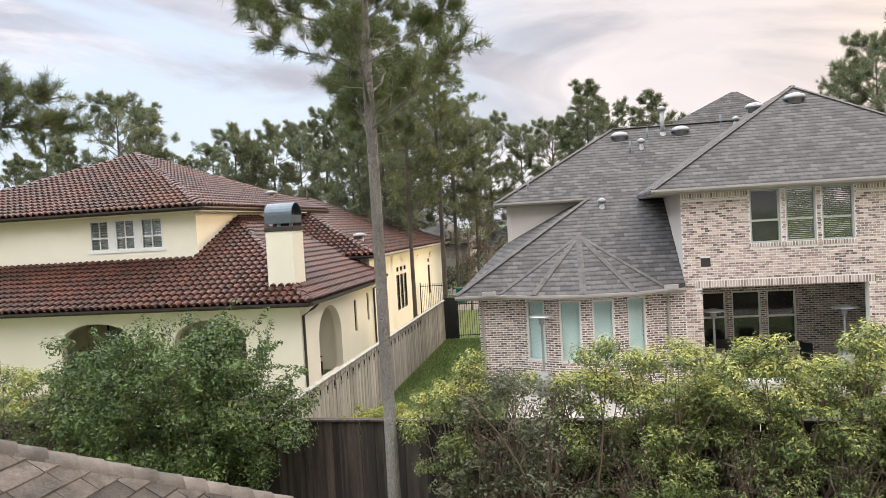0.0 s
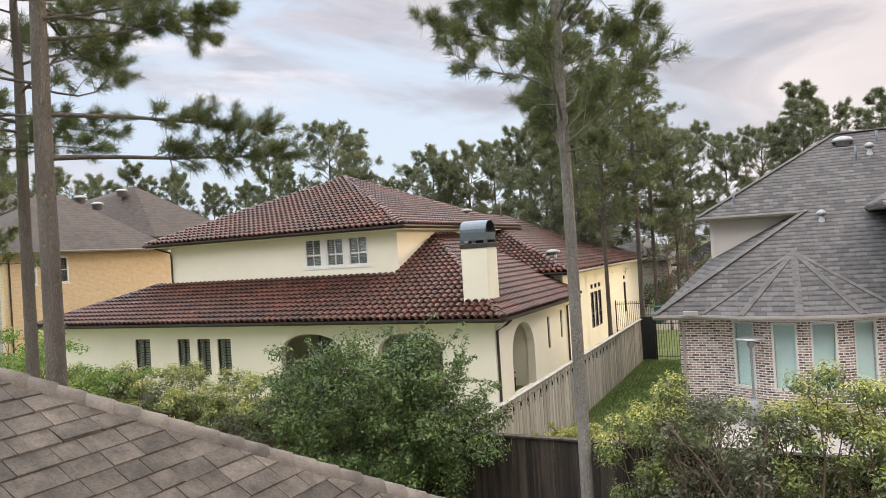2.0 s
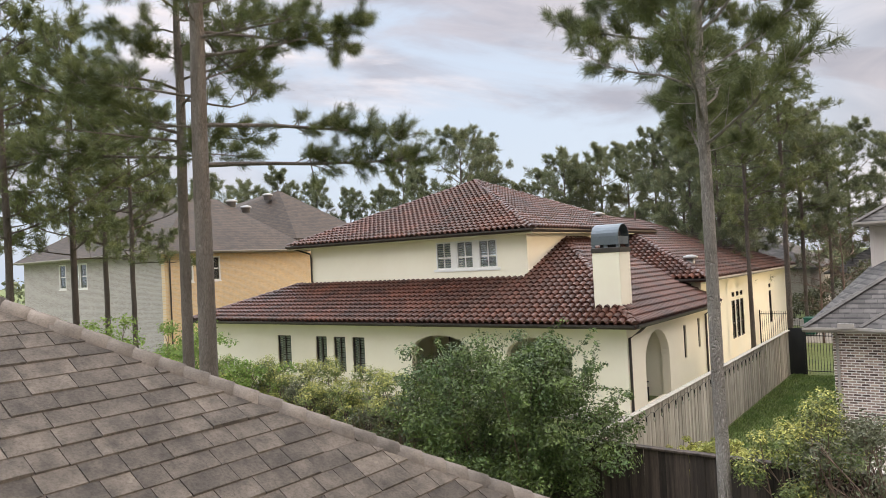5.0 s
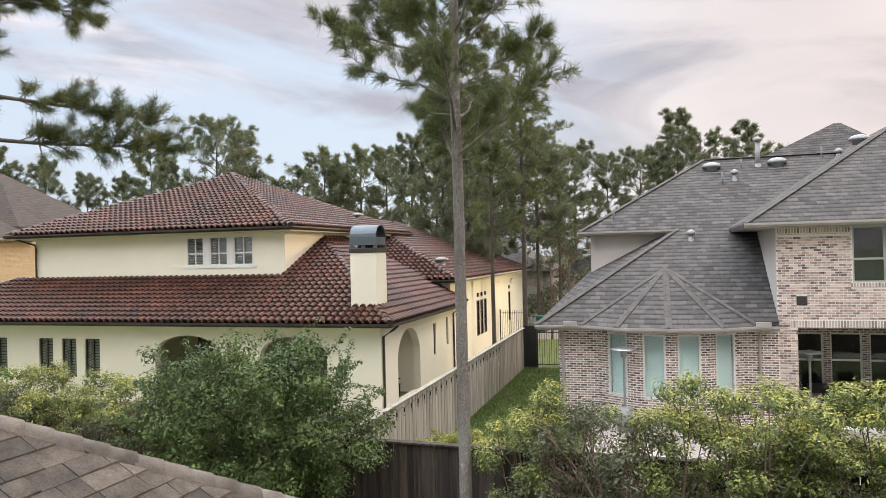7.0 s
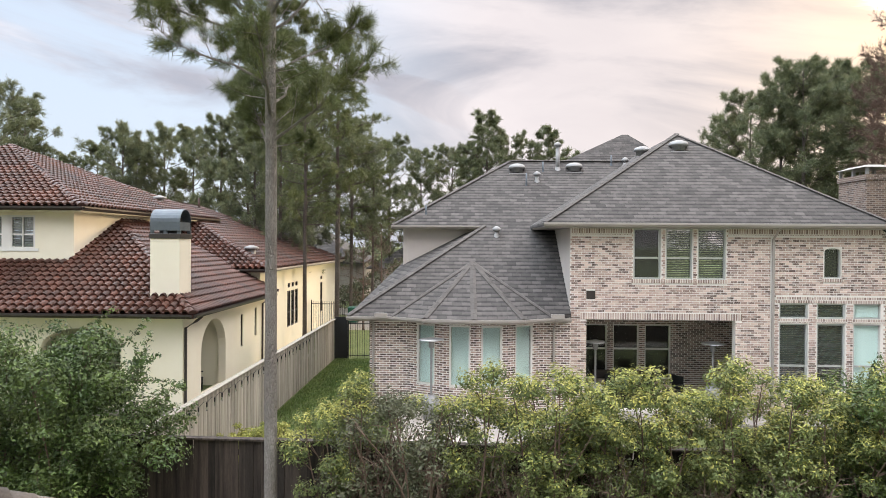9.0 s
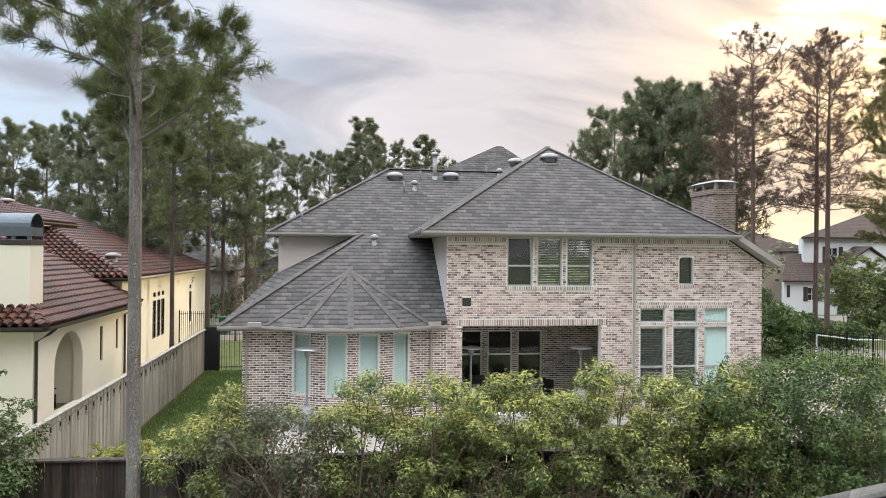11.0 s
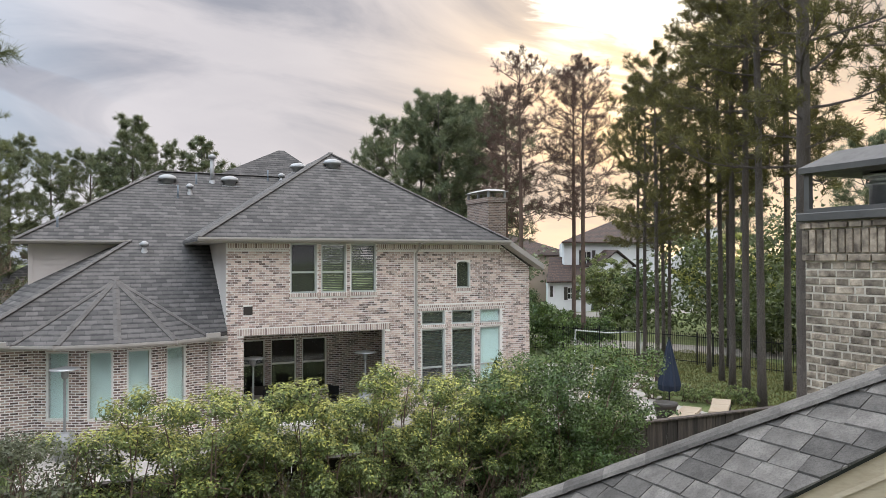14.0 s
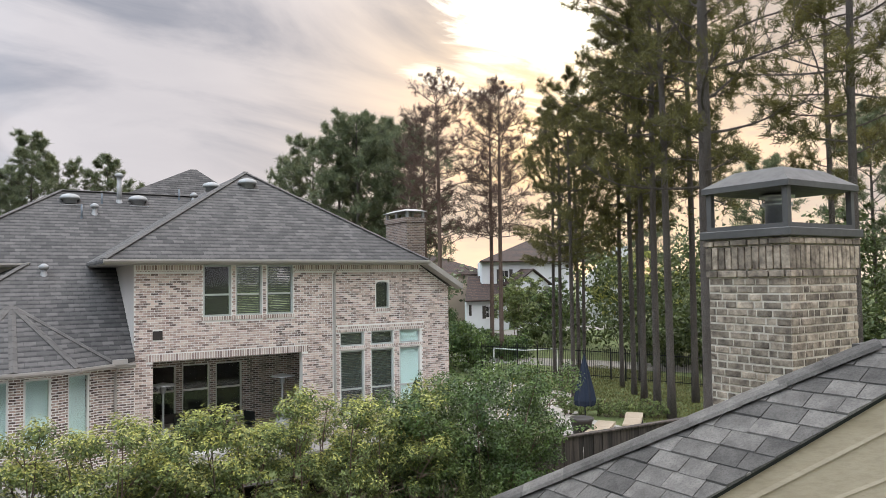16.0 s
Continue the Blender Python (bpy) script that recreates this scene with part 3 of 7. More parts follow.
def gutter(name, a, b, parent, mat, r=0.075, drop=0.06):
    """An open-topped ogee gutter from a to b."""
    a, b = Vector(a), Vector(b)
    way = (b - a).normalized()
    out = way.cross(Vector((0, 0, 1))).normalized()
    prof = [(0, 0), (0, -0.12), (0.07, -0.12), (0.10, -0.075), (0.125, -0.06), (0.125, 0.0), (0.11, 0.0), (0.11, -0.05), (0.085, -0.065), (0.06, -0.105), (0.015, -0.105), (0.015, 0)]
    bm = bmesh.new()
    prism(bm, [a + out * u + Vector((0, 0, w)) for u, w in prof], b - a)
    return part(name, bm, mat, parent)


def downpipe(parent, pts, mat, r=0.045):
    bm = bmesh.new()
    tube(bm, pts, r, 6)
    return part("downpipe", bm, mat, parent)


def inside(poly, x, y):
    c = False
    for (x0, y0), (x1, y1) in zip(poly, poly[1:] + poly[:1]):
        if (y0 > y) != (y1 > y) and x < (x1 - x0) * (y - y0) / (y1 - y0) + x0:
            c = not c
    return c


# one clay tile: a rolled cover beside a flat pan, thick at the lower end
TILE_W, TILE_L = 0.28, 0.36


def tile_shape():
    prof = [(-0.14, 0.0), (-0.10, 0.0), (-0.09, 0.055), (-0.055, 0.105), (0.0, 0.125), (0.055, 0.105), (0.09, 0.055), (0.10, 0.0), (0.14, 0.0)]
    vs, fs = [], []
    n = len(prof)
    for v, lift in ((-0.02, 0.075), (TILE_L + 0.03, 0.0)):
        vs += [(u, v, w + lift) for u, w in prof]
    vs += [(u, -0.02, w + 0.012) for u, w in prof]
    for i in range(n - 1):
        fs.append((i, i + 1, n + i + 1, n + i))
        fs.append((2 * n + i, 2 * n + i + 1, i + 1, i))
    return vs, fs


TILE_VERTS, TILE_FACES = tile_shape()


def tile_plane(house, poly, a, b, up, single=None, name="roof_tile"):
    """Covers a sloping polygon with tiles. a to b: the eave; up: the way up the slope. Tiles inside the stretch `single` (a test on the
    place) are parts of their own on one mesh; the rest are joined."""
    a, b, up = Vector(a), Vector(b), Vector(up).normalized()
    along = (b - a).normalized()
    nor = along.cross(up).normalized()
    if nor.z < 0:
        nor.negate()
    flat = [((Vector(p) - a).dot(along), (Vector(p) - a).dot(up)) for p in poly]
    u_lo, u_hi = min(p[0] for p in flat), max(p[0] for p in flat)
    v_hi = max(p[1] for p in flat)
    rot = Matrix((along, up, nor)).transposed()
    if rot.determinant() < 0:
        rot = Matrix((-along, up, nor)).transposed()
    verts, faces = [], []
    lone = []
    shape = np.array(TILE_VERTS)
    for j in range(int(v_hi / TILE_L) + 1):
        for i in range(int((u_hi - u_lo) / TILE_W) + 1):
            u, v = u_lo + (i + 0.5) * TILE_W, j * TILE_L
            if not inside(flat, u, v + TILE_L * 0.5):
                continue
            p = a + along * u + up * v + nor * random.uniform(0.0, 0.006)
            m = Matrix.Translation(p) @ (rot @ Matrix.Rotation(random.gauss(0, 0.012), 3, "Z")).to_4x4()
            if single and single(p) and len(lone) < 300:
                lone.append(m)
                continue
            w = shape @ np.array(m.to_3x3()).T + np.array(m.translation)
            k = len(verts)
            verts += w.tolist()
            faces += [tuple(q + k for q in f) for f in TILE_FACES]
    base = base_of(house)
    if faces:
        ob = raw(name + "s", (np.array(verts) - np.array(base)).tolist(), faces, M_TILE, house)
        tagged(ob, "", "", "", "stuff")
    if lone:
        me = bpy.data.meshes.new(name)
        me.from_pydata(TILE_VERTS, [], TILE_FACES)
        me.materials.append(M_TILE)
        for m in lone:
            ob = new(name, me)
            ob.parent = house
            ob.matrix_basis = Matrix.Translation(-base) @ m


def ridge_tiles(house, a, b, mat=None, step=0.36, r=0.12, name="ridge_tile"):
    """A row of half-round tiles along a ridge or hip, each lapping the next, as one piece of roof."""
    mat = mat or M_TILE_RIDGE
    a, b = Vector(a), Vector(b)
    n = max(2, int((b - a).length / step))
    bm = bmesh.new()
    way = (b - a).normalized()
    side = way.cross(Vector((0, 0, 1))).normalized()
    over = side.cross(way).normalized()
    for i in range(n):
        p0, p1 = a + (b - a) * (i / n), a + (b - a) * ((i + 1.12) / n)
        rings = []
        for p, rr, lift in ((p0, r * 1.08, 0.03), (p1, r * 0.92, 0.0)):
            rings.append([bm.verts.new(p + side * (rr * math.cos(t)) + over * (rr * 0.85 * math.sin(t) + lift - 0.02)) for t in (math.pi * k / 6 for k in range(7))])
        for k in range(6):
            bm.faces.new((rings[0][k], rings[0][k + 1], rings[1][k + 1], rings[1][k]))
        c = bm.verts.new(p0 + over * (-0.02))
        for k in range(6):
            bm.faces.new((rings[0][k + 1], rings[0][k], c))
    return part(name, bm, mat, house)


# ---- ground ----
bm = bmesh.new()
bmesh.ops.create_grid(bm, x_segments=2, y_segments=2, size=900)
setting("ground", bm, M_GRASS, "lawn and distant level ground", "ground")
bm = boxes((-5.9, 14.3, 11.4, 12.7, -0.05, 0.03))
setting("planting_bed", bm, M_EARTH, "dark mulch bed along the back fence", "ground")
bm = boxes((-30.0, -6.4, 21.7, 22.4, -0.05, 0.12), (-9.0, -6.4, 22.4, 27.5, -0.05, 0.12))
setting("patio_stone", bm, M_CONCRETE, "pale concrete patio beside the stucco house", "pavement")


# ---- the stucco house with clay tiles ----
def stucco_house():
    h = thing("stucco_house", (-16.0, 22.4, 0), "cream stucco two-storey house with dark red clay tile roofs", "house")
    P = 0.43
    loggia = [(-17.9, -15.1, 0.12, 2.62), (-13.5, -10.9, 0.12, 2.62)]
    front_wins = [(-25.8, -24.9, 0.95, 2.45), (-23.3, -22.62, 0.95, 2.45), (-22.2, -21.5, 0.95, 2.45), (-21.1, -20.4, 0.95, 2.45)]
    bm = bmesh.new()
    wall(bm, "x", 22.4, 0.3, -31.5, -8.9, 0, 3.05, loggia + front_wins)
    for a, b, _, t in loggia:
        spandrels(bm, "x", 22.4, 0.3, a, b, 1.95, t)
    bmesh.ops.remove_doubles(bm, verts=bm.verts, dist=0.001)
    part("front_wall", bm, M_STUCCO, h)
    bm = bmesh.new()
    arch = (24.0, 26.5, 0.12, 2.66)
    slits = [(28.3, 28.62, 1.2, 2.5), (30.2, 30.5, 1.4, 2.6)]
    wall(bm, "y", -8.9, -0.3, 22.7, 32.0, 0, 3.05, [arch] + slits)
    spandrels(bm, "y", -8.9, -0.3, arch[0], arch[1], 1.6, arch[3])
    part("side_wall", bm, M_STUCCO, h)
    part("loggia_back_wall", boxes((-20.0, -9.2, 26.6, 26.8, 0, 3.05)), M_STUCCO, h)
    part("loggia_side_wall", boxes((-20.2, -20.0, 22.7, 26.8, 0, 3.05)), M_STUCCO, h)
    part("far_side_wall", boxes((-31.5, -31.2, 22.7, 34, 0, 3.05)), M_STUCCO, h)
    for x in (-19.0, -14.4):
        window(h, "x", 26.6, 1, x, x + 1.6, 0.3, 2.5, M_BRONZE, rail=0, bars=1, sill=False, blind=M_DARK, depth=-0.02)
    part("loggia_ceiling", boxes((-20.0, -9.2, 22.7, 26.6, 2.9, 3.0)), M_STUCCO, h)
    # dark panel in place of the unlit room
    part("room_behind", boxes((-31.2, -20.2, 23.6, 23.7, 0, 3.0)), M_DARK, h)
    for a, b, c, d in front_wins:
        window(h, "x", 22.4, 1, a, b, c, d, M_BRONZE, rail=0, slats=0.11, blind=M_SHUTTER, sill=False, bars=1)
    for a, b, c, d in slits:
        window(h, "y", -8.9, -1, a, b, c, d, M_BRONZE, rail=0, sill=False, blind=M_DARK, frame_w=0.03)
    # upper storey
    up = [(-18.87, -18.02, 5.12, 6.33), (-17.76, -16.88, 5.12, 6.33), (-16.62, -15.69, 5.12, 6.33)]
    bm = bmesh.new()
    wall(bm, "x", 25.7, 0.3, -26.8, -14.25, 4.3, 6.55, up)
    part("upper_front_wall", bm, M_STUCCO, h)
    bm = bmesh.new()
    wall(bm, "y", -14.25, -0.3, 26.0, 39.0, 3.5, 6.55)
    part("upper_side_wall", bm, M_STUCCO, h)
    bm = bmesh.new()
    wall(bm, "y", -26.8, 0.3, 26.0, 39.0, 3.5, 6.55)
    part("upper_side_wall", bm, M_STUCCO, h)
    for a, b, c, d in up:
        window(h, "x", 25.7, 1, a, b, c, d, M_TRIM, rail=0.42, slats=0.11, blind=M_SHUTTER, sill=False, bars=1, depth=0.05, frame_w=0.06)
    part("window_surround", boxes((-19.0, -15.56, 25.67, 25.7, 5.02, 5.12), (-18.02, -17.76, 25.68, 25.7, 5.12, 6.33), (-16.88, -16.62, 25.68, 25.7, 5.12, 6.33)), M_TRIM, h)
    # far wing
    wing = [(37.0, 37.75, 0.95, 2.85), (37.85, 38.6, 0.95, 2.85), (38.7, 39.45, 0.95, 2.85), (40.6, 41.3, 0.95, 2.85), (45.6, 46.3, 0.95, 2.85), (34.6, 34.85, 1.3, 2.7)]
    small = [(37.1, 37.65, 3.02, 3.26), (37.95, 38.5, 3.02, 3.26), (38.8, 39.35, 3.02, 3.26), (40.65, 41.2, 3.02, 3.26), (45.65, 46.2, 3.02, 3.26)]
    bm = bmesh.new()
    wall(bm, "y", -9.2, -0.3, 32.0, 51.0, 0, 4.1, wing + small)
    wall(bm, "x", 32.0, 0.3, -24.0, -9.5, 0, 4.1)
    part("wing_wall", bm, M_STUCCO, h)
    for a, b, c, d in wing:
        window(h, "y", -9.2, -1, a, b, c, d, M_BRONZE, rail=0.4 if b - a > 0.5 else 0, sill=False, blind=M_DARK, depth=0.08)
    for a, b, c, d in small:
        window(h, "y", -9.2, -1, a, b, c, d, M_BRONZE, rail=0, sill=False, blind=M_DARK, depth=0.08, frame_w=0.03)
    # roofs: boards under the tiles, then the tiles
    E0, R0 = 3.12, 6.2
    corner, peak = (-8.4, 21.9, E0), (-14.25, 29.3, R0)
    front = [(-32.0, 21.9, E0), corner, peak, (-14.25, 25.6, E0 + 3.7 * 0.416), (-27.4, 25.6, E0 + 3.7 * 0.416)]
    east = [corner, (-8.4, 32.0, E0), (-14.25, 32.0, R0), peak]
    west = [(-32.0, 34.0, E0), (-32.0, 21.9, E0), (-27.4, 25.6, E0 + 1.54), (-27.4, 34.0, E0 + 1.54)]
    U = 6.62
    ux0, ux1, uy0, uy1 = -28.0, -13.7, 25.2, 39.5
    apex = ((ux0 + ux1) / 2, (uy0 + uy1) / 2, U + (ux1 - ux0) / 2 * P)
    uq = [(ux0, uy0, U), (ux1, uy0, U), (ux1, uy1, U), (ux0, uy1, U)]
    Wz, wx0, wx1, wy0, wy1 = 4.18, -24.2, -8.7, 31.5, 51.5
    k = (wx1 - wx0) / 2
    r0, r1 = ((wx0 + wx1) / 2, wy0 + k, Wz + k * P), ((wx0 + wx1) / 2, wy1 - k, Wz + k * P)
    wq = [(wx0, wy0, Wz), (wx1, wy0, Wz), (wx1, wy1, Wz), (wx0, wy1, Wz)]
    planes = [
        (front, (-32.0, 21.9, E0), corner, (0, 1, 0.416), lambda p: -14.9 < p.x and p.y < 25.4),
        (east, corner, (-8.4, 32.0, E0), (-1, 0, (R0 - E0) / 5.85), None),
        (west, (-32.0, 34.0, E0), (-32.0, 21.9, E0), (1, 0, 0.335), None),
        ([uq[0], uq[1], apex], uq[0], uq[1], (0, 1, P), None),
        ([uq[1], uq[2], apex], uq[1], uq[2], (-1, 0, P), None),
        ([wq[0], wq[1], r0], wq[0], wq[1], (0, 1, P), None),
        ([wq[1], wq[2], r1, r0], wq[1], wq[2], (-1, 0, P), None),
    ]
    for poly, *_ in planes + [([uq[2], uq[3], apex],), ([uq[3], uq[0], apex],), ([wq[2], wq[3], r1],), ([wq[3], wq[0], r0, r1],)]:
        bm = bmesh.new()
        slab(bm, [Vector(p) - Vector((0, 0, 0.02)) for p in poly], 0.10)
        part("roof_deck", bm, M_TILE_RIDGE, h)
    for a, b in ((corner, peak), (peak, (-14.2, 31.6, R0)), (front[0], front[4]), (uq[0], apex), (uq[1], apex), (uq[2], apex), (wq[1], r0), (wq[2], r1), (r0, r1)):
        ridge_tiles(h, Vector(a) + Vector((0, 0, 0.05)), Vector(b) + Vector((0, 0, 0.05)))
    for a, b in (((-8.4, 21.88, E0), (-32.0, 21.88, E0)), ((ux1, uy0 - 0.02, U), (ux0, uy0 - 0.02, U)), ((wx1, wy0, Wz), (-12.0, wy0, Wz))):
        gutter("gutter", (b[0], b[1], b[2] + 0.02), (a[0], a[1], a[2] + 0.02), h, M_BRONZE)
    for a, b, mat in (((-8.38, 21.9, E0), (-8.38, 31.4, E0), M_BRONZE), ((ux1 + 0.02, uy0, U), (ux1 + 0.02, uy1, U), M_BRONZE), ((wx1 + 0.02, wy0, Wz), (wx1 + 0.02, wy1, Wz), M_GUTTER)):
        gutter("gutter", (a[0], a[1], a[2] + 0.02), (b[0], b[1], b[2] + 0.02), h, mat)
    part("soffit", boxes((-31.9, -8.5, 21.95, 22.4, 3.0, 3.05), (-8.9, -8.5, 22.4, 31.9, 3.0, 3.05), (ux0 + 0.05, ux1 - 0.05, uy0 + 0.05, 25.7, U - 0.17, U - 0.1), (-14.25, ux1 - 0.05, 25.7, uy1, U - 0.17, U - 0.1), (-9.2, wx1 - 0.05, wy0 + 0.1, wy1, Wz - 0.15, Wz - 0.1)), M_STUCCO, h)
    downpipe(h, [(-8.45, 22.9, 3.0), (-8.6, 22.8, 2.85), (-8.84, 22.5, 2.65), (-8.84, 22.5, 0.2)], M_BRONZE)
    downpipe(h, [(-8.45, 31.2, 3.0), (-8.84, 31.2, 2.7), (-8.84, 31.2, 0.2)], M_BRONZE)
    downpipe(h, [(-8.75, 51.0, 4.1), (-9.14, 50.8, 3.7), (-9.14, 50.8, 0.2)], M_BRONZE)
    downpipe(h, [(-27.6, 25.3, 6.5), (-26.75, 25.6, 6.2), (-26.72, 25.62, 6.0), (-26.72, 25.62, 4.75)], M_BRONZE)
    # roof planes' tiles last
    for poly, a, b, upv, single in planes:
        tile_plane(h, poly, a, b, upv, single)
    return h


stucco_house()


def stucco_chimney():
    c = thing("chimney", (-9.7, 23.4, 3.4), "cream stucco chimney with a grey barrel-vaulted metal cap", "chimney")
    x0, x1, y0, y1 = -10.2, -9.22, 22.94, 23.9
    part("shaft", boxes((x0, x1, y0, y1, 3.2, 5.5), bevel=0.015), M_STUCCO, c)
    part("flashing", boxes((x0 - 0.12, x1 + 0.12, y0 - 0.14, y0, 3.46, 3.56), (x1, x1 + 0.14, y0 - 0.1, y1, 3.5, 3.6)), M_TILE_RIDGE, c)
    part("band", boxes((x0 - 0.03, x1 + 0.03, y0 - 0.03, y1 + 0.03, 5.5, 5.66), bevel=0.01), M_BRONZE, c)
    for x, y in itertools.product((x0 + 0.05, (x0 + x1) / 2, x1 - 0.05), (y0 + 0.05, y1 - 0.05)):
        part("foot", boxes((x - 0.06, x + 0.06, y - 0.03, y + 0.03, 5.66, 5.78)), M_SLATE_METAL, c)
    bm = bmesh.new()
    ym, r = (y0 + y1) / 2, (y1 - y0) / 2 + 0.01
    prof = [(ym - r, 5.76), (ym - r, 6.05)] + [(ym - r * math.cos(a), 6.05 + 0.42 * math.sin(a)) for a in (k * math.pi / 12 for k in range(1, 12))] + [(ym + r, 6.05), (ym + r, 5.76)]
    inner = [(ym + (y - ym) * 0.95, z - 0.02 if z > 5.8 else z) for y, z in prof]
    prism(bm, [(x0, *q) for q in prof + inner[::-1]], (x1 - x0, 0, 0))
    part("cap", bm, M_SLATE_METAL, c, "grey barrel-vaulted sheet metal cap")
    part("end_panel", boxes((x1 - 0.06, x1 - 0.02, y0 + 0.02, y1 - 0.02, 5.77, 6.04)), M_SLATE_METAL, c)
    part("flue", boxes((x0 + 0.2, x1 - 0.2, y0 + 0.25, y1 - 0.25, 5.66, 6.2)), M_DARK, c)


stucco_chimney()


# ---- the grey-roofed brick house ----
FY = 23.0
SLOPE = 0.65


BRICKS = []


def lay_bricks(house, skip, u0, u1, z1, right_drop, single):
    """Running bond over a wall along x at y = FY, leaving out the rectangles in skip; ends are cut as they meet them."""
    L, H, gap, proud = 0.215, 0.0735, 0.0115, 0.006
    verts, faces, lone = [], [], []
    quad = [(0, 1, 2, 3), (4, 5, 1, 0), (5, 6, 2, 1), (6, 7, 3, 2), (7, 4, 0, 3)]
    for j in range(int(z1 / H)):
        z = j * H + gap / 2
        zt = z + H - gap
        free = [(u0, min(u1, right_drop(zt)))]
        for a, b, c, d in skip:
            if zt > c and z < d:
                free = [q for lo, hi in free for q in ((lo, min(hi, a)), (max(lo, b), hi)) if q[1] - q[0] > 0.03]
        for lo, hi in free:
            k = math.floor(lo / L - 0.5 * (j % 2)) + 0.5 * (j % 2)
            while k * L < hi:
                a, b = max(k * L + gap / 2, lo), min((k + 1) * L - gap / 2, hi)
                k += 1
                if b - a < 0.035:
                    continue
                if b - a > L - gap - 0.002 and single(a, z) and len(lone) < 300:
                    lone.append(((a + b) / 2, z))
                    continue
                out = FY - proud - random.uniform(-0.002, 0.003)
                c, e = 0.004, len(verts)
                verts += [(a + c, out, z + c), (b - c, out, z + c), (b - c, out, zt - c), (a + c, out, zt - c), (a, FY + 0.004, z), (b, FY + 0.004, z), (b, FY + 0.004, zt), (a, FY + 0.004, zt)]
                faces += [tuple(e + q for q in f) for f in quad]
    base = base_of(house)
    ob = raw("brickwork", (np.array(verts) - np.array(base)).tolist(), faces, M_BRICK_PIECE, house)
    tagged(ob, "", "", "", "stuff")
    w, t, c = (L - gap) / 2, H - gap, 0.004
    me = bpy.data.meshes.new("brick")
    me.from_pydata([(-w + c, -proud, c), (w - c, -proud, c), (w - c, -proud, t - c), (-w + c, -proud, t - c), (-w, 0.004, 0), (w, 0.004, 0), (w, 0.004, t), (-w, 0.004, t)], [], quad)
    me.materials.append(M_BRICK_PIECE)
    for x, z in lone:
        ob = new("brick", me)
        ob.parent = house
        ob.location = Vector((x, FY - random.uniform(-0.002, 0.003), z)) - base


def brick_house():
    h = thing("brick_house", (6.0, FY, 0), "two-storey tumbled brick house with a grey shingle hip roof", "house")
    up = [(5.42, 6.29, 4.30, 5.92), (6.44, 7.29, 4.30, 5.92), (7.45, 8.34, 4.30, 5.92)]
    tall = [(10.04, 10.94, 0.75, 2.92), (11.22, 12.11, 0.75, 2.92), (12.36, 13.27, 0.75, 2.92)]
    trans = [(a, b, 3.08, 3.57) for a, b, _, _ in tall]
    arch = (11.42, 11.95, 4.37, 5.33)
    porch = (3.94, 8.66, 0.1, 3.0)
    bm = bmesh.new()
    wall(bm, "x", FY, 0.3, 3.41, 13.2, 0, 5.92, up + tall + trans + [arch, porch])
    spandrels(bm, "x", FY, 0.3, arch[0], arch[1], 5.2, 5.33)
    prism(bm, [(13.2, FY, 0), (14.47, FY, 0), (14.47, FY, 5.1), (13.2, FY, 5.92)], (0, 0.3, 0))
    part("front_wall", bm, M_WALL_MORTAR, h)
    rows = [(a - 0.12, b + 0.12, FY - 0.012, FY + 0.05, 3.575, 3.77) for a, b, c, d in tall]
    rows += [(porch[0] - 0.2, porch[1] + 0.2, FY - 0.012, FY + 0.05, 3.0, 3.21), (3.45, 5.36, FY - 0.012, FY + 0.05, 5.72, 5.91), (8.4, 13.2, FY - 0.012, FY + 0.05, 5.72, 5.91)]
    rows += [(a - 0.06, b + 0.06, FY - 0.03, FY + 0.06, c - 0.12, c - 0.003) for a, b, c, d in up + tall + trans + [arch]]
    for r in rows:
        part("soldier_course", boxes(r), M_SOLDIER, h)
    part("side_wall", boxes((14.17, 14.47, FY + 0.3, 34, 0, 5.1)), M_BRICK_Y, h)
    for i, (a, b, c, d) in enumerate(up):
        window(h, "x", FY, 1, a, b, c, d, M_SASH, rail=0.42, slats=0.06 if i else 0, blind=M_BLIND if i else M_DARK, sill=False)
    for i, (a, b, c, d) in enumerate(tall):
        window(h, "x", FY, 1, a, b, c, d, M_SASH, rail=0.38, slats=0 if i == 2 else 0.06, blind=M_SHADE if i == 2 else M_BLIND, sill=False)
    for i, (a, b, c, d) in enumerate(trans):
        window(h, "x", FY, 1, a, b, c, d, M_SASH, rail=0, slats=0 if i == 2 else 0.06, blind=M_SHADE if i == 2 else M_BLIND, sill=False)
    window(h, "x", FY, 1, *arch, M_SASH, rail=0, blind=M_DARK, sill=False, frame_w=0.04)
    # the bricks themselves: those round the upper windows are pieces of their own, the others one joined coat
    skip = [(a - 0.02, b + 0.02, c - 0.13, d) for a, b, c, d in up + tall + trans + [arch]] + [(a - 0.12, b + 0.12, 3.56, 3.78) for a, b, _, _ in tall]
    skip += [(porch[0], porch[1], 0, porch[3]), (porch[0] - 0.2, porch[1] + 0.2, 3.0, 3.21), (3.4, 5.36, 5.71, 6), (8.4, 13.2, 5.71, 6), (3.93, 4.21, 3.65, 3.92), (9.74, 9.88, 0, 6)]
    BRICKS.append((h, skip))
    # covered patio
    pw = [(4.3, 5.25, 0.5, 2.5), (5.45, 6.4, 0.5, 2.5), (6.6, 7.55, 0.5, 2.5)]
    bm = bmesh.new()
    wall(bm, "x", FY + 3.2, 0.3, 3.6, 12.3, 0, 3.1, pw)
    part("patio_back_wall", bm, M_BRICK_X, h)
    for x in (3.6, 12.0):
        part("patio_side_wall", boxes((x, x + 0.3, FY + 0.3, FY + 3.2, 0, 3.1)), M_BRICK_Y, h)
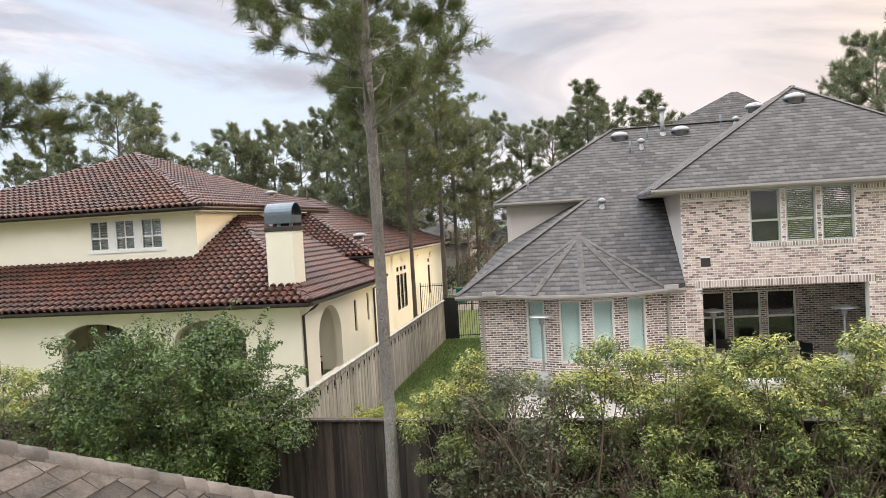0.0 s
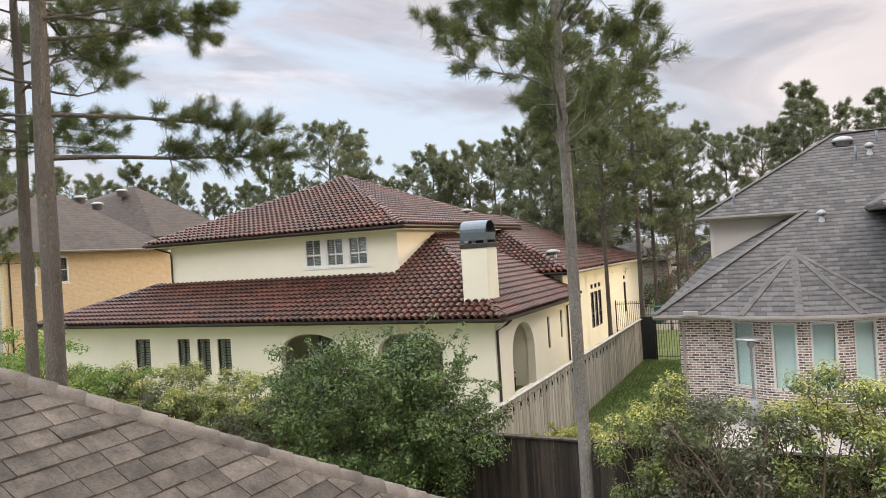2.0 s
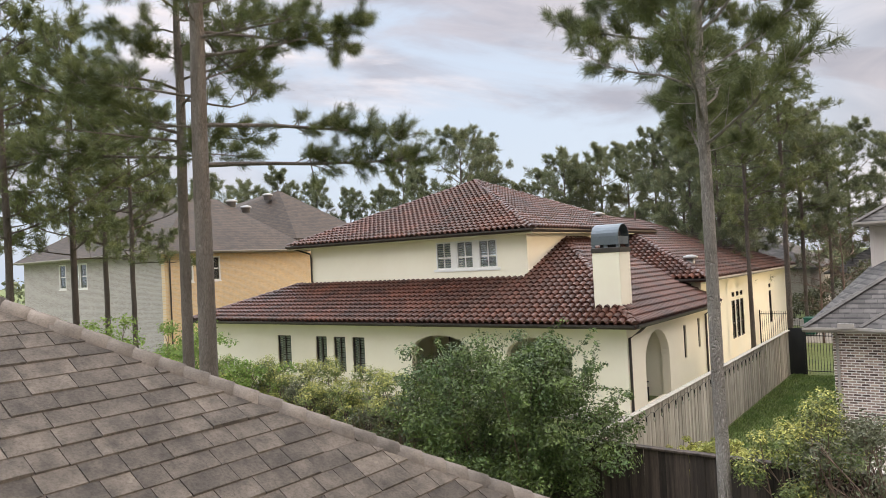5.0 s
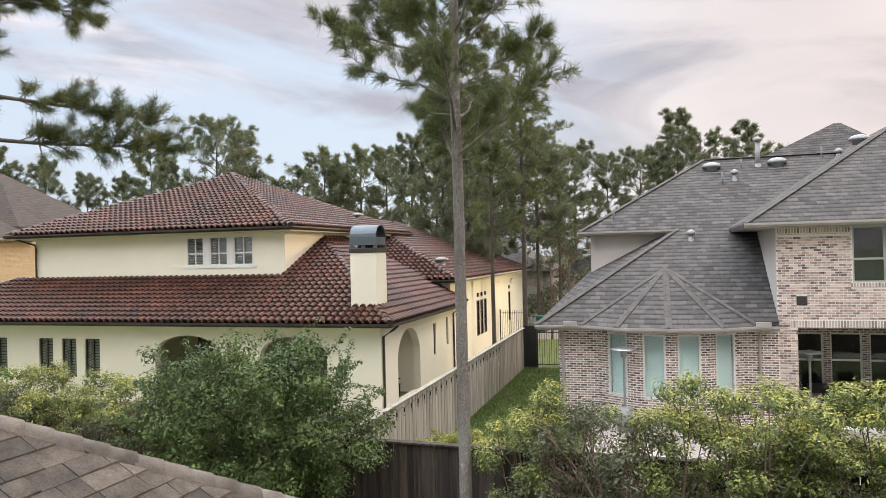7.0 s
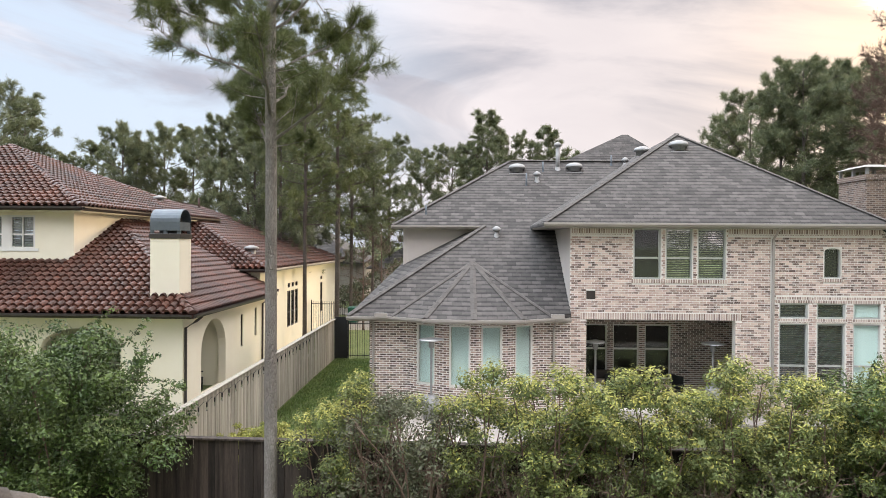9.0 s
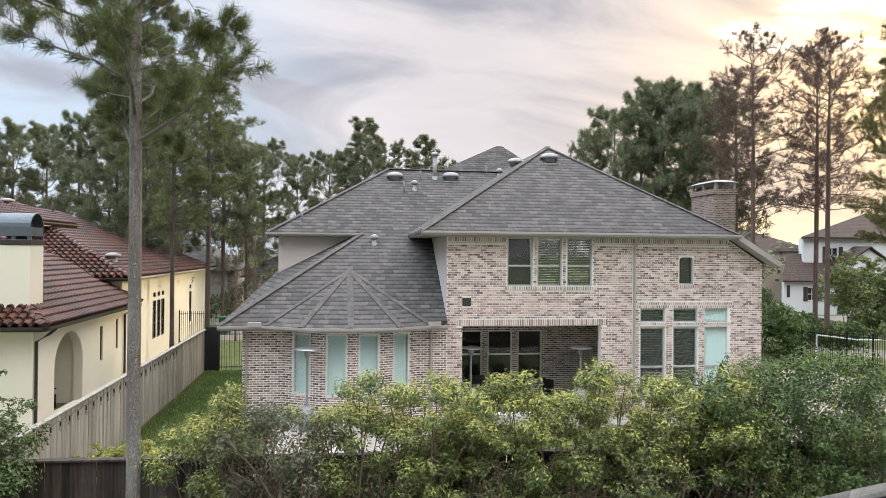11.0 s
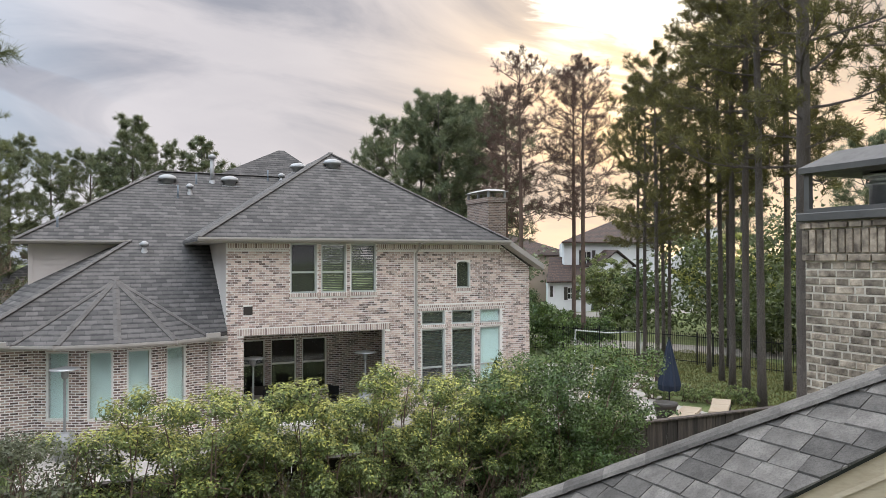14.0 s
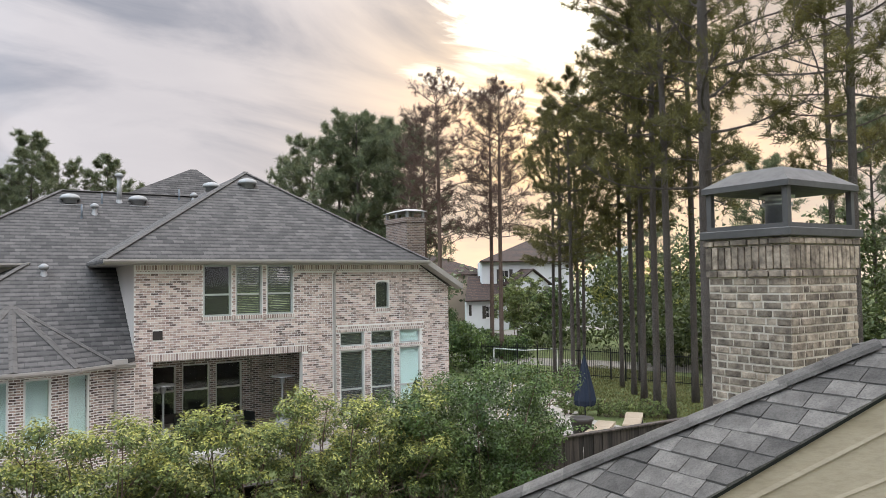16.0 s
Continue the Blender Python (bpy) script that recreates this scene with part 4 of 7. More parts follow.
    part("patio_ceiling", boxes((3.9, 12.0, FY + 0.3, FY + 3.2, 3.02, 3.1)), M_SIDING, h)
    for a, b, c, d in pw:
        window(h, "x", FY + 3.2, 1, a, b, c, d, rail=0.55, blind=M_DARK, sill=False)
    # single-storey bay
    bx = [(-3.02, FY), (-1.78, FY), (-0.62, FY - 0.62), (0.39, FY - 0.82), (1.40, FY - 0.62), (2.47, FY), (3.41, FY)]
    for i, (p, q) in enumerate(zip(bx, bx[1:])):
        p, q = Vector((*p, 0)), Vector((*q, 0))
        ln, ang = (q - p).length, math.atan2(q.y - p.y, q.x - p.x)
        m = Matrix.Translation(p) @ Matrix.Rotation(ang, 4, "Z")
        hole = [(ln * 0.5 - 0.34, ln * 0.5 + 0.34, 0.9, 2.84)] if 0 < i < 5 else []
        bm = bmesh.new()
        wall(bm, "x", 0, 0.3, 0, ln, 0, 2.95, hole)
        e = part("bay_wall", bm, M_BRICK_X, None)
        e.parent = h
        e.matrix_basis = Matrix.Translation(-base_of(h)) @ m
        if hole:
            bm = bmesh.new()
            a, b, c, d = hole[0]
            for r in ((a, a + 0.06, 0.03, 0.12, c, d), (b - 0.06, b, 0.03, 0.12, c, d), (a + 0.06, b - 0.06, 0.03, 0.12, c, c + 0.06), (a + 0.06, b - 0.06, 0.03, 0.12, d - 0.06, d)):
                box(bm, *r)
            w = part("window_frame", bm, M_TRIM, None)
            w.parent = e
            w2 = part("shade", boxes((a + 0.06, b - 0.06, 0.14, 0.15, c + 0.06, d - 0.06)), M_SHADE, None)
            w2.parent = e
            w3 = part("pane", boxes((a + 0.06, b - 0.06, 0.08, 0.086, c + 0.06, d - 0.06)), M_GLASS, None)
            w3.parent, w3.visible_shadow = e, False
    part("low_side_wall", boxes((-3.02, -2.72, FY + 0.3, 33, 0, 2.95)), M_BRICK_Y, h)
    # upper side walls in lap siding
    bm = bmesh.new()
    for k in range(18):
        z = 2.9 + k * 0.17
        prism(bm, [(3.40, FY + 0.02, z), (3.385, FY + 0.02, z), (3.40, FY + 0.02, z + 0.17)], (0, 6.0, 0))
    box(bm, 3.40, 3.7, FY + 0.3, FY + 6.0, 2.9, 5.95)
    part("siding_wall", bm, M_SIDING, h, "pale lap siding")
    bm = bmesh.new()
    for k in range(20):
        z = 2.7 + k * 0.17
        prism(bm, [(-2.3, 27.6, z), (-2.3, 27.585, z), (-2.3, 27.6, z + 0.17)], (4.4, 0, 0))
    box(bm, -2.3, 2.1, 27.6, 27.8, 2.7, 6.0)
    box(bm, -2.3, -2.1, 27.8, 35, 2.7, 6.0)
    part("upper_siding_wall", bm, M_SIDING, h, "pale lap siding")
    part("corner_board", boxes((-2.34, -2.2, 27.56, 27.6, 2.7, 6.0)), M_SIDING, h)
    # roofs
    E1, E2 = 3.08, 6.08
    y1, y2 = FY - 0.5, FY - 0.5
    yt = y1 + (E2 - E1) / SLOPE
    ridge_y = 31.7
    ridge_z = E1 + (ridge_y - y1) * SLOPE
    pk = (8.26, 28.2, 9.72)
    low = [(-3.7, y1, E1), (2.6, y1, E1), (3.40, y1 + 0.2, E1 + 0.13), (3.40, yt, E2), (0.75, yt, E2)]
    high = [(-2.75, yt, E2), (0.75, yt, E2), (6.5, yt, E2), (9.0, ridge_y, ridge_z), (2.0, ridge_y, ridge_z)]
    hipL, hipR = (2.5, y2, E2), (13.35, y2, E2)
    right_low = (14.75, y2, E2 - 0.86)
    back = 34.0
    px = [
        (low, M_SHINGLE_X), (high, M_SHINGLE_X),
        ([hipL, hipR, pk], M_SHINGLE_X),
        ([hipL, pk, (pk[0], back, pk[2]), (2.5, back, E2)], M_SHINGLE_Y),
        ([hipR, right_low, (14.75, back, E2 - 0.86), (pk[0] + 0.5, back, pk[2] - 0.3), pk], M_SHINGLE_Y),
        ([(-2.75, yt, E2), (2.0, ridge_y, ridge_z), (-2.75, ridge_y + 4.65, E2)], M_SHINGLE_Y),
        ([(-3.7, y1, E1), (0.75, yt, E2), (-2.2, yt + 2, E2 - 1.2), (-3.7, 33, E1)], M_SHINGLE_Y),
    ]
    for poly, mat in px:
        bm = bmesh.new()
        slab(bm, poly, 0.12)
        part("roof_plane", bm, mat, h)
    ap = (0.3, 25.0, E1 + 2.5 * SLOPE + 0.05)
    ex = [(-2.3, y1 + 0.02), (-1.2, y1 - 0.62), (0.32, y1 - 0.86), (1.85, y1 - 0.62), (2.85, y1 + 0.02)]
    for p, q in zip(ex, ex[1:]):
        bm = bmesh.new()
        slab(bm, [(*p, E1 - 0.01), (*q, E1 - 0.01), ap], 0.10)
        part("bay_roof_plane", bm, M_SHINGLE_X, h)
    caps = [(hipL, pk), (hipR, pk), ((2.0, ridge_y, ridge_z), (7.5, ridge_y, ridge_z)), ((-3.7, y1, E1), (0.75, yt, E2)), ((-2.75, yt, E2), (2.0, ridge_y, ridge_z))] + [((*p, E1), ap) for p in ex]
    for a, b in caps:
        a, b = Vector(a), Vector(b)
        side = (b - a).cross(Vector((0, 0, 1))).normalized() * (0.10 if b.z < 5 else 0.12)
        bm = bmesh.new()
        n = int((b - a).length / 0.3)
        for i in range(n):
            p, q = a + (b - a) * (i / n), a + (b - a) * ((i + 1.1) / n)
            u = Vector((0, 0, 0.034))
            slab(bm, [p - side + u * 0.4, q - side + u * 0.2, q + u, p + u * 1.3], 0.02)
            slab(bm, [p + u * 1.3, q + u, q + side + u * 0.2, p + side + u * 0.4], 0.02)
        tagged(part("hip_cap", bm, M_SHINGLE_CAP, h), kind="stuff")
    # gutters, fascia and pipes
    gutter("gutter", hipL, hipR, h, M_GUTTER)
    gutter("gutter", (-2.75, yt, E2), (0.8, yt, E2), h, M_GUTTER)
    gutter("gutter", (-3.7, y1, E1), (-2.3, y1, E1), h, M_GUTTER)
    gutter("gutter", (2.85, y1, E1), (3.38, y1, E1), h, M_GUTTER)
    for p, q in zip(ex, ex[1:]):
        gutter("gutter", (*p, E1), (*q, E1), h, M_GUTTER)
    part("soffit", boxes((2.55, 13.3, y2 + 0.02, FY, E2 - 0.16, E2 - 0.10), (2.55, 3.4, FY, 28.5, E2 - 0.16, E2 - 0.10), (-2.7, 0.8, yt + 0.02, 27.6, E2 - 0.14, E2 - 0.1), (-3.65, 3.38, y1 + 0.02, FY, E1 - 0.15, E1 - 0.1)), M_GUTTER, h)
    bm = bmesh.new()
    prism(bm, [(13.3, y2 - 0.02, E2 + 0.03), (14.8, y2 - 0.02, E2 - 0.88), (14.8, y2 - 0.02, E2 - 1.08), (13.3, y2 - 0.02, E2 - 0.18)], (0, 0.5, 0))
    part("rake_board", bm, M_GUTTER, h)
    downpipe(h, [(9.81, y2 - 0.05, 5.95), (9.81, FY - 0.06, 5.6), (9.81, FY - 0.06, 0.2)], M_GUTTER)
    downpipe(h, [(2.9, y1 - 0.02, E1 - 0.1), (2.9, FY - 0.06, 2.7), (2.9, FY - 0.06, 0.2)], M_GUTTER)
    downpipe(h, [(-2.9, y1 - 0.02, E1 - 0.1), (-2.9, FY - 0.06, 2.75), (-2.9, FY - 0.06, 0.2)], M_GUTTER)
    for x, y in ((-2.6, y1 - 0.1), (2.95, y1 - 0.1)):
        part("rain_head", boxes((x - 0.2, x + 0.2, y - 0.06, y + 0.05, E1 - 0.02, E1 + 0.12)), M_GUTTER, h)
    part("wall_vent", boxes((3.93, 4.21, FY - 0.02, FY + 0.02, 3.65, 3.92)), M_BRONZE, h, "square brown wall vent")
    # far upper peak
    bm = bmesh.new()
    slab(bm, [(4.2, 36.0, 9.2), (11.0, 36.0, 9.2), (8.6, 38.0, 11.2), (8.3, 38.0, 11.2)], 0.1)
    slab(bm, [(4.2, 36.0, 9.2), (8.3, 38.0, 11.2), (4.2, 42.0, 9.2)], 0.1)
    part("far_roof_plane", bm, M_SHINGLE_X, h)
    return ridge_y, ridge_z


RIDGE_Y, RIDGE_Z = brick_house()


def brick_stack(name, label, x0, x1, y0, y1, z0, z1):
    c = thing(name, ((x0 + x1) / 2, y0, z0), label, "chimney")
    part("shaft", boxes((x0, x1, y0, y1, z0, z1 - 0.6)), M_STACK_Y, c)
    part("shaft_front", boxes((x0 + 0.01, x1 - 0.01, y0 - 0.006, y0 + 0.02, z0, z1 - 0.6)), M_STACK_X, c)
    part("corbel", boxes((x0 - 0.05, x1 + 0.05, y0 - 0.05, y1 + 0.05, z1 - 0.6, z1 - 0.4)), M_STACK_X, c)
    for x, y in itertools.product((x0 + 0.05, x1 - 0.05), (y0 + 0.05, (y0 + y1) / 2, y1 - 0.05)):
        part("cap_post", boxes((x - 0.05, x + 0.05, y - 0.05, y + 0.05, z1 - 0.4, z1 - 0.12)), M_STEEL, c)
    bm = bmesh.new()
    o = 0.1
    base = [(x0 - o, y0 - o, z1 - 0.12), (x1 + o, y0 - o, z1 - 0.12), (x1 + o, y1 + o, z1 - 0.12), (x0 - o, y1 + o, z1 - 0.12)]
    topq = [(x0 + 0.2, y0 + 0.3, z1), (x1 - 0.2, y0 + 0.3, z1), (x1 - 0.2, y1 - 0.3, z1), (x0 + 0.2, y1 - 0.3, z1)]
    vs = [bm.verts.new(p) for p in base + topq]
    bm.faces.new(vs[3::-1])
    bm.faces.new(vs[4:])
    for i in range(4):
        j = (i + 1) % 4
        bm.faces.new((vs[i], vs[j], vs[4 + j], vs[4 + i]))
    part("cap", bm, M_STEEL, c, "pale metal chimney cap")


brick_stack("chimney", "brick chimney with a pale metal cap", 15.2, 16.1, 27.5, 29.5, 0.0, 8.52)


# ---- fences ----
def board_mesh(name, w, hgt, thick, mat, dog=True):
    bm = bmesh.new()
    c = 0.025 if dog else 0.0
    prism(bm, [(-w / 2, 0, 0), (w / 2, 0, 0), (w / 2, 0, hgt - c), (w / 2 - c, 0, hgt), (-w / 2 + c, 0, hgt), (-w / 2, 0, hgt - c)], (0, thick, 0))
    me = bpy.data.meshes.new(name)
    bm.to_mesh(me)
    bm.free()
    me.materials.append(mat)
    return me


def board_fence(name, label, a, b, hgt, mat, width=0.14, cap=True):
    a, b = Vector((*a, 0)), Vector((*b, 0))
    f = thing(name, a, label, "fence")
    way = (b - a).normalized()
    ang = math.atan2(way.y, way.x)
    f.rotation_euler[2] = ang
    ln = (b - a).length
    me = board_mesh("fence_board", width + 0.006, hgt, 0.018, mat, not cap)
    for i in range(int(ln / width)):
        ob = new("fence_board", me)
        ob.parent = f
        ob.location = ((i + 0.5) * width, (i % 2) * 0.012 + random.uniform(-0.003, 0.003), random.uniform(-0.012, 0.0))
        ob.rotation_euler = (random.gauss(0, 0.004), random.gauss(0, 0.004), 0)
    side = 0.045
    for z in (0.35, 1.0, 1.6):
        bm = boxes((0, ln, side - 0.008, side + 0.03, z - 0.045, z + 0.045))
        o = part("rail", bm, mat, None)
        o.parent = f
    for i in range(int(ln / 2.4) + 1):
        o = part("post", boxes((i * 2.4 - 0.045, i * 2.4 + 0.045, side + 0.03, side + 0.12, 0, hgt - 0.05)), mat, None)
        o.parent = f
    if cap:
        o = part("cap_rail", boxes((-0.02, ln, -0.06, 0.10, hgt, hgt + 0.04), bevel=0.006), mat, None)
        o.parent = f
    return f


FENCE_SIDE = board_fence("wooden_fence", "weathered grey cedar fence beside the stucco house", (-5.97, 12.9), (-5.97, 33.0), 1.83, M_FENCE)
board_fence("wooden_fence", "dark stained board fence behind the shrubs", (-26.0, 13.5), (14.6, 12.05), 1.83, M_FENCE_DARK)


# ---- our own roof wings, near the camera ----
def clipped(poly, edges):
    """A convex polygon in plan, cut by half planes (a, b, c): keep a x + b y <= c."""
    for a, b, c in edges:
        out = []
        for p, q in zip(poly, poly[1:] + poly[:1]):
            dp, dq = a * p[0] + b * p[1] - c, a * q[0] + b * q[1] - c
            if dp <= 0:
                out.append(p)
            if dp * dq < 0:
                t = dp / (dp - dq)
                out.append((p[0] + (q[0] - p[0]) * t, p[1] + (q[1] - p[1]) * t))
        poly = out
        if len(poly) < 3:
            return []
    return poly


def near_roof(name, label, top, sx, s0, s1, edges, mat, cap_mat, cap_len, cap_half, cap_lift, widths, slope=0.65, bow=0.75):
    """Shingles laid piece by piece on a plane whose courses run along y; edges: half planes that bound it in plan."""
    r = thing(name, (top[0], top[1], 0), label, "roof")
    tx, ty, tz = top

    def zed(x):
        return tz - slope * sx * (x - tx)

    dx = 0.143 / math.sqrt(1 + slope * slope)
    for j in range(70):
        # the lower edge of the course, and its upper edge under the next one
        x0 = tx + sx * (s1 + 0.3 - j * dx)
        x1 = x0 - sx * dx * 1.12
        y = -3.0 - random.uniform(0, 0.33)
        while y < 8:
            w = random.choice(widths)
            poly = clipped([(x0, y), (x1, y), (x1, y + w - 0.006), (x0, y + w - 0.006)], edges)
            y += w
            if not poly:
                continue
            tilt, lift = random.gauss(0, 0.003), random.uniform(0, 0.003)
            bm = bmesh.new()
            f = [(abs(px - x1) / abs(x0 - x1)) for px, _ in poly]
            a = [bm.verts.new((px, py, zed(px) + 0.003 + (0.011 + tilt) * q + lift)) for (px, py), q in zip(poly, f)]
            b = [bm.verts.new((px, py, zed(px) - 0.004)) for px, py in poly]
            bm.faces.new(a)
            for k in range(len(a)):
                m = (k + 1) % len(a)
                bm.faces.new((a[k], b[k], b[m], a[m]))
            bmesh.ops.recalc_face_normals(bm, faces=bm.faces)
            part("shingle", bm, mat, r)
    hip = Vector((sx, 1, -slope)).normalized()
    side = hip.cross(Vector((0, 0, 1))).normalized()
    start = Vector((tx, ty, tz)) + Vector((sx, 1, -slope)) * s0
    n = int((s1 - s0) * math.sqrt(2 + slope * slope) / cap_len)
    for i in range(n):
        p = start + hip * (cap_len * i)
        q = p + hip * (cap_len * 1.15)
        bm = bmesh.new()
        jog = random.gauss(0, 0.004)
        rows = []
        for cc, up_, half in ((q, 0.034 + cap_lift, cap_half * (1 + 3 * cap_lift)), (p, 0.034, cap_half)):
            rows.append([bm.verts.new(cc + side * (half * u + jog) + Vector((0, 0, up_ - cap_half * bow * (1 - math.sqrt(max(0.0, 1 - u * u)))))) for u in (-1, -0.85, -0.5, 0, 0.5, 0.85, 1)])
        rows.append([bm.verts.new(v.co - Vector((0, 0, 0.012 + cap_lift))) for v in rows[0]])
        for a, b in ((rows[0], rows[1]), (rows[2], rows[0])):
            for k in range(6):
                bm.faces.new((a[k], a[k + 1], b[k + 1], b[k]))
        bmesh.ops.recalc_face_normals(bm, faces=bm.faces)
        part("hip_cap", bm, cap_mat, r, "", bow > 0.9)
    return r, zed


LTOP, RTOP = (-4.48, 2.53, 4.97), (4.56, 2.49, 4.89)
roof_l, zed_l = near_roof("shingle_roof", "weathered brown-grey shingle roof with a pale hip cap", LTOP, 1, -1.9, 3.0, [(-1, 1, LTOP[1] - LTOP[0] - 0.03), (1, 0, -1.5), (0, -1, 1.0), (-1, 0, 6.6)], M_NEAR_SHINGLE, M_NEAR_CAP, 0.17, 0.09, 0.012, (0.17, 0.22, 0.26, 0.31), bow=1.0)
bm = bmesh.new()
slab(bm, [(-6.6, -1.0, zed_l(-6.6) - 0.01), (-1.5, -1.0, zed_l(-1.5) - 0.01), (-1.5, 5.5, zed_l(-1.5) - 0.01), (-6.6, 0.4, zed_l(-6.6) - 0.01)], 0.08)
part("roof_deck", bm, M_NEAR_SHINGLE, roof_l)


def right_edge(x):
    return 2.61 - (x - 3.54) * 0.61


roof_r, zed_r = near_roof("shingle_roof", "weathered grey shingle roof with a broad hip cap", RTOP, -1, -0.1, 3.4, [(1, 1, RTOP[1] + RTOP[0] - 0.03), (-0.61, -1, -2.61 - 3.54 * 0.61), (1, 0, 4.70), (-1, 0, -1.0)], M_NEAR_SHINGLE_GREY, M_NEAR_SHINGLE_GREY, 0.30, 0.105, 0.004, (0.20, 0.24, 0.27), bow=0.45)
bm = bmesh.new()
slab(bm, [(4.68, right_edge(4.68) + 0.02, zed_r(4.68) - 0.01), (4.68, 2.37, zed_r(4.68) - 0.01), (1.0, 6.05, zed_r(1.0) - 0.01), (1.0, right_edge(1.0) + 0.02, zed_r(1.0) - 0.01)], 0.03)
part("roof_deck", bm, M_IRON, roof_r)
# level ridge cap running on, and the boarded wall beneath the edge
bm = bmesh.new()
slab(bm, [(4.62, 2.30, 4.95), (4.62, 2.52, 4.95), (7.0, 2.62, 4.98), (7.0, 2.28, 4.98)], 0.03)
part("ridge_cap", bm, M_NEAR_SHINGLE_GREY, roof_r)
wall_r = thing("gable_wall", (3.0, 2.0, 0), "tan painted lap boards under the shingle roof edge", "wall", kind="structure")
way = Vector((1, -0.61, 0)).normalized()
out = Vector((-0.61, -1, 0)).normalized()
LAPS = ((0.02, 0.0), (0.08, 0.12), (0.25, 0.25), (0.50, 0.35), (0.80, 0.42), (1.15, 0.48), (1.55, 0.52))


def lap_drop(k, x):
    """How far below the roof edge the lower side of board k lies."""
    return max(0.02 + 0.03 * k, LAPS[k][0] + LAPS[k][1] * (x - 3.5))


for k in range(1, len(LAPS)):
    bm = bmesh.new()
    inset = -out * (0.05 + 0.01 * (k > 1))
    a, b = [Vector((x, right_edge(x), zed_r(x))) + inset for x in (2.4, 5.6)]
    down = [Vector((0, 0, -lap_drop(q, x) - e)) for q, x, e in ((k - 1, 2.4, 0), (k - 1, 5.6, 0), (k, 5.6, 0.015), (k, 2.4, 0.015))]
    prism(bm, [a + down[0], b + down[1], b + out * 0.012 + down[2], a + out * 0.012 + down[3]], -out * 0.03)
    part("fascia_board" if k == 1 else "lap_board", bm, M_TAN_WOOD, wall_r)


bm = bmesh.new()
q = [Vector((x, right_edge(x), 0)) - out * 0.10 for x in (2.4, 5.6)]
prism(bm, [q[0], q[1], q[1] + Vector((0, 0, zed_r(5.6) - 0.16)), q[0] + Vector((0, 0, zed_r(2.4) - 0.16))], -out * 0.1)
part("sheathing", bm, M_TAN_WOOD, wall_r)
setting("house_wall", boxes((-6.5, -1.75, -0.95, 4.4, 0.0, zed_l(-1.75) - 0.12)), M_TAN_WOOD, "plain tan wall of our own house under the shingle roof", "wall")


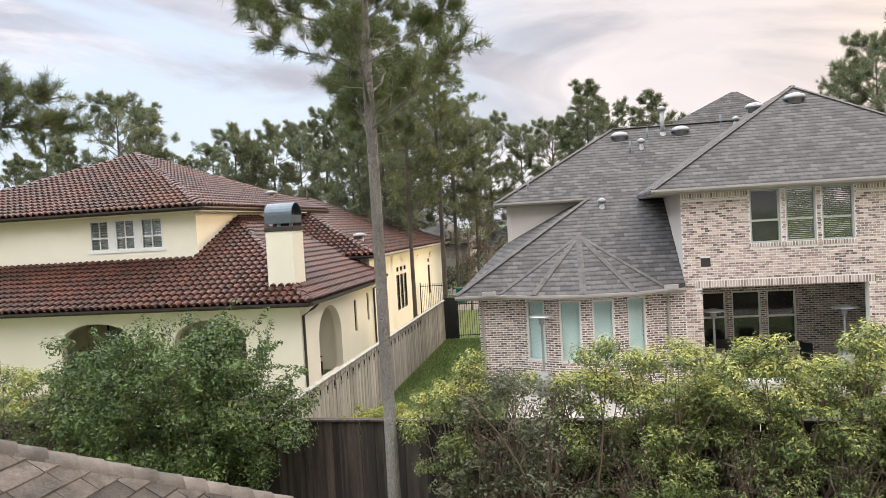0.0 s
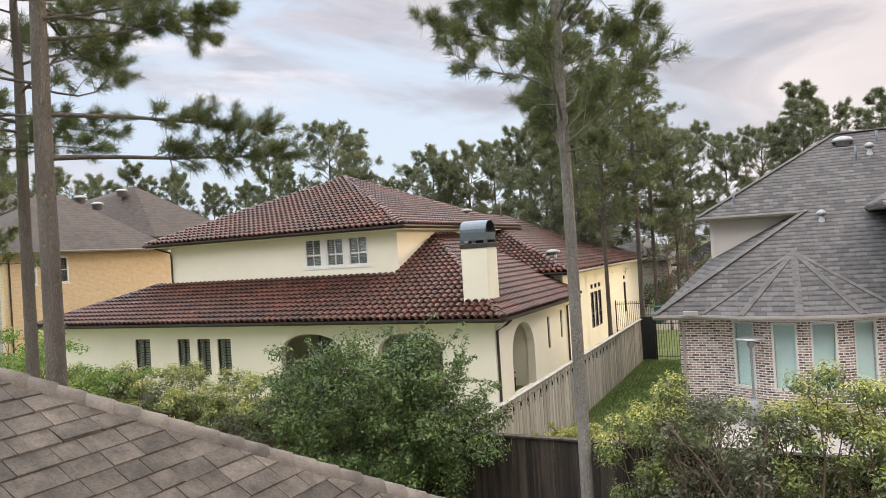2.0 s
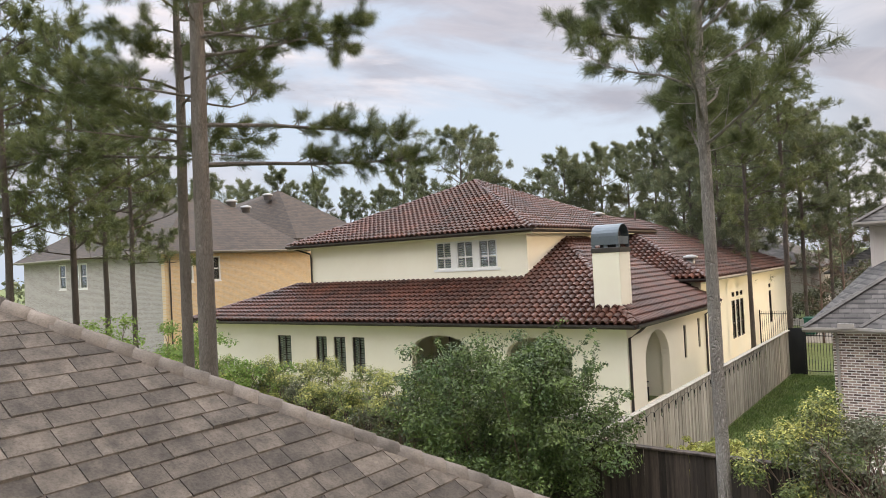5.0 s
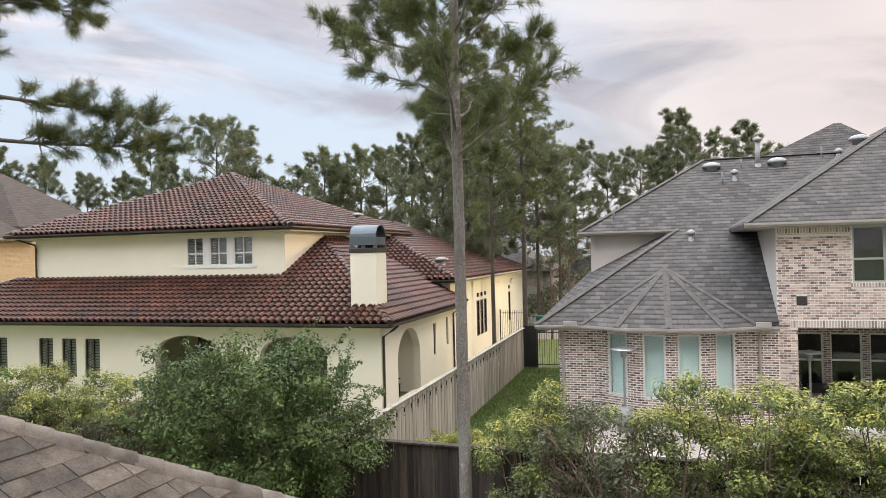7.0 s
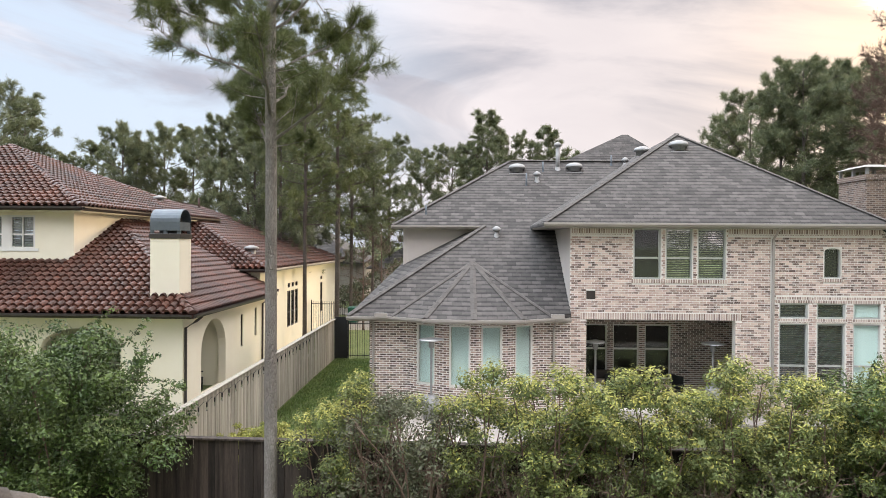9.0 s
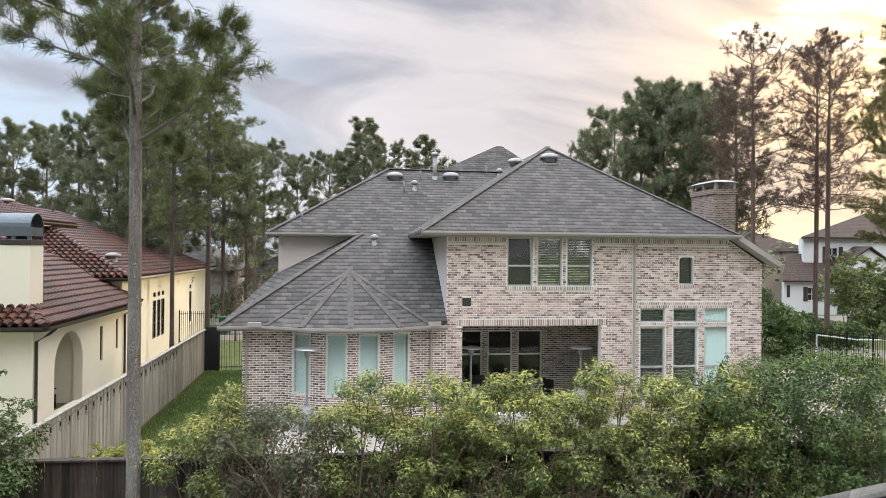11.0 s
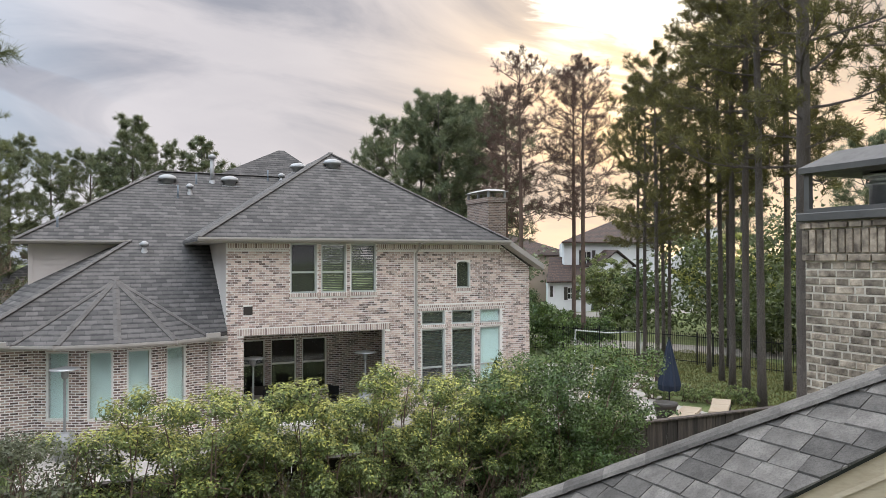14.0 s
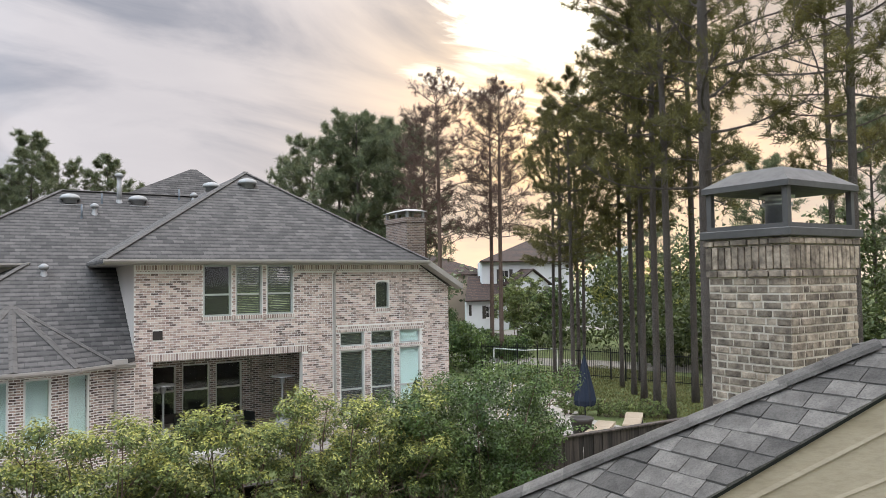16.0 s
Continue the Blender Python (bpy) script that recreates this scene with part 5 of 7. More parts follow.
def near_chimney():
    x0, x1, y0, y1, z0, z1 = 5.53, 6.54, 3.5, 4.3, 0.0, 5.715
    c = thing("chimney", (6.0, 3.9, z0), "mottled grey-brown brick chimney with a dark metal cap on posts", "chimney")
    core = 0.006
    part("mortar_core", boxes((x0 + core, x1 - core, y0 + core, y1 - core, z0, z1)), M_MORTAR, c)
    course, gap = 0.0677, 0.015
    meshes = {}

    def brick(w, d, hgt):
        key = (round(w, 3), round(d, 3), round(hgt, 3))
        if key not in meshes:
            bm = boxes((-w / 2, w / 2, -d / 2, d / 2, 0, hgt), bevel=0.003)
            me = bpy.data.meshes.new("brick")
            bm.to_mesh(me)
            bm.free()
            me.materials.append(M_NEAR_BRICK)
            meshes[key] = me
        return meshes[key]

    def lay(z, hgt, length, shift, out_):
        for face in ("x", "y"):
            lo, hi = (y0, y1) if face == "x" else (x0, x1)
            u = lo - shift
            whole = length
            while u < hi - 0.01:
                length = whole if whole < 0.1 else random.choice((0.203, 0.15, 0.10, 0.12, 0.17, 0.085))
                a, b = max(u, lo) - (out_ if u <= lo else 0), min(u + length, hi) + (out_ if u + length >= hi else 0)
                if b - a > 0.03:
                    w = b - a - gap
                    ob = new("brick", brick(w, 0.05, hgt - gap) if face == "y" else brick(0.05, w, hgt - gap))
                    ob.parent = c
                    depth = random.uniform(-0.004, 0.004) - out_
                    ob.location = Vector((x0 + 0.025 + depth, (a + b) / 2, z) if face == "x" else ((a + b) / 2, y0 + 0.025 + depth, z)) - base_of(c)
                u += length

    n = 0
    z = 3.55
    top_plain = z1 - 0.36
    while z < top_plain - 0.01:
        lay(z, course, 0.203, 0.10 * (n % 2), 0.0)
        z += course
        n += 1
    lay(z, course, 0.203, 0.05, 0.018)
    lay(z + course, 0.21, 0.0677, 0.0, 0.018)
    lay(z + course + 0.21, 0.06, 0.203, 0.0, 0.03)
    zt = z + course + 0.27
    part("cap_base", boxes((x0 - 0.05, x1 + 0.05, y0 - 0.05, y1 + 0.05, zt, zt + 0.075), bevel=0.008), M_CAP_METAL, c)
    part("cap_plate", boxes((x0 + 0.0, x1 - 0.0, y0 + 0.0, y1 - 0.0, zt + 0.075, zt + 0.115)), M_CAP_METAL, c)
    for x, y in itertools.product((x0 + 0.0, x1 - 0.05), (y0 + 0.0, y1 - 0.05)):
        part("post", boxes((x, x + 0.05, y, y + 0.05, zt + 0.115, zt + 0.42)), M_CAP_METAL, c)
    bm = bmesh.new()
    lathe(bm, (6.0, 3.9, 0), [(0.105, zt + 0.115), (0.105, zt + 0.29), (0.13, zt + 0.30), (0.13, zt + 0.33), (0.10, zt + 0.335), (0.10, zt + 0.37), (0.15, zt + 0.375), (0.15, zt + 0.40), (0.03, zt + 0.41)], 20)
    part("flue", bm, M_FLUE, c, "galvanised round flue", True)
    bm = bmesh.new()
    o, zb, zc = 0.03, zt + 0.42, zt + 0.615
    b0 = [(x0 - o, y0 - o, zb), (x1 + o, y0 - o, zb), (x1 + o, y1 + o, zb), (x0 - o, y1 + o, zb)]
    b1 = [(x, y, zb + 0.05) for x, y, _ in b0]
    b2 = [(x0 + 0.2, y0 + 0.17, zc), (x1 - 0.2, y0 + 0.17, zc), (x1 - 0.2, y1 - 0.17, zc), (x0 + 0.2, y1 - 0.17, zc)]
    vs = [[bm.verts.new(p) for p in q] for q in (b0, b1, b2)]
    bm.faces.new(vs[0][::-1])
    bm.faces.new(vs[2])
    for a, b in zip(vs, vs[1:]):
        for i in range(4):
            j = (i + 1) % 4
            bm.faces.new((a[i], a[j], b[j], b[i]))
    part("cap_roof", bm, M_CAP_METAL, c, "dark hipped sheet metal cap")


near_chimney()


# ---- trees ----
def rand_unit(rng, n):
    v = rng.normal(size=(n, 3))
    return v / np.linalg.norm(v, axis=1)[:, None]


def needle_tufts(rng, tips, ways, needles, length, width):
    """Bursts of thin three-cornered needles round twig ends."""
    n = len(tips)
    d = rand_unit(rng, n * needles) + np.repeat(ways, needles, 0) * 0.9
    d /= np.linalg.norm(d, axis=1)[:, None]
    ln = length * rng.uniform(0.6, 1.15, (n * needles, 1))
    p = np.repeat(tips, needles, 0) + rng.normal(size=(n * needles, 3)) * length * 0.18
    s = np.cross(d, rand_unit(rng, n * needles))
    s /= np.linalg.norm(s, axis=1)[:, None] + 1e-9
    v = np.stack([p - s * width, p + s * width, p + d * ln], 1).reshape(-1, 3)
    f = np.arange(len(v)).reshape(-1, 3)
    return v, f


def curve_points(rng, a, way, length, steps, wobble, lift):
    pts = [np.array(a, float)]
    w = np.array(way, float)
    for _ in range(steps):
        w = w + rng.normal(size=3) * wobble + np.array((0, 0, lift))
        w /= np.linalg.norm(w)
        pts.append(pts[-1] + w * (length / steps))
    return pts, w


def pine(name, label, seed, height, crown_from, spread, radius, limbs, twigs, needles, length, width, mat=None, bark=None, lean=(0, 0), dead=False, droop=0.0, low_limbs=(), group="", climb=0.05):
    rng = np.random.default_rng(seed)
    root = thing(name, (0, 0, 0), label, "tree", group)
    bark = bark or M_BARK
    bm = bmesh.new()
    n = 14
    spine = []
    wob = np.cumsum(rng.normal(size=(n + 1, 2)) * 0.02, 0) * (height / 14)
    for i in range(n + 1):
        f = i / n
        spine.append((lean[0] * f + wob[i, 0] * f, lean[1] * f + wob[i, 1] * f, height * f - 0.1))
    radii = [radius * (1.0 - 0.42 * f if f < 0.6 else (0.748 - (f - 0.6) * 1.75)) for f in (i / n for i in range(n + 1))]
    radii[0] *= 1.25
    tube(bm, spine, [max(r, 0.02) for r in radii], 10)

    def on_spine(z):
        f = min(max((z + 0.1) / height, 0), 0.999) * n
        i = int(f)
        a, b = np.array(spine[i]), np.array(spine[min(i + 1, n)])
        return a + (b - a) * (f - i)

    tips, ways = [], []
    thick = 1.6 if dead else 1.0
    rows = []
    for k in range(limbs):
        f = (k + rng.uniform(0, 0.9)) / limbs
        z = crown_from + (height - crown_from) * f
        az = k * 2.4 + rng.uniform(-0.5, 0.5)
        shape = 1.0 if f < 0.55 else math.sqrt(max(0.02, 1 - ((f - 0.55) / 0.47) ** 2))
        ln = spread * max(0.25, shape) * rng.uniform(0.6, 1.2)
        rise = climb + 0.6 * f - droop * (1 - f)
        rows.append((z, az, ln, rise, 0.035, twigs, 0.12))
    rows += [(*q, 0.0, max(8, int(twigs * 0.62 * q[2])), 0.05) for q in low_limbs]
    for z, az, ln, rise, lift, count, wob_ in rows:
        a = on_spine(z)
        way = np.array((math.cos(az), math.sin(az), rise))
        way /= np.linalg.norm(way)
        pts, w = curve_points(rng, a, way, ln, 6, wob_, lift)
        r0 = max(0.010, min(radius * 0.3, 0.010 * ln + 0.008))
        tube(bm, pts, [r0 * (1 - 0.13 * i) for i in range(len(pts))], 5, ends=False)
        for t in range(count):
            s = rng.uniform(0.4, 1.0) if lift == 0 else rng.uniform(0.15, 1.0) ** 0.8
            i = min(int(s * 6), 5)
            p = pts[i] + (pts[i + 1] - pts[i]) * (s * 6 - i)
            tw = w + rng.normal(size=3) * 0.75 + np.array((0, 0, 0.25))
            tw /= np.linalg.norm(tw)
            tl = ln * rng.uniform(0.14, 0.36) * (1.2 - 0.5 * s) if lift else rng.uniform(0.22, 0.6)
            q, w2 = curve_points(rng, p, tw, tl, 2, 0.18, 0.06)
            tube(bm, q, [r0 * 0.34 * thick, r0 * 0.25 * thick, r0 * 0.15 * thick], 3, ends=False)
            if dead:
                for _ in range(3):
                    e = rng.normal(size=3) * 0.6 + w2
                    e /= np.linalg.norm(e)
                    tube(bm, [q[1], q[1] + e * tl * 0.5, q[1] + e * tl * 0.9 + np.array((0, 0, 0.1))], [r0 * 0.3, r0 * 0.22, r0 * 0.12], 3, ends=False)
            for fr in (0.55, 0.8, 1.0):
                tips.append(q[0] + (q[2] - q[0]) * fr)
                ways.append(w2)
        tips.append(pts[-1])
        ways.append(w)
    part("trunk", bm, bark, root, "", True)
    if needles:
        v, f = needle_tufts(rng, np.array(tips), np.array(ways), needles, length, width)
        ob = raw("crown", v.tolist(), f.tolist(), mat or M_NEEDLE, root)
    return root


def leafy(name, label, seed, size, stems, leaves, leaf, mat, category="shrub", bare=0.3, bark=None, group="", top_heavy=0.0, clumps=26, puff=1.0, shoots=0):
    """A shrub of many stems with leaves in clumps round an uneven outline."""
    rng = np.random.default_rng(seed)
    root = thing(name, (0, 0, 0), label, category, group)
    sx, sy, sz = size
    bm = bmesh.new()
    ends = []
    for k in range(stems):
        a = (rng.uniform(-0.12, 0.12) * sx, rng.uniform(-0.12, 0.12) * sy, -0.05)
        tgt = np.array((rng.uniform(-0.42, 0.42) * sx, rng.uniform(-0.42, 0.42) * sy, sz * rng.uniform(0.55, 0.92)))
        way = tgt - np.array(a)
        ln = np.linalg.norm(way)
        pts, w = curve_points(rng, a, way / ln, ln, 5, 0.10, 0.03)
        tube(bm, pts, [0.022 * (1 - 0.14 * i) for i in range(6)], 5, ends=False)
        for t in range(6):
            s = rng.uniform(max(0.35, bare * 1.15), 0.98) * 5
            i = min(int(s), 4)
            p = pts[i] + (pts[i + 1] - pts[i]) * (s - i)
            tw = rng.normal(size=3) + np.array((0, 0, 0.7))
            tw /= np.linalg.norm(tw)
            q = p + tw * rng.uniform(0.2, 0.5) * min(1.0, sz / 3)
            tube(bm, [p, (p + q) / 2 + rng.normal(size=3) * 0.02, q], [0.009, 0.007, 0.004], 3, ends=False)
            ends.append(q)
        ends.append(pts[-1])
    part("woody_stem", bm, bark or M_TWIG, root)
    ends = np.array(ends)
    # clump centres: stem ends and a ragged shell
    cl = []
    while len(cl) < clumps:
        u = rand_unit(rng, 1)[0]
        r = rng.uniform(0.55, 1.0)
        p = np.array((u[0] * sx / 2 * r, u[1] * sy / 2 * r, sz * (0.56 + top_heavy) + u[2] * sz * (0.42 - top_heavy) * r))
        if p[2] > bare * sz * rng.uniform(0.6, 1.2):
            cl.append(p)
    cl = np.concatenate([np.array(cl), ends[rng.permutation(len(ends))[: clumps]]])
    rad = rng.uniform(0.12, 0.30, len(cl)) * min(1.0, sz / 2.6) * puff
    weight = rad ** 2
    extra = []
    bm = bmesh.new()
    for k in range(shoots):
        p = cl[rng.integers(0, clumps)]
        w = p * np.array((1, 1, 0)) / (np.linalg.norm(p[:2]) + 1e-6) * 0.8 + np.array((0, 0, rng.uniform(0.3, 1.3))) + rng.normal(size=3) * 0.25
        pts, _ = curve_points(rng, p, w / np.linalg.norm(w), rng.uniform(0.5, 1.0), 6, 0.12, -0.03)
        tube(bm, pts, [0.006, 0.006, 0.005, 0.005, 0.004, 0.003, 0.002], 3, ends=False)
        extra += pts[1:]
    if shoots:
        tagged(part("new_growth", bm, bark or M_TWIG, root), kind="stuff")
        cl = np.concatenate([cl, np.array(extra)])
        rad = np.concatenate([rad, np.full(len(extra), 0.075)])
        weight = np.concatenate([weight, np.full(len(extra), 0.006)])
    else:
        bm.free()
    pick = rng.choice(len(cl), leaves, p=weight / weight.sum())
    off = rand_unit(rng, leaves) * (rng.uniform(0, 1, (leaves, 1)) ** 0.4) * rad[pick][:, None] * np.array((1.25, 1.25, 0.85))
    p = cl[pick] + off
    nrm = rand_unit(rng, leaves) * 0.75 + np.array((0, 0, 0.65)) + off / (rad[pick][:, None] + 1e-6) * 0.9
    nrm /= np.linalg.norm(nrm, axis=1)[:, None]
    u = np.cross(nrm, rand_unit(rng, leaves))
    u /= np.linalg.norm(u, axis=1)[:, None] + 1e-9
    w = np.cross(nrm, u)
    sc = leaf * rng.uniform(0.6, 1.25, (leaves, 1))
    v = np.stack([p - u * sc, p + w * sc * 0.46 + nrm * sc * 0.12, p + u * sc, p - w * sc * 0.46 + nrm * sc * 0.12], 1).reshape(-1, 3)
    f = np.arange(len(v)).reshape(-1, 4)
    raw("foliage", v.tolist(), f.tolist(), mat, root)
    return root


def put(root, x, y, z=0.0, turn=0.0, scale=1.0):
    root.location, root.rotation_euler[2], root.scale = (x, y, z), turn, (scale,) * 3
    return root


def again(root, x, y, turn=0.0, scale=1.0, z=0.0):
    c = copy_thing(root, pose(x, y, z, 0, 0, math.degrees(turn)))
    c.scale = (scale,) * 3
    return c


# the tall pine by the fence, with its crown above and one bare fork
put(pine("pine_tree", "tall slender pine with pale scaly bark before the fence", 3, 16.0, 7.0, 2.35, 0.112, 42, 15, 72, 0.22, 0.0045, climb=0.3, low_limbs=((6.8, 2.2, 2.0, 0.85), (7.3, 0.3, 0.8, 0.9), (8.6, 3.0, 2.9, 0.45))), -3.2, 11.8)
put(pine("pine_tree", "slender pine with a high green crown on the lawn", 8, 14.0, 8.2, 2.0, 0.11, 30, 14, 60, 0.24, 0.006), -5.78, 21.4)
# the pair by our left roof
put(pine("pine_tree", "stout pine with long level limbs beside the roof", 12, 17.0, 9.9, 2.5, 0.19, 30, 16, 70, 0.22, 0.0045, bark=M_BARK_WARM, low_limbs=((7.55, 0.94, 4.5, 0.08), (8.35, 0.98, 4.4, -0.06), (9.7, 0.94, 3.5, 0.22), (10.2, 1.1, 3.2, 0.1), (8.9, 4.0, 2.4, 0.2), (9.2, 1.5, 1.6, 0.4), (8.3, 3.7, 1.8, 0.1))), -11.93, 8.6)
put(pine("pine_tree", "slender pine beside a stouter one", 15, 16.0, 8.0, 2.6, 0.145, 32, 15, 64, 0.24, 0.0052, droop=0.1, bark=M_BARK_WARM, low_limbs=((8.2, 4.0, 3.4, 0.1), (8.8, 4.2, 3.8, 0.2))), -14.9, 10.2)

MID = pine("pine_tree", "tall pine with a rounded green crown", 21, 17.0, 7.8, 3.0, 0.15, 40, 12, 20, 0.29, 0.014, mat=M_NEEDLE, bark=M_BARK_SHADED, group="pines behind the houses")
put(MID, -26.0, 15.5, 0, 1.0, 0.75)
FAR_A = pine("pine_tree", "distant pine with an open green crown", 31, 17.0, 7.0, 3.2, 0.15, 38, 14, 18, 0.42, 0.020, mat=M_NEEDLE_HAZE, bark=M_BARK_SHADED, group="pines behind the houses")
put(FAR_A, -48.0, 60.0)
FAR_B = pine("pine_tree", "distant pine with a narrow green crown", 32, 18.0, 8.0, 2.7, 0.15, 36, 14, 18, 0.42, 0.020, mat=M_NEEDLE_HAZE, bark=M_BARK_SHADED, group="pines behind the houses")
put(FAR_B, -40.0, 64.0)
FAR_C = pine("pine_tree", "distant bushy pine with a broad crown", 33, 15.0, 3.0, 3.4, 0.15, 46, 13, 16, 0.42, 0.020, mat=M_NEEDLE_HAZE, bark=M_BARK_SHADED, group="pines behind the houses")
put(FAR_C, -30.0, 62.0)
TALL = pine("pine_tree", "tall pine with a high layered crown beyond the pool", 34, 21.0, 8.8, 3.5, 0.15, 31, 15, 15, 0.30, 0.016, mat=M_NEEDLE_BACKLIT, bark=M_BARK_SHADED, group="pines beyond the pool")
put(TALL, 24.6, 28.8, 0, 0.0, 0.66)
HEIGHTS = {FAR_A.name: 17.0, FAR_B.name: 18.0, FAR_C.name: 15.0, MID.name: 17.0, TALL.name: 21.0}


def scatter(rows, kinds, seed):
    rng = random.Random(seed)
    for bearing, dist, top in rows:
        k = rng.choice(kinds)
        a = radians(bearing)
        again(k, dist * math.sin(a), dist * math.cos(a), rng.uniform(0, 6.28), top / HEIGHTS[k.name])


scatter([(-63, 25, 13), (-67, 24, 14), (-61, 33, 14), (-67, 36, 15)], [MID], 4)
scatter([(-60, 60, 16), (-57, 60, 14), (-54, 62, 13), (-51, 66, 13), (-48.5, 68, 14.5), (-45.5, 74, 14), (-43, 74, 13), (-40.5, 72, 13), (-37.5, 66, 13.5), (-34, 68, 17.5), (-32, 74, 14), (-29.5, 78, 13.5), (-27.5, 76, 14.5), (-25, 70, 14), (-23, 72, 15.5), (-21, 68, 15), (-19, 64, 15.5), (-17, 66, 16), (-15, 60, 15), (-12.5, 62, 14), (-9, 62, 15), (-6, 66, 14.5), (-3.5, 70, 14), (-1, 68, 14), (0.6, 64, 14), (1.8, 62, 16.3), (3.4, 66, 15), (6.6, 66, 15.6), (8.3, 70, 13.5)], [FAR_A, FAR_B, FAR_C], 5)
scatter([(-10.1, 41, 16.5), (-12.6, 38, 13.5), (-7.3, 52, 12)], [MID], 6)
scatter([(-14.5, 46, 13), (-9.0, 50, 13.5), (-12.5, 52, 15), (-16.5, 48, 13)], [FAR_C, FAR_A], 6)
# behind the brick house, to the right
scatter([(20.0, 62, 15), (21.5, 60, 16.5), (23.5, 56, 16.8), (25, 55, 17.5), (26.5, 60, 18), (28, 58, 17.5), (29.3, 54, 16)], [FAR_A, FAR_C], 8)
# the stand of pines by the neighbour's pool, and taller woods behind
for i, (x, y, s) in enumerate(((22.7, 26.1, 0.64), (21.5, 23.9, 0.67), (27.6, 30.2, 0.72), (29.4, 31.7, 0.72), (25.8, 25.2, 0.73), (24.6, 23.3, 0.80), (23.5, 21.7, 0.88), (22.4, 20.0, 0.96), (21.5, 18.5, 1.0), (25.2, 20.4, 0.97), (21.6, 11.6, 1.0), (28.0, 26.0, 0.9), (30.0, 17.0, 0.95))):
    again(TALL, x, y, i * 1.9, s)
put(pine("pine_tree", "stout tall pine with spreading limbs beyond the pool", 35, 21.0, 7.8, 3.8, 0.235, 34, 15, 16, 0.28, 0.014, mat=M_NEEDLE_BACKLIT, bark=M_BARK_SHADED, group="pines beyond the pool"), 19.2, 14.95)
scatter([(48, 70, 14), (56, 60, 14), (63, 50, 15), (70, 45, 16)], [FAR_A, FAR_C], 9)
DEAD = pine("dead_pine_tree", "bare reddish-brown dead pine", 41, 19.0, 8.0, 2.7, 0.16, 58, 15, 6, 0.22, 0.010, mat=M_DEAD, bark=M_TWIG, dead=True, group="dead pines")
put(DEAD, 46 * math.sin(radians(31.6)), 46 * math.cos(radians(31.6)), 0, 0.0, 0.97)
again(DEAD, 30.2, 42.1, 2.0, 1.0)
again(DEAD, 28.3, 38.4, 4.0, 0.97)
again(DEAD, 50 * math.sin(radians(30.4)), 50 * math.cos(radians(30.4)), 1.0, 0.9)


def leaf_bank(name, label, seed, rows, count, leaf, mat, category="woods"):
    """A far belt of leaves in clumps between given (bearing from, to, distance, height)."""
    rng = np.random.default_rng(seed)
    vs = []
    for b0, b1, dist, top in rows:
        n = int(count * (b1 - b0) / 10)
        m = max(6, n // 70)
        ca = np.radians(rng.uniform(b0, b1, m))
        cd = dist * rng.uniform(0.93, 1.07, m)
        cz = top * rng.uniform(0.05, 1.0, m) ** 0.8 * (0.75 + 0.25 * np.sin(ca * 40 + seed))
        k = rng.integers(0, m, n)
        u = rand_unit(rng, n) * rng.uniform(0.2, 1.0, (n, 1)) * np.array((1.3, 1.3, 0.9)) * top * 0.16
        p = np.stack([cd[k] * np.sin(ca[k]), cd[k] * np.cos(ca[k]), cz[k]], 1) + u
        p[:, 2] = np.abs(p[:, 2])
        a, b = rand_unit(rng, n) * leaf, rand_unit(rng, n) * leaf * 0.6
        vs.append(np.stack([p - a, p + b, p + a, p - b], 1).reshape(-1, 3))
    v = np.concatenate(vs)
    ob = raw(name, v.tolist(), np.arange(len(v)).reshape(-1, 4).tolist(), mat)
    return tagged(ob, label, category, "", "stuff")


leaf_bank("far_woods", "belt of distant green trees and undergrowth", 71, [(-85, -20, 92, 9), (-20, 20, 92, 9), (20, 85, 88, 9)], 2600, 0.35, M_NEEDLE_HAZE)
leaf_bank("undergrowth", "dense dark green bushes behind the iron fence", 72, [(47, 85, 45, 4.5), (41.5, 80, 50, 9.5), (38, 43, 58, 3)], 8200, 0.16, M_LEAF_WOODS)
leaf_bank("hedge", "clipped dark hedge beyond the pool", 73, [(29.0, 34.5, 43, 2.6), (34.5, 38.5, 50, 2.3)], 20000, 0.11, M_LEAF_DARK, "hedge")

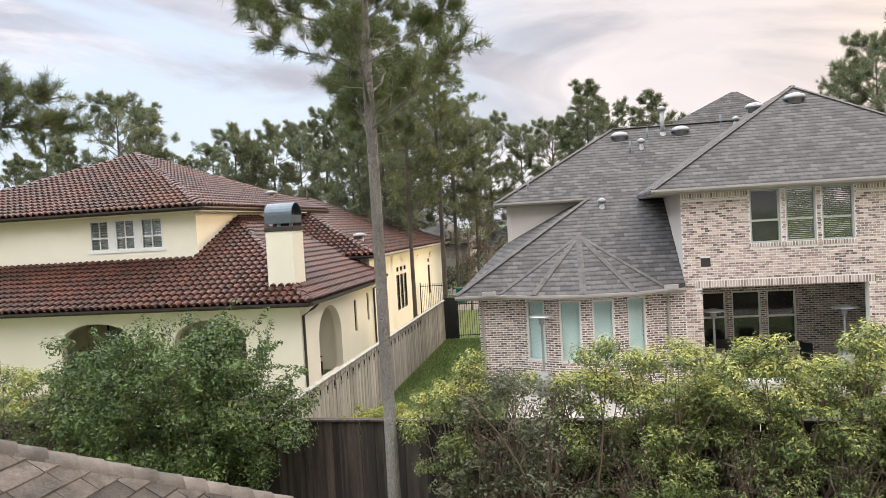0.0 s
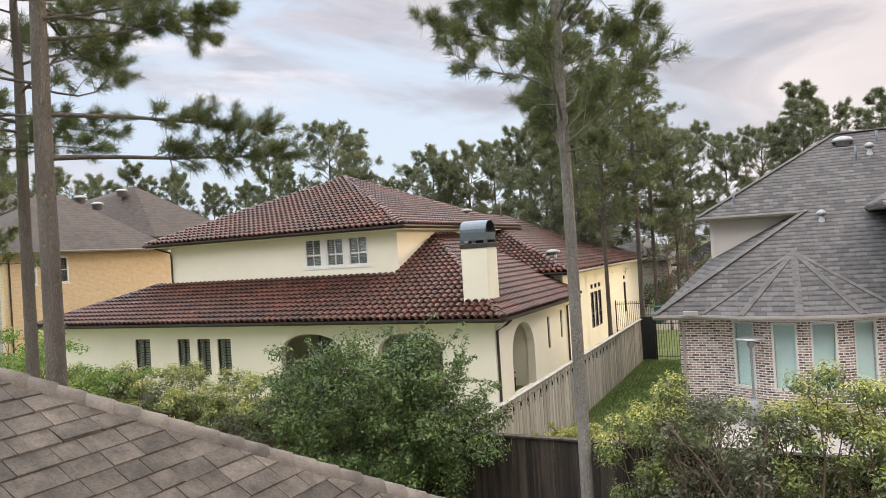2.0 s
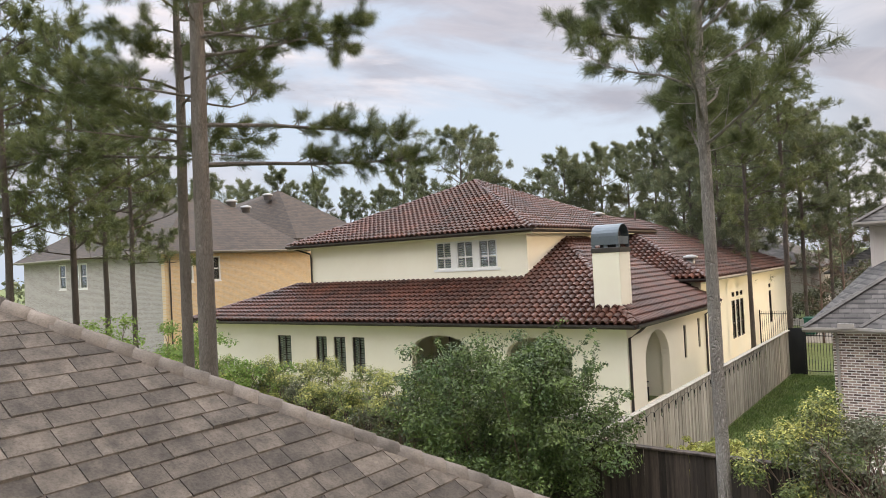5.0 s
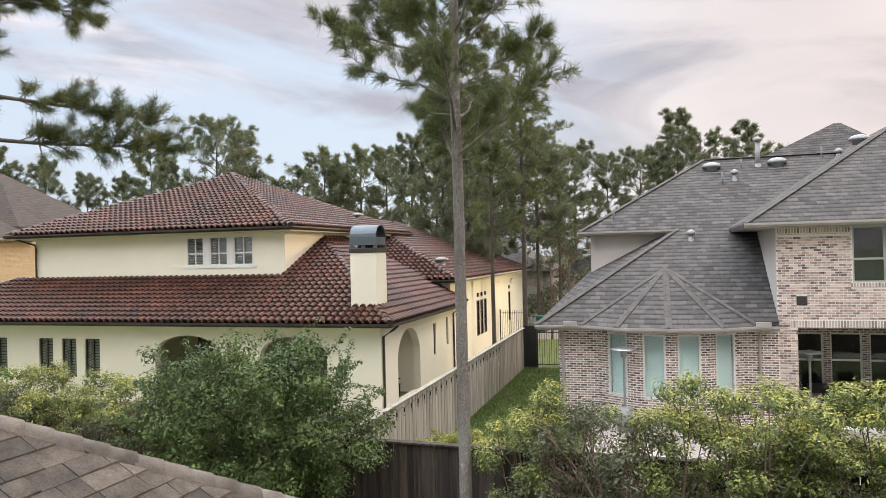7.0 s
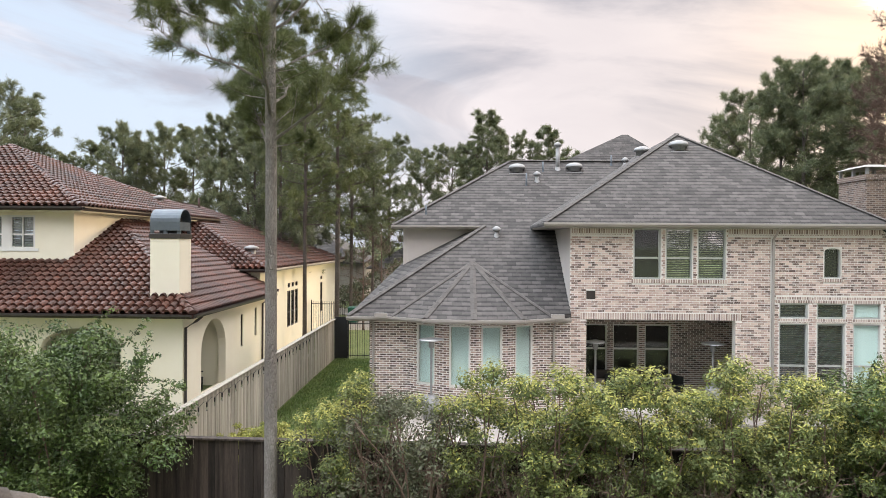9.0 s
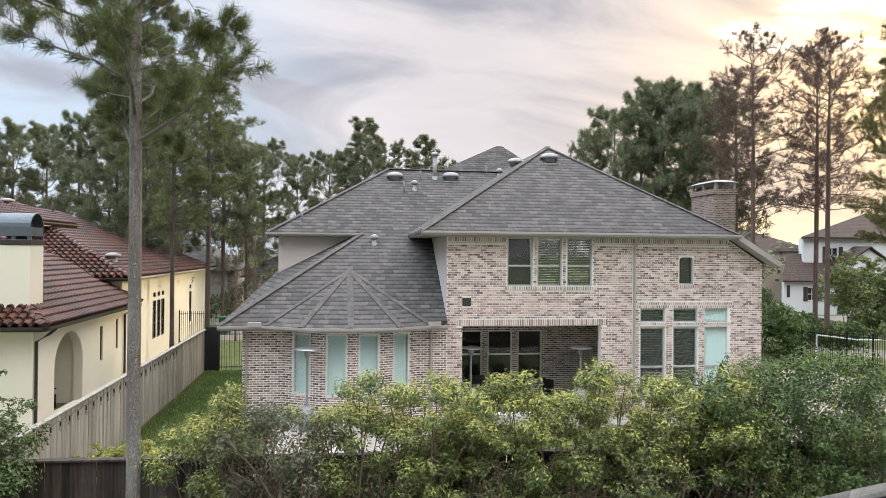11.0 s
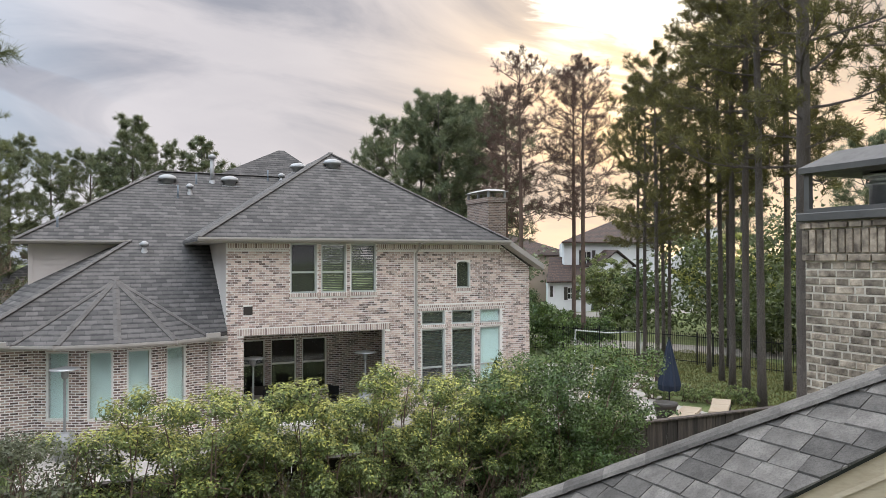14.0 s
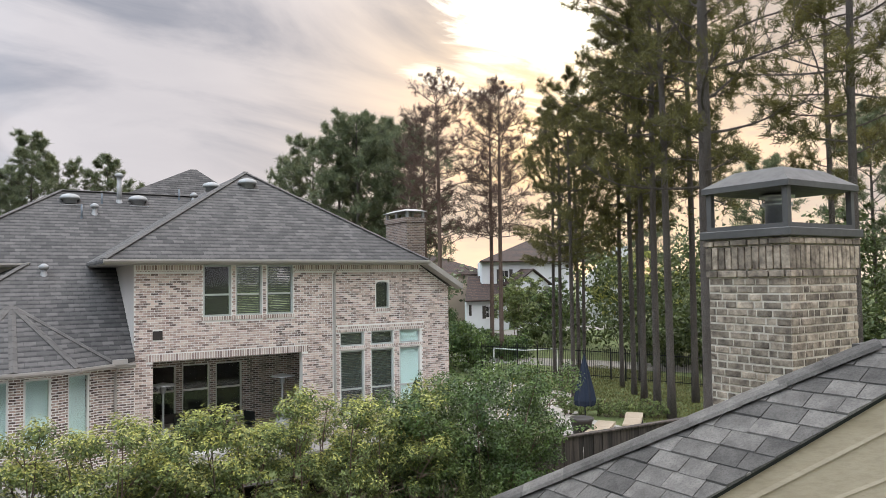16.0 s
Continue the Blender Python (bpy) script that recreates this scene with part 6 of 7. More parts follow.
# ---- shrubs along the fence ----
def hedge_shrub(name, label, seed, size, stems, per_stem, leaves, leaf, group):
    """A leggy upright shrub: bare stems, then separate leafy heads, yellow-green leaves on top, darker ones inside as
    painted shade.
    """
    rng = np.random.default_rng(seed)
    root = thing(name, (0, 0, 0), label, "shrub", group)
    sx, sy, sz = size
    bm = bmesh.new()
    heads = []
    for k in range(stems):
        az = k * 2.4 + rng.uniform(-0.5, 0.5)
        a = np.array((0.10 * math.cos(az), 0.10 * math.sin(az), -0.05))
        reach = rng.uniform(0.15, 0.46)
        top = np.array((math.cos(az) * sx * reach, math.sin(az) * sy * reach, sz * rng.uniform(0.66, 0.95) * (1.06 - 0.25 * reach)))
        ln = np.linalg.norm(top - a)
        pts, w = curve_points(rng, a, (top - a) / ln, ln, 6, 0.09, 0.02)
        tube(bm, pts, [0.024 * (1 - 0.12 * i) for i in range(7)], 5, ends=False)
        heads.append((pts[-1], rng.uniform(0.20, 0.30)))
        for t in range(per_stem):
            s = rng.uniform(0.42, 0.97) if t else rng.uniform(0.18, 0.4)
            i = min(int(s * 6), 5)
            p = pts[i] + (pts[i + 1] - pts[i]) * (s * 6 - i)
            tw = rng.normal(size=3) * np.array((1, 1, 0.35)) + np.array((0, 0, 0.75))
            tw /= np.linalg.norm(tw)
            q = p + tw * rng.uniform(0.22, 0.5)
            tube(bm, [p, (p + q) / 2 + rng.normal(size=3) * 0.02, q], [0.010, 0.008, 0.005], 3, ends=False)
            heads.append((q, rng.uniform(0.11, 0.24)))
    part("woody_stem", bm, M_TWIG, root)
    c = np.array([h[0] for h in heads])
    rad = np.array([h[1] for h in heads])
    pick = rng.choice(len(c), leaves, p=rad ** 2 / (rad ** 2).sum())
    u0 = rand_unit(rng, leaves)
    off = u0 * (rng.uniform(0, 1, (leaves, 1)) ** 0.35) * rad[pick][:, None] * np.array((1.1, 1.1, 0.8))
    off *= 1 + 0.35 * np.sin(u0[:, :1] * 5 + pick[:, None]) * np.cos(u0[:, 1:2] * 4 + pick[:, None] * 2)
    p = c[pick] + off
    nrm = rand_unit(rng, leaves) * 0.6 + np.array((0, 0, 0.7)) + u0 * 0.8
    nrm /= np.linalg.norm(nrm, axis=1)[:, None]
    u = np.cross(nrm, rand_unit(rng, leaves))
    u /= np.linalg.norm(u, axis=1)[:, None] + 1e-9
    w = np.cross(nrm, u)
    sc = leaf * rng.uniform(0.6, 1.25, (leaves, 1))
    v = np.stack([p - u * sc, p + w * sc * 0.42 + nrm * sc * 0.14, p + u * sc, p - w * sc * 0.42 + nrm * sc * 0.14], 1)
    # bright tips above; below them the head's shade is put into leaf colour
    lit_top = (off[:, 2] / rad[pick] + rng.normal(size=leaves) * 0.3 > 0.12) & (c[pick][:, 2] > sz * rng.uniform(0.35, 0.75, leaves))
    for nm, sel, mat in (("foliage", ~lit_top, M_LEAF_SHADED), ("young_foliage", lit_top, M_LEAF_BRIGHT)):
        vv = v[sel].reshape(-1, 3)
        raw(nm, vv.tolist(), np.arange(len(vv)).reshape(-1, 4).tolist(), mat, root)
    return root


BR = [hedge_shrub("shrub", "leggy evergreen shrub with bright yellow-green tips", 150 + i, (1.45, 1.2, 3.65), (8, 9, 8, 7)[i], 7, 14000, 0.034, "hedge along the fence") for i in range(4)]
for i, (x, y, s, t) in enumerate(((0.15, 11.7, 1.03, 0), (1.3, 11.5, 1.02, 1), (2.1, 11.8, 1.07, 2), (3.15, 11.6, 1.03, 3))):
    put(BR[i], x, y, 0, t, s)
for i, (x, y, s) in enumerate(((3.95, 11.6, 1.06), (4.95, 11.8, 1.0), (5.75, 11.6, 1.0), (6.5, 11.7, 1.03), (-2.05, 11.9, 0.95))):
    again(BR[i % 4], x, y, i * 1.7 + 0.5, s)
SMALL = leafy("shrub", "low leafy shoot with yellow-green leaves before the fence", 58, (1.0, 0.8, 1.9), 6, 3200, 0.032, M_LEAF_MID, bare=0.4, clumps=12, shoots=5, group="low shoots before the fence")
put(SMALL, 1.2, 11.1)
for i, (x, y, s) in enumerate(((2.6, 11.0, 0.95), (4.0, 11.1, 0.8), (5.2, 11.0, 1.05), (7.3, 11.2, 1.0))):
    again(SMALL, x, y, i * 1.3, s)
TANGLE = leafy("bramble", "dark bare twiggy bramble before the fence", 59, (1.9, 0.9, 2.2), 46, 1500, 0.03, M_LEAF_DULL, bare=0.1, clumps=30, group="brambles before the fence")
put(TANGLE, -0.4, 11.6)
for i, (x, y, s) in enumerate(((1.0, 11.5, 0.95), (2.5, 11.4, 1.0), (3.8, 11.5, 0.9), (5.3, 11.4, 1.0), (6.6, 11.4, 0.95))):
    again(TANGLE, x, y, i * 1.1 + 0.4, s)
DULL = leafy("shrub", "sparse twiggy shrub with dull leaves", 60, (2.0, 1.6, 3.1), 22, 5200, 0.036, M_LEAF_DULL, bare=0.25, clumps=34, group="hedge along the fence")
put(DULL, -1.6, 11.8)
again(DULL, -0.7, 11.5, 2.2, 1.04)
put(leafy("large_shrub", "broad dark green glossy-leaved shrub", 61, (3.7, 2.8, 3.9), 14, 56000, 0.036, M_LEAF_DARK, bare=0.06, clumps=150, puff=1.2, shoots=45), 7.95, 11.5)
put(leafy("large_shrub", "broad dark green leafy bush before the stucco house", 62, (4.9, 3.0, 4.1), 15, 70000, 0.038, M_LEAF_DARK, bare=0.04, clumps=170, puff=1.3, shoots=80), -7.05, 11.6)
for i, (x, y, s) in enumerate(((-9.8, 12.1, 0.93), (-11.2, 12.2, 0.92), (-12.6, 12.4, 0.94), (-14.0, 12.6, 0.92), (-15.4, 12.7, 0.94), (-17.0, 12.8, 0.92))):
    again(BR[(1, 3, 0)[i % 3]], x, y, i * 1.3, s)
for i, (x, y, s) in enumerate(((-10.5, 11.9, 0.9), (-13.3, 12.2, 0.92), (-9.2, 11.7, 0.95))):
    again(DULL, x, y, i * 2.1, s)


# garden trees before the white house
put(leafy("garden_tree", "small rounded green tree before the white house", 66, (4.2, 4.0, 5.0), 9, 16000, 0.10, M_LEAF_MID, category="tree", bare=0.1, clumps=90, puff=1.6), 40.6, 52.5)
put(leafy("garden_tree", "grey-green bushy tree before the white house", 67, (3.8, 3.6, 4.6), 9, 14000, 0.10, M_LEAF_DULL, category="tree", bare=0.05, clumps=80, puff=1.6), 44.4, 53.0)
put(leafy("shrub", "dense green shrub beside the brick house", 68, (2.2, 2.4, 3.6), 8, 9000, 0.08, M_LEAF_DARK, bare=0.0, clumps=60, puff=1.4), 25.4, 40.5)


def grass_patch(name, seed, x0, x1, y0, y1, count, hgt=0.07, mat=None):
    rng = np.random.default_rng(seed)
    p = np.stack([rng.uniform(x0, x1, count), rng.uniform(y0, y1, count), np.full(count, 0.0)], 1)
    a = rng.uniform(0, 6.28, count)
    s = np.stack([np.cos(a), np.sin(a), np.zeros(count)], 1) * 0.018
    t = np.stack([rng.normal(size=count) * 0.03, rng.normal(size=count) * 0.03, hgt * rng.uniform(0.5, 1.4, count)], 1)
    v = np.stack([p - s, p + s, p + t], 1).reshape(-1, 3)
    return tagged(raw(name, v.tolist(), np.arange(len(v)).reshape(-1, 3).tolist(), mat or M_BLADE), "short green lawn grass" if mat is None else "short yellow-green lawn grass under pines", "grass", "", "stuff")


grass_patch("grass", 91, -5.9, -2.2, 13.2, 33.0, 45000)
grass_patch("grass", 92, 20.2, 31.0, 12.0, 32.0, 60000, mat=M_BLADE_DRY)
put(leafy("juniper", "low spreading yellow-green ground cover", 80, (3.0, 2.6, 1.05), 12, 22000, 0.032, M_LEAF_BRIGHT, bare=0.0, clumps=170), -4.5, 16.6)
YOUNG = leafy("young_tree", "yellow-green leafy sapling beside the shingle roof", 81, (2.6, 2.4, 4.0), 7, 6500, 0.05, M_LEAF_SAPLING, bare=0.2, clumps=50, group="saplings")
put(YOUNG, -15.6, 11.2, 0, 0, 1.05)
again(YOUNG, -18.4, 12.4, 2.0, 1.1)
again(YOUNG, -20.5, 11.0, 4.0, 1.15)
put(leafy("tree", "small round green tree before the white house", 82, (4.2, 4.0, 6.5), 8, 5000, 0.12, M_LEAF_MID, "tree", bare=0.2, clumps=60), 37.0, 47.0)
put(leafy("tree", "small dark round tree before the white house", 83, (4.5, 4.2, 5.5), 8, 5000, 0.12, M_LEAF_DARK, "tree", bare=0.1, clumps=60), 41.0, 47.5)
LIT = leafy("tree", "tall leafy green tree behind the pines", 84, (6.0, 6.0, 8.0), 8, 7000, 0.15, M_LEAF_BRIGHT, "tree", bare=0.2, clumps=80, group="leafy trees behind the pines")
put(LIT, 40.0, 38.0)
again(LIT, 41.0, 31.5, 2.0, 0.9)
again(LIT, 38.0, 25.0, 3.0, 0.95)
LOW = leafy("low_shrub", "low pale green border shrub", 85, (1.3, 1.2, 0.8), 6, 1600, 0.045, M_LEAF_MID, bare=0.0, clumps=26, group="low border shrubs")
put(LOW, 18.9, 21.4)
for i in range(7):
    f = (i + 1) / 7
    again(LOW, 18.9 + 2.7 * f + 0.15 * math.sin(i * 2), 21.4 - 2.7 * f, i * 1.1, 0.75 + 0.2 * (i % 2))
BARE = pine("bare_tree", "small leafless tree beside the siding wall", 43, 6.0, 1.6, 1.9, 0.07, 16, 8, 0, 0, 0, bark=M_TWIG, dead=True)
put(BARE, -4.6, 40.0)
again(BARE, -6.2, 44.0, 2.0, 0.9)
again(BARE, -3.2, 46.0, 4.0, 1.1)
leaf_bank("undergrowth", "dark bushes and trunks beyond the side yard", 74, [(-13.5, -3.5, 58, 4.0)], 5000, 0.14, M_LEAF_DULL)
put(leafy("shrub", "small yellow-green shrub at the lawn edge", 86, (0.9, 0.9, 1.5), 5, 1200, 0.05, M_LEAF_BRIGHT, bare=0.2, clumps=14), -3.1, 20.2)

# ---- the tan brick house beyond the stucco one ----
def tan_house():
    X, Y = -35.5, 23.0
    h = thing("tan_house", (X, Y, 0), "two-storey brick house, sunlit side tan, shaded front grey, with a brown shingle roof", "house")
    # sunlit side tan, shaded front grey: the light is put into the brick colours
    side = [(24.05, 24.85, 5.05, 6.5), (25.75, 26.7, 5.05, 6.5)]
    bm = bmesh.new()
    wall(bm, "y", X, -0.3, Y, 34.0, 0, 6.7, side)
    part("side_wall", bm, M_TAN_SUNLIT_Y, h)
    front = [(-45.6, -44.7, 4.9, 6.5), (-44.6, -43.7, 4.9, 6.5), (-47.2, -46.3, 4.9, 6.5)]
    bm = bmesh.new()
    wall(bm, "x", Y, 0.3, -52.0, X - 0.3, 0, 6.7, front)
    part("front_wall", bm, M_GREYBRICK, h)
    for a, b, c, d in side:
        window(h, "y", X, -1, a, b, c, d, rail=0.5, blind=M_BLIND, sill=True, frame_w=0.09, depth=0.06)
    for a, b, c, d in front:
        window(h, "x", Y, 1, a, b, c, d, rail=0.5, blind=M_BLIND, sill=True, frame_w=0.09, depth=0.06)
    E, x1, y0 = 6.82, X + 0.5, Y - 0.5
    r0, r1 = (-41.0, y0 + 6.0, E + 3.85), (-41.0, 30.8, E + 3.7)
    q = [(x1, y0, E), (x1, 33.8, E), (-52.5, y0, E), (-48.0, y0 + 6.0, E + 3.85)]
    for poly, mat in (([q[0], q[1], r1, r0], M_BROWN_Y), ([q[2], q[0], r0, q[3]], M_BROWN_X), ([q[1], (-47.0, 33.8, E), r1], M_BROWN_X)):
        bm = bmesh.new()
        slab(bm, poly, 0.12)
        part("roof_plane", bm, mat, h)
    pk = (-42.0, 37.2, 11.6)
    for poly, mat in (([(-36.2, 33.5, 7.6), (-36.2, 42.0, 7.6), pk], M_BROWN_Y), ([(-47.0, 33.2, 8.6), (-36.2, 33.5, 7.6), pk], M_BROWN_X), ([(-52.0, 33.0, 8.4), (-47.0, 33.2, 8.6), pk, (-47.0, 37.2, 11.0)], M_BROWN_X)):
        bm = bmesh.new()
        slab(bm, poly, 0.12)
        part("roof_plane", bm, mat, h)
    part("rear_wall", boxes((-36.6, -36.3, 34.0, 42.0, 0, 7.5)), M_TAN_SUNLIT_Y, h)
    gutter("gutter", (x1 + 0.01, y0, E), (x1 + 0.01, 33.8, E), h, M_GUTTER)
    gutter("gutter", (-52.5, y0 - 0.01, E), (x1, y0 - 0.01, E), h, M_GUTTER)
    part("soffit", boxes((X, x1 - 0.05, y0, 33.7, E - 0.15, E - 0.11)), M_GUTTER, h)
    part("front_soffit", boxes((-52.0, X, y0 + 0.05, Y, E - 0.15, E - 0.11)), M_GUTTER, h)
    downpipe(h, [(X + 0.4, Y + 0.3, E - 0.1), (X + 0.06, Y + 0.3, E - 0.5), (X + 0.06, Y + 0.3, 0.1)], M_BRONZE)
    for x, y, z in ((-40.4, 31.5, 10.2), (-41.0, 33.2, 9.9), (-41.9, 36.0, 11.0), (-44.5, 27.0, 9.4)):
        bm = bmesh.new()
        lathe(bm, (x, y, z), [(0.30, -0.2), (0.30, 0.1), (0.42, 0.12), (0.40, 0.22), (0.2, 0.30)], 12)
        part("roof_vent", bm, M_STEEL, h, "", True)


tan_house()


# ---- the white house beyond the pool ----
def white_house():
    h = thing("white_house", (0, 0, 0), "white stucco house with brown clay tile roofs", "house")
    Y = 60.0
    # low wing with a shuttered window
    bm = bmesh.new()
    wall(bm, "x", Y, 0.3, 39.9, 45.2, -0.2, 3.1, [(42.3, 43.2, 1.3, 2.5)])
    part("low_wall", bm, M_STUCCO_WHITE, h)
    window(h, "x", Y, 1, 42.3, 43.2, 1.3, 2.5, blind=M_DARK, rail=0.5, bars=1)
    for x in (41.85, 43.25):
        part("shutter", boxes((x, x + 0.4, Y - 0.06, Y, 1.25, 2.55)), M_BRONZE, h)
    part("low_side_window", boxes((40.2, 40.5, Y - 0.03, Y + 0.02, 1.6, 2.7)), M_BRONZE, h)
    bm = bmesh.new()
    slab(bm, [(39.5, Y - 0.4, 3.15), (46.0, Y - 0.4, 3.15), (46.0, Y + 4.0, 5.6), (42.8, Y + 4.0, 5.6)], 0.15)
    part("low_roof", bm, M_TILE_FAR_X, h)
    # main block
    bm = bmesh.new()
    wall(bm, "x", Y + 2.5, 0.3, 43.6, 56.5, 0, 7.2, [(46.0, 47.2, 4.6, 6.2)])
    part("main_wall", bm, M_STUCCO_WHITE, h)
    bm = bmesh.new()
    prism(bm, [(43.6, Y + 2.8, 0), (43.9, Y + 2.8, 0), (52.3, Y + 15.5, 0), (52.0, Y + 15.5, 0)], (0, 0, 7.2))
    part("side_wall", bm, M_STUCCO_WHITE, h)
    window(h, "x", Y + 2.5, 1, 46.0, 47.2, 4.6, 6.2, blind=M_DARK, rail=0.5, bars=1)
    for x in (45.55, 47.25):
        part("shutter", boxes((x, x + 0.4, Y + 2.44, Y + 2.5, 4.5, 6.3)), M_BRONZE, h)
    ap = [(55.0, Y + 9, 9.9), (60.0, Y + 9, 9.9)]
    for poly, mat in (([(43.0, Y + 2.0, 7.2), (62.0, Y + 2.0, 7.2), ap[1], ap[0]], M_TILE_FAR_X), ([(43.0, Y + 2.0, 7.2), ap[0], (52.6, Y + 16, 7.2)], M_TILE_FAR_Y)):
        bm = bmesh.new()
        slab(bm, poly, 0.15)
        part("main_roof", bm, mat, h)
    # gabled bay
    bm = bmesh.new()
    prism(bm, [(46.6, Y + 0.5, 0), (51.0, Y + 0.5, 0), (51.0, Y + 0.5, 4.7), (48.8, Y + 0.5, 6.1), (46.6, Y + 0.5, 4.7)], (0, 0.3, 0))
    part("gable_wall", bm, M_STUCCO_WHITE, h)
    for s in (-1, 1):
        bm = bmesh.new()
        slab(bm, [(48.8, Y + 0.2, 6.35), (48.8 + s * 2.6, Y + 0.2, 4.65), (48.8 + s * 2.6, Y + 4, 4.65), (48.8, Y + 4, 6.35)], 0.15)
        part("gable_roof", bm, M_TILE_FAR_Y, h)
    bm = bmesh.new()
    prism(bm, [(48.5 + 0.35 * (1 - math.cos(a)) * 1.0, Y + 0.46, 4.6 + 0.35 * math.sin(a)) for a in (math.pi * k / 8 for k in range(9))] + [(49.2, Y + 0.46, 3.6), (48.5, Y + 0.46, 3.6)], (0, 0.05, 0))
    part("arched_surround", bm, M_CONCRETE, h)
    part("arched_window", boxes((48.65, 49.05, Y + 0.43, Y + 0.47, 3.75, 4.75)), M_DARK, h)
    # slanting wall at the far end
    bm = bmesh.new()
    prism(bm, [(56.6, Y + 1.5, 0), (64.5, Y + 1.5, 0), (64.5, Y + 1.5, 9.0), (62.8, Y + 1.5, 9.0), (56.6, Y + 1.5, 4.6)], (0, 0.3, 0))
    part("end_wall", bm, M_STUCCO_WHITE, h)


M_TILE_FAR_X = courses("far_clay_tile", "x", (0.085, 0.044, 0.030), (0.036, 0.02, 0.015), (0.02, 0.014, 0.012), 0.28, 0.16, 0.03, relief=0.8)
M_TILE_FAR_Y = courses("far_clay_tile_side", "y", (0.085, 0.044, 0.030), (0.036, 0.02, 0.015), (0.02, 0.014, 0.012), 0.28, 0.16, 0.03, relief=0.8)
white_house()


M_PEACH = plain("peach_stucco", (0.46, 0.36, 0.29), (0.52, 0.41, 0.33), 0.9, fine=60, coarse=0.6, relief=0.2, fine_amount=0.06)


def plain_house(name, label, x, y, turn, w, d, eave, rise, wall_mat, roof_x, roof_y, windows=()):
    h = thing(name, (0, 0, 0), label, "house")
    bm = bmesh.new()
    wall(bm, "x", 0, 0.3, 0, w, 0, eave, windows)
    part("front_wall", bm, wall_mat, h)
    for a, b, c, e in windows:
        window(h, "x", 0, 1, a, b, c, e, blind=M_DARK, rail=0.5, sill=False)
    part("side_wall", boxes((0, 0.3, 0.3, d, 0, eave)), wall_mat, h)
    part("end_wall", boxes((w - 0.3, w, 0.3, d, 0, eave)), wall_mat, h)
    k = d / 2 + 0.5
    a, b = (k - 0.5, d / 2, eave + rise), (w - k + 0.5, d / 2, eave + rise)
    q = [(-0.5, -0.5, eave), (w + 0.5, -0.5, eave), (w + 0.5, d + 0.5, eave), (-0.5, d + 0.5, eave)]
    for poly, mat in (([q[0], q[1], b, a], roof_x), ([q[3], q[0], a], roof_y), ([q[1], q[2], b], roof_y), ([q[2], q[3], a, b], roof_x)):
        bm = bmesh.new()
        slab(bm, poly, 0.15)
        part("roof_plane", bm, mat, h)
    h.location, h.rotation_euler[2] = (x, y, 0), radians(turn)


plain_house("distant_house", "far peach stucco house with a tile roof", 39.5, 75.0, 0, 14, 12, 5.9, 2.9, M_PEACH, M_TILE_FAR_X, M_TILE_FAR_Y)
plain_house("distant_house", "far grey brick house with a dark shingle roof across the street", -26.0, 66.0, 0, 16, 12, 3.6, 4.2, M_GREYBRICK, M_SHINGLE_X, M_SHINGLE_Y)
plain_house("distant_house", "far grey brick house with windows across the street", -8.2, 64.0, 0, 9, 10, 3.2, 3.0, M_GREYBRICK, M_SHINGLE_X, M_SHINGLE_Y, [(1.5, 2.5, 0.9, 2.4), (4.0, 5.0, 0.9, 2.4)])
bm = boxes((-60, 60, 53.5, 59.0, -0.05, 0.015))
setting("road", bm, M_CONCRETE, "pale concrete street between the houses", "road")
bm = bmesh.new()
prism(bm, [(24.5, 41.0, -0.05), (27.2, 43.2, -0.05), (36.0, 28.5, -0.05), (32.6, 26.6, -0.05)], (0, 0, 0.066))
setting("side_street", bm, M_CONCRETE, "pale concrete street behind the iron fence", "road")
bm = boxes((-7.6, -4.6, 44.0, 53.5, -0.05, 0.02))
setting("driveway", bm, M_CONCRETE, "pale concrete driveway", "pavement")

# ---- pool and deck ----
bm = bmesh.new()
for r in ((-2.0, 19.0, 13.2, 15.4), (-2.0, 4.4, 15.4, 21.3), (12.0, 19.0, 15.4, 21.3), (-2.0, 19.6, 21.3, 23.0), (14.5, 22.5, 23.0, 31.0)):
    box(bm, r[0], r[1], r[2], r[3], -0.1, 0.03)
setting("pool_deck", bm, M_DECK, "pale stone pool deck", "pavement")
pool = thing("swimming_pool", (8.2, 18.3, 0), "blue swimming pool with a pale coping", "pool")
part("water", boxes((4.4, 12.0, 15.4, 21.3, -0.4, -0.05)), M_WATER, pool)
for r in ((4.1, 12.3, 21.3, 21.6), (4.1, 12.3, 15.1, 15.4), (4.1, 4.4, 15.4, 21.3), (12.0, 12.3, 15.4, 21.3)):
    part("coping", boxes((r[0], r[1], r[2], r[3], 0.03, 0.10), bevel=0.02), M_DECK, pool)


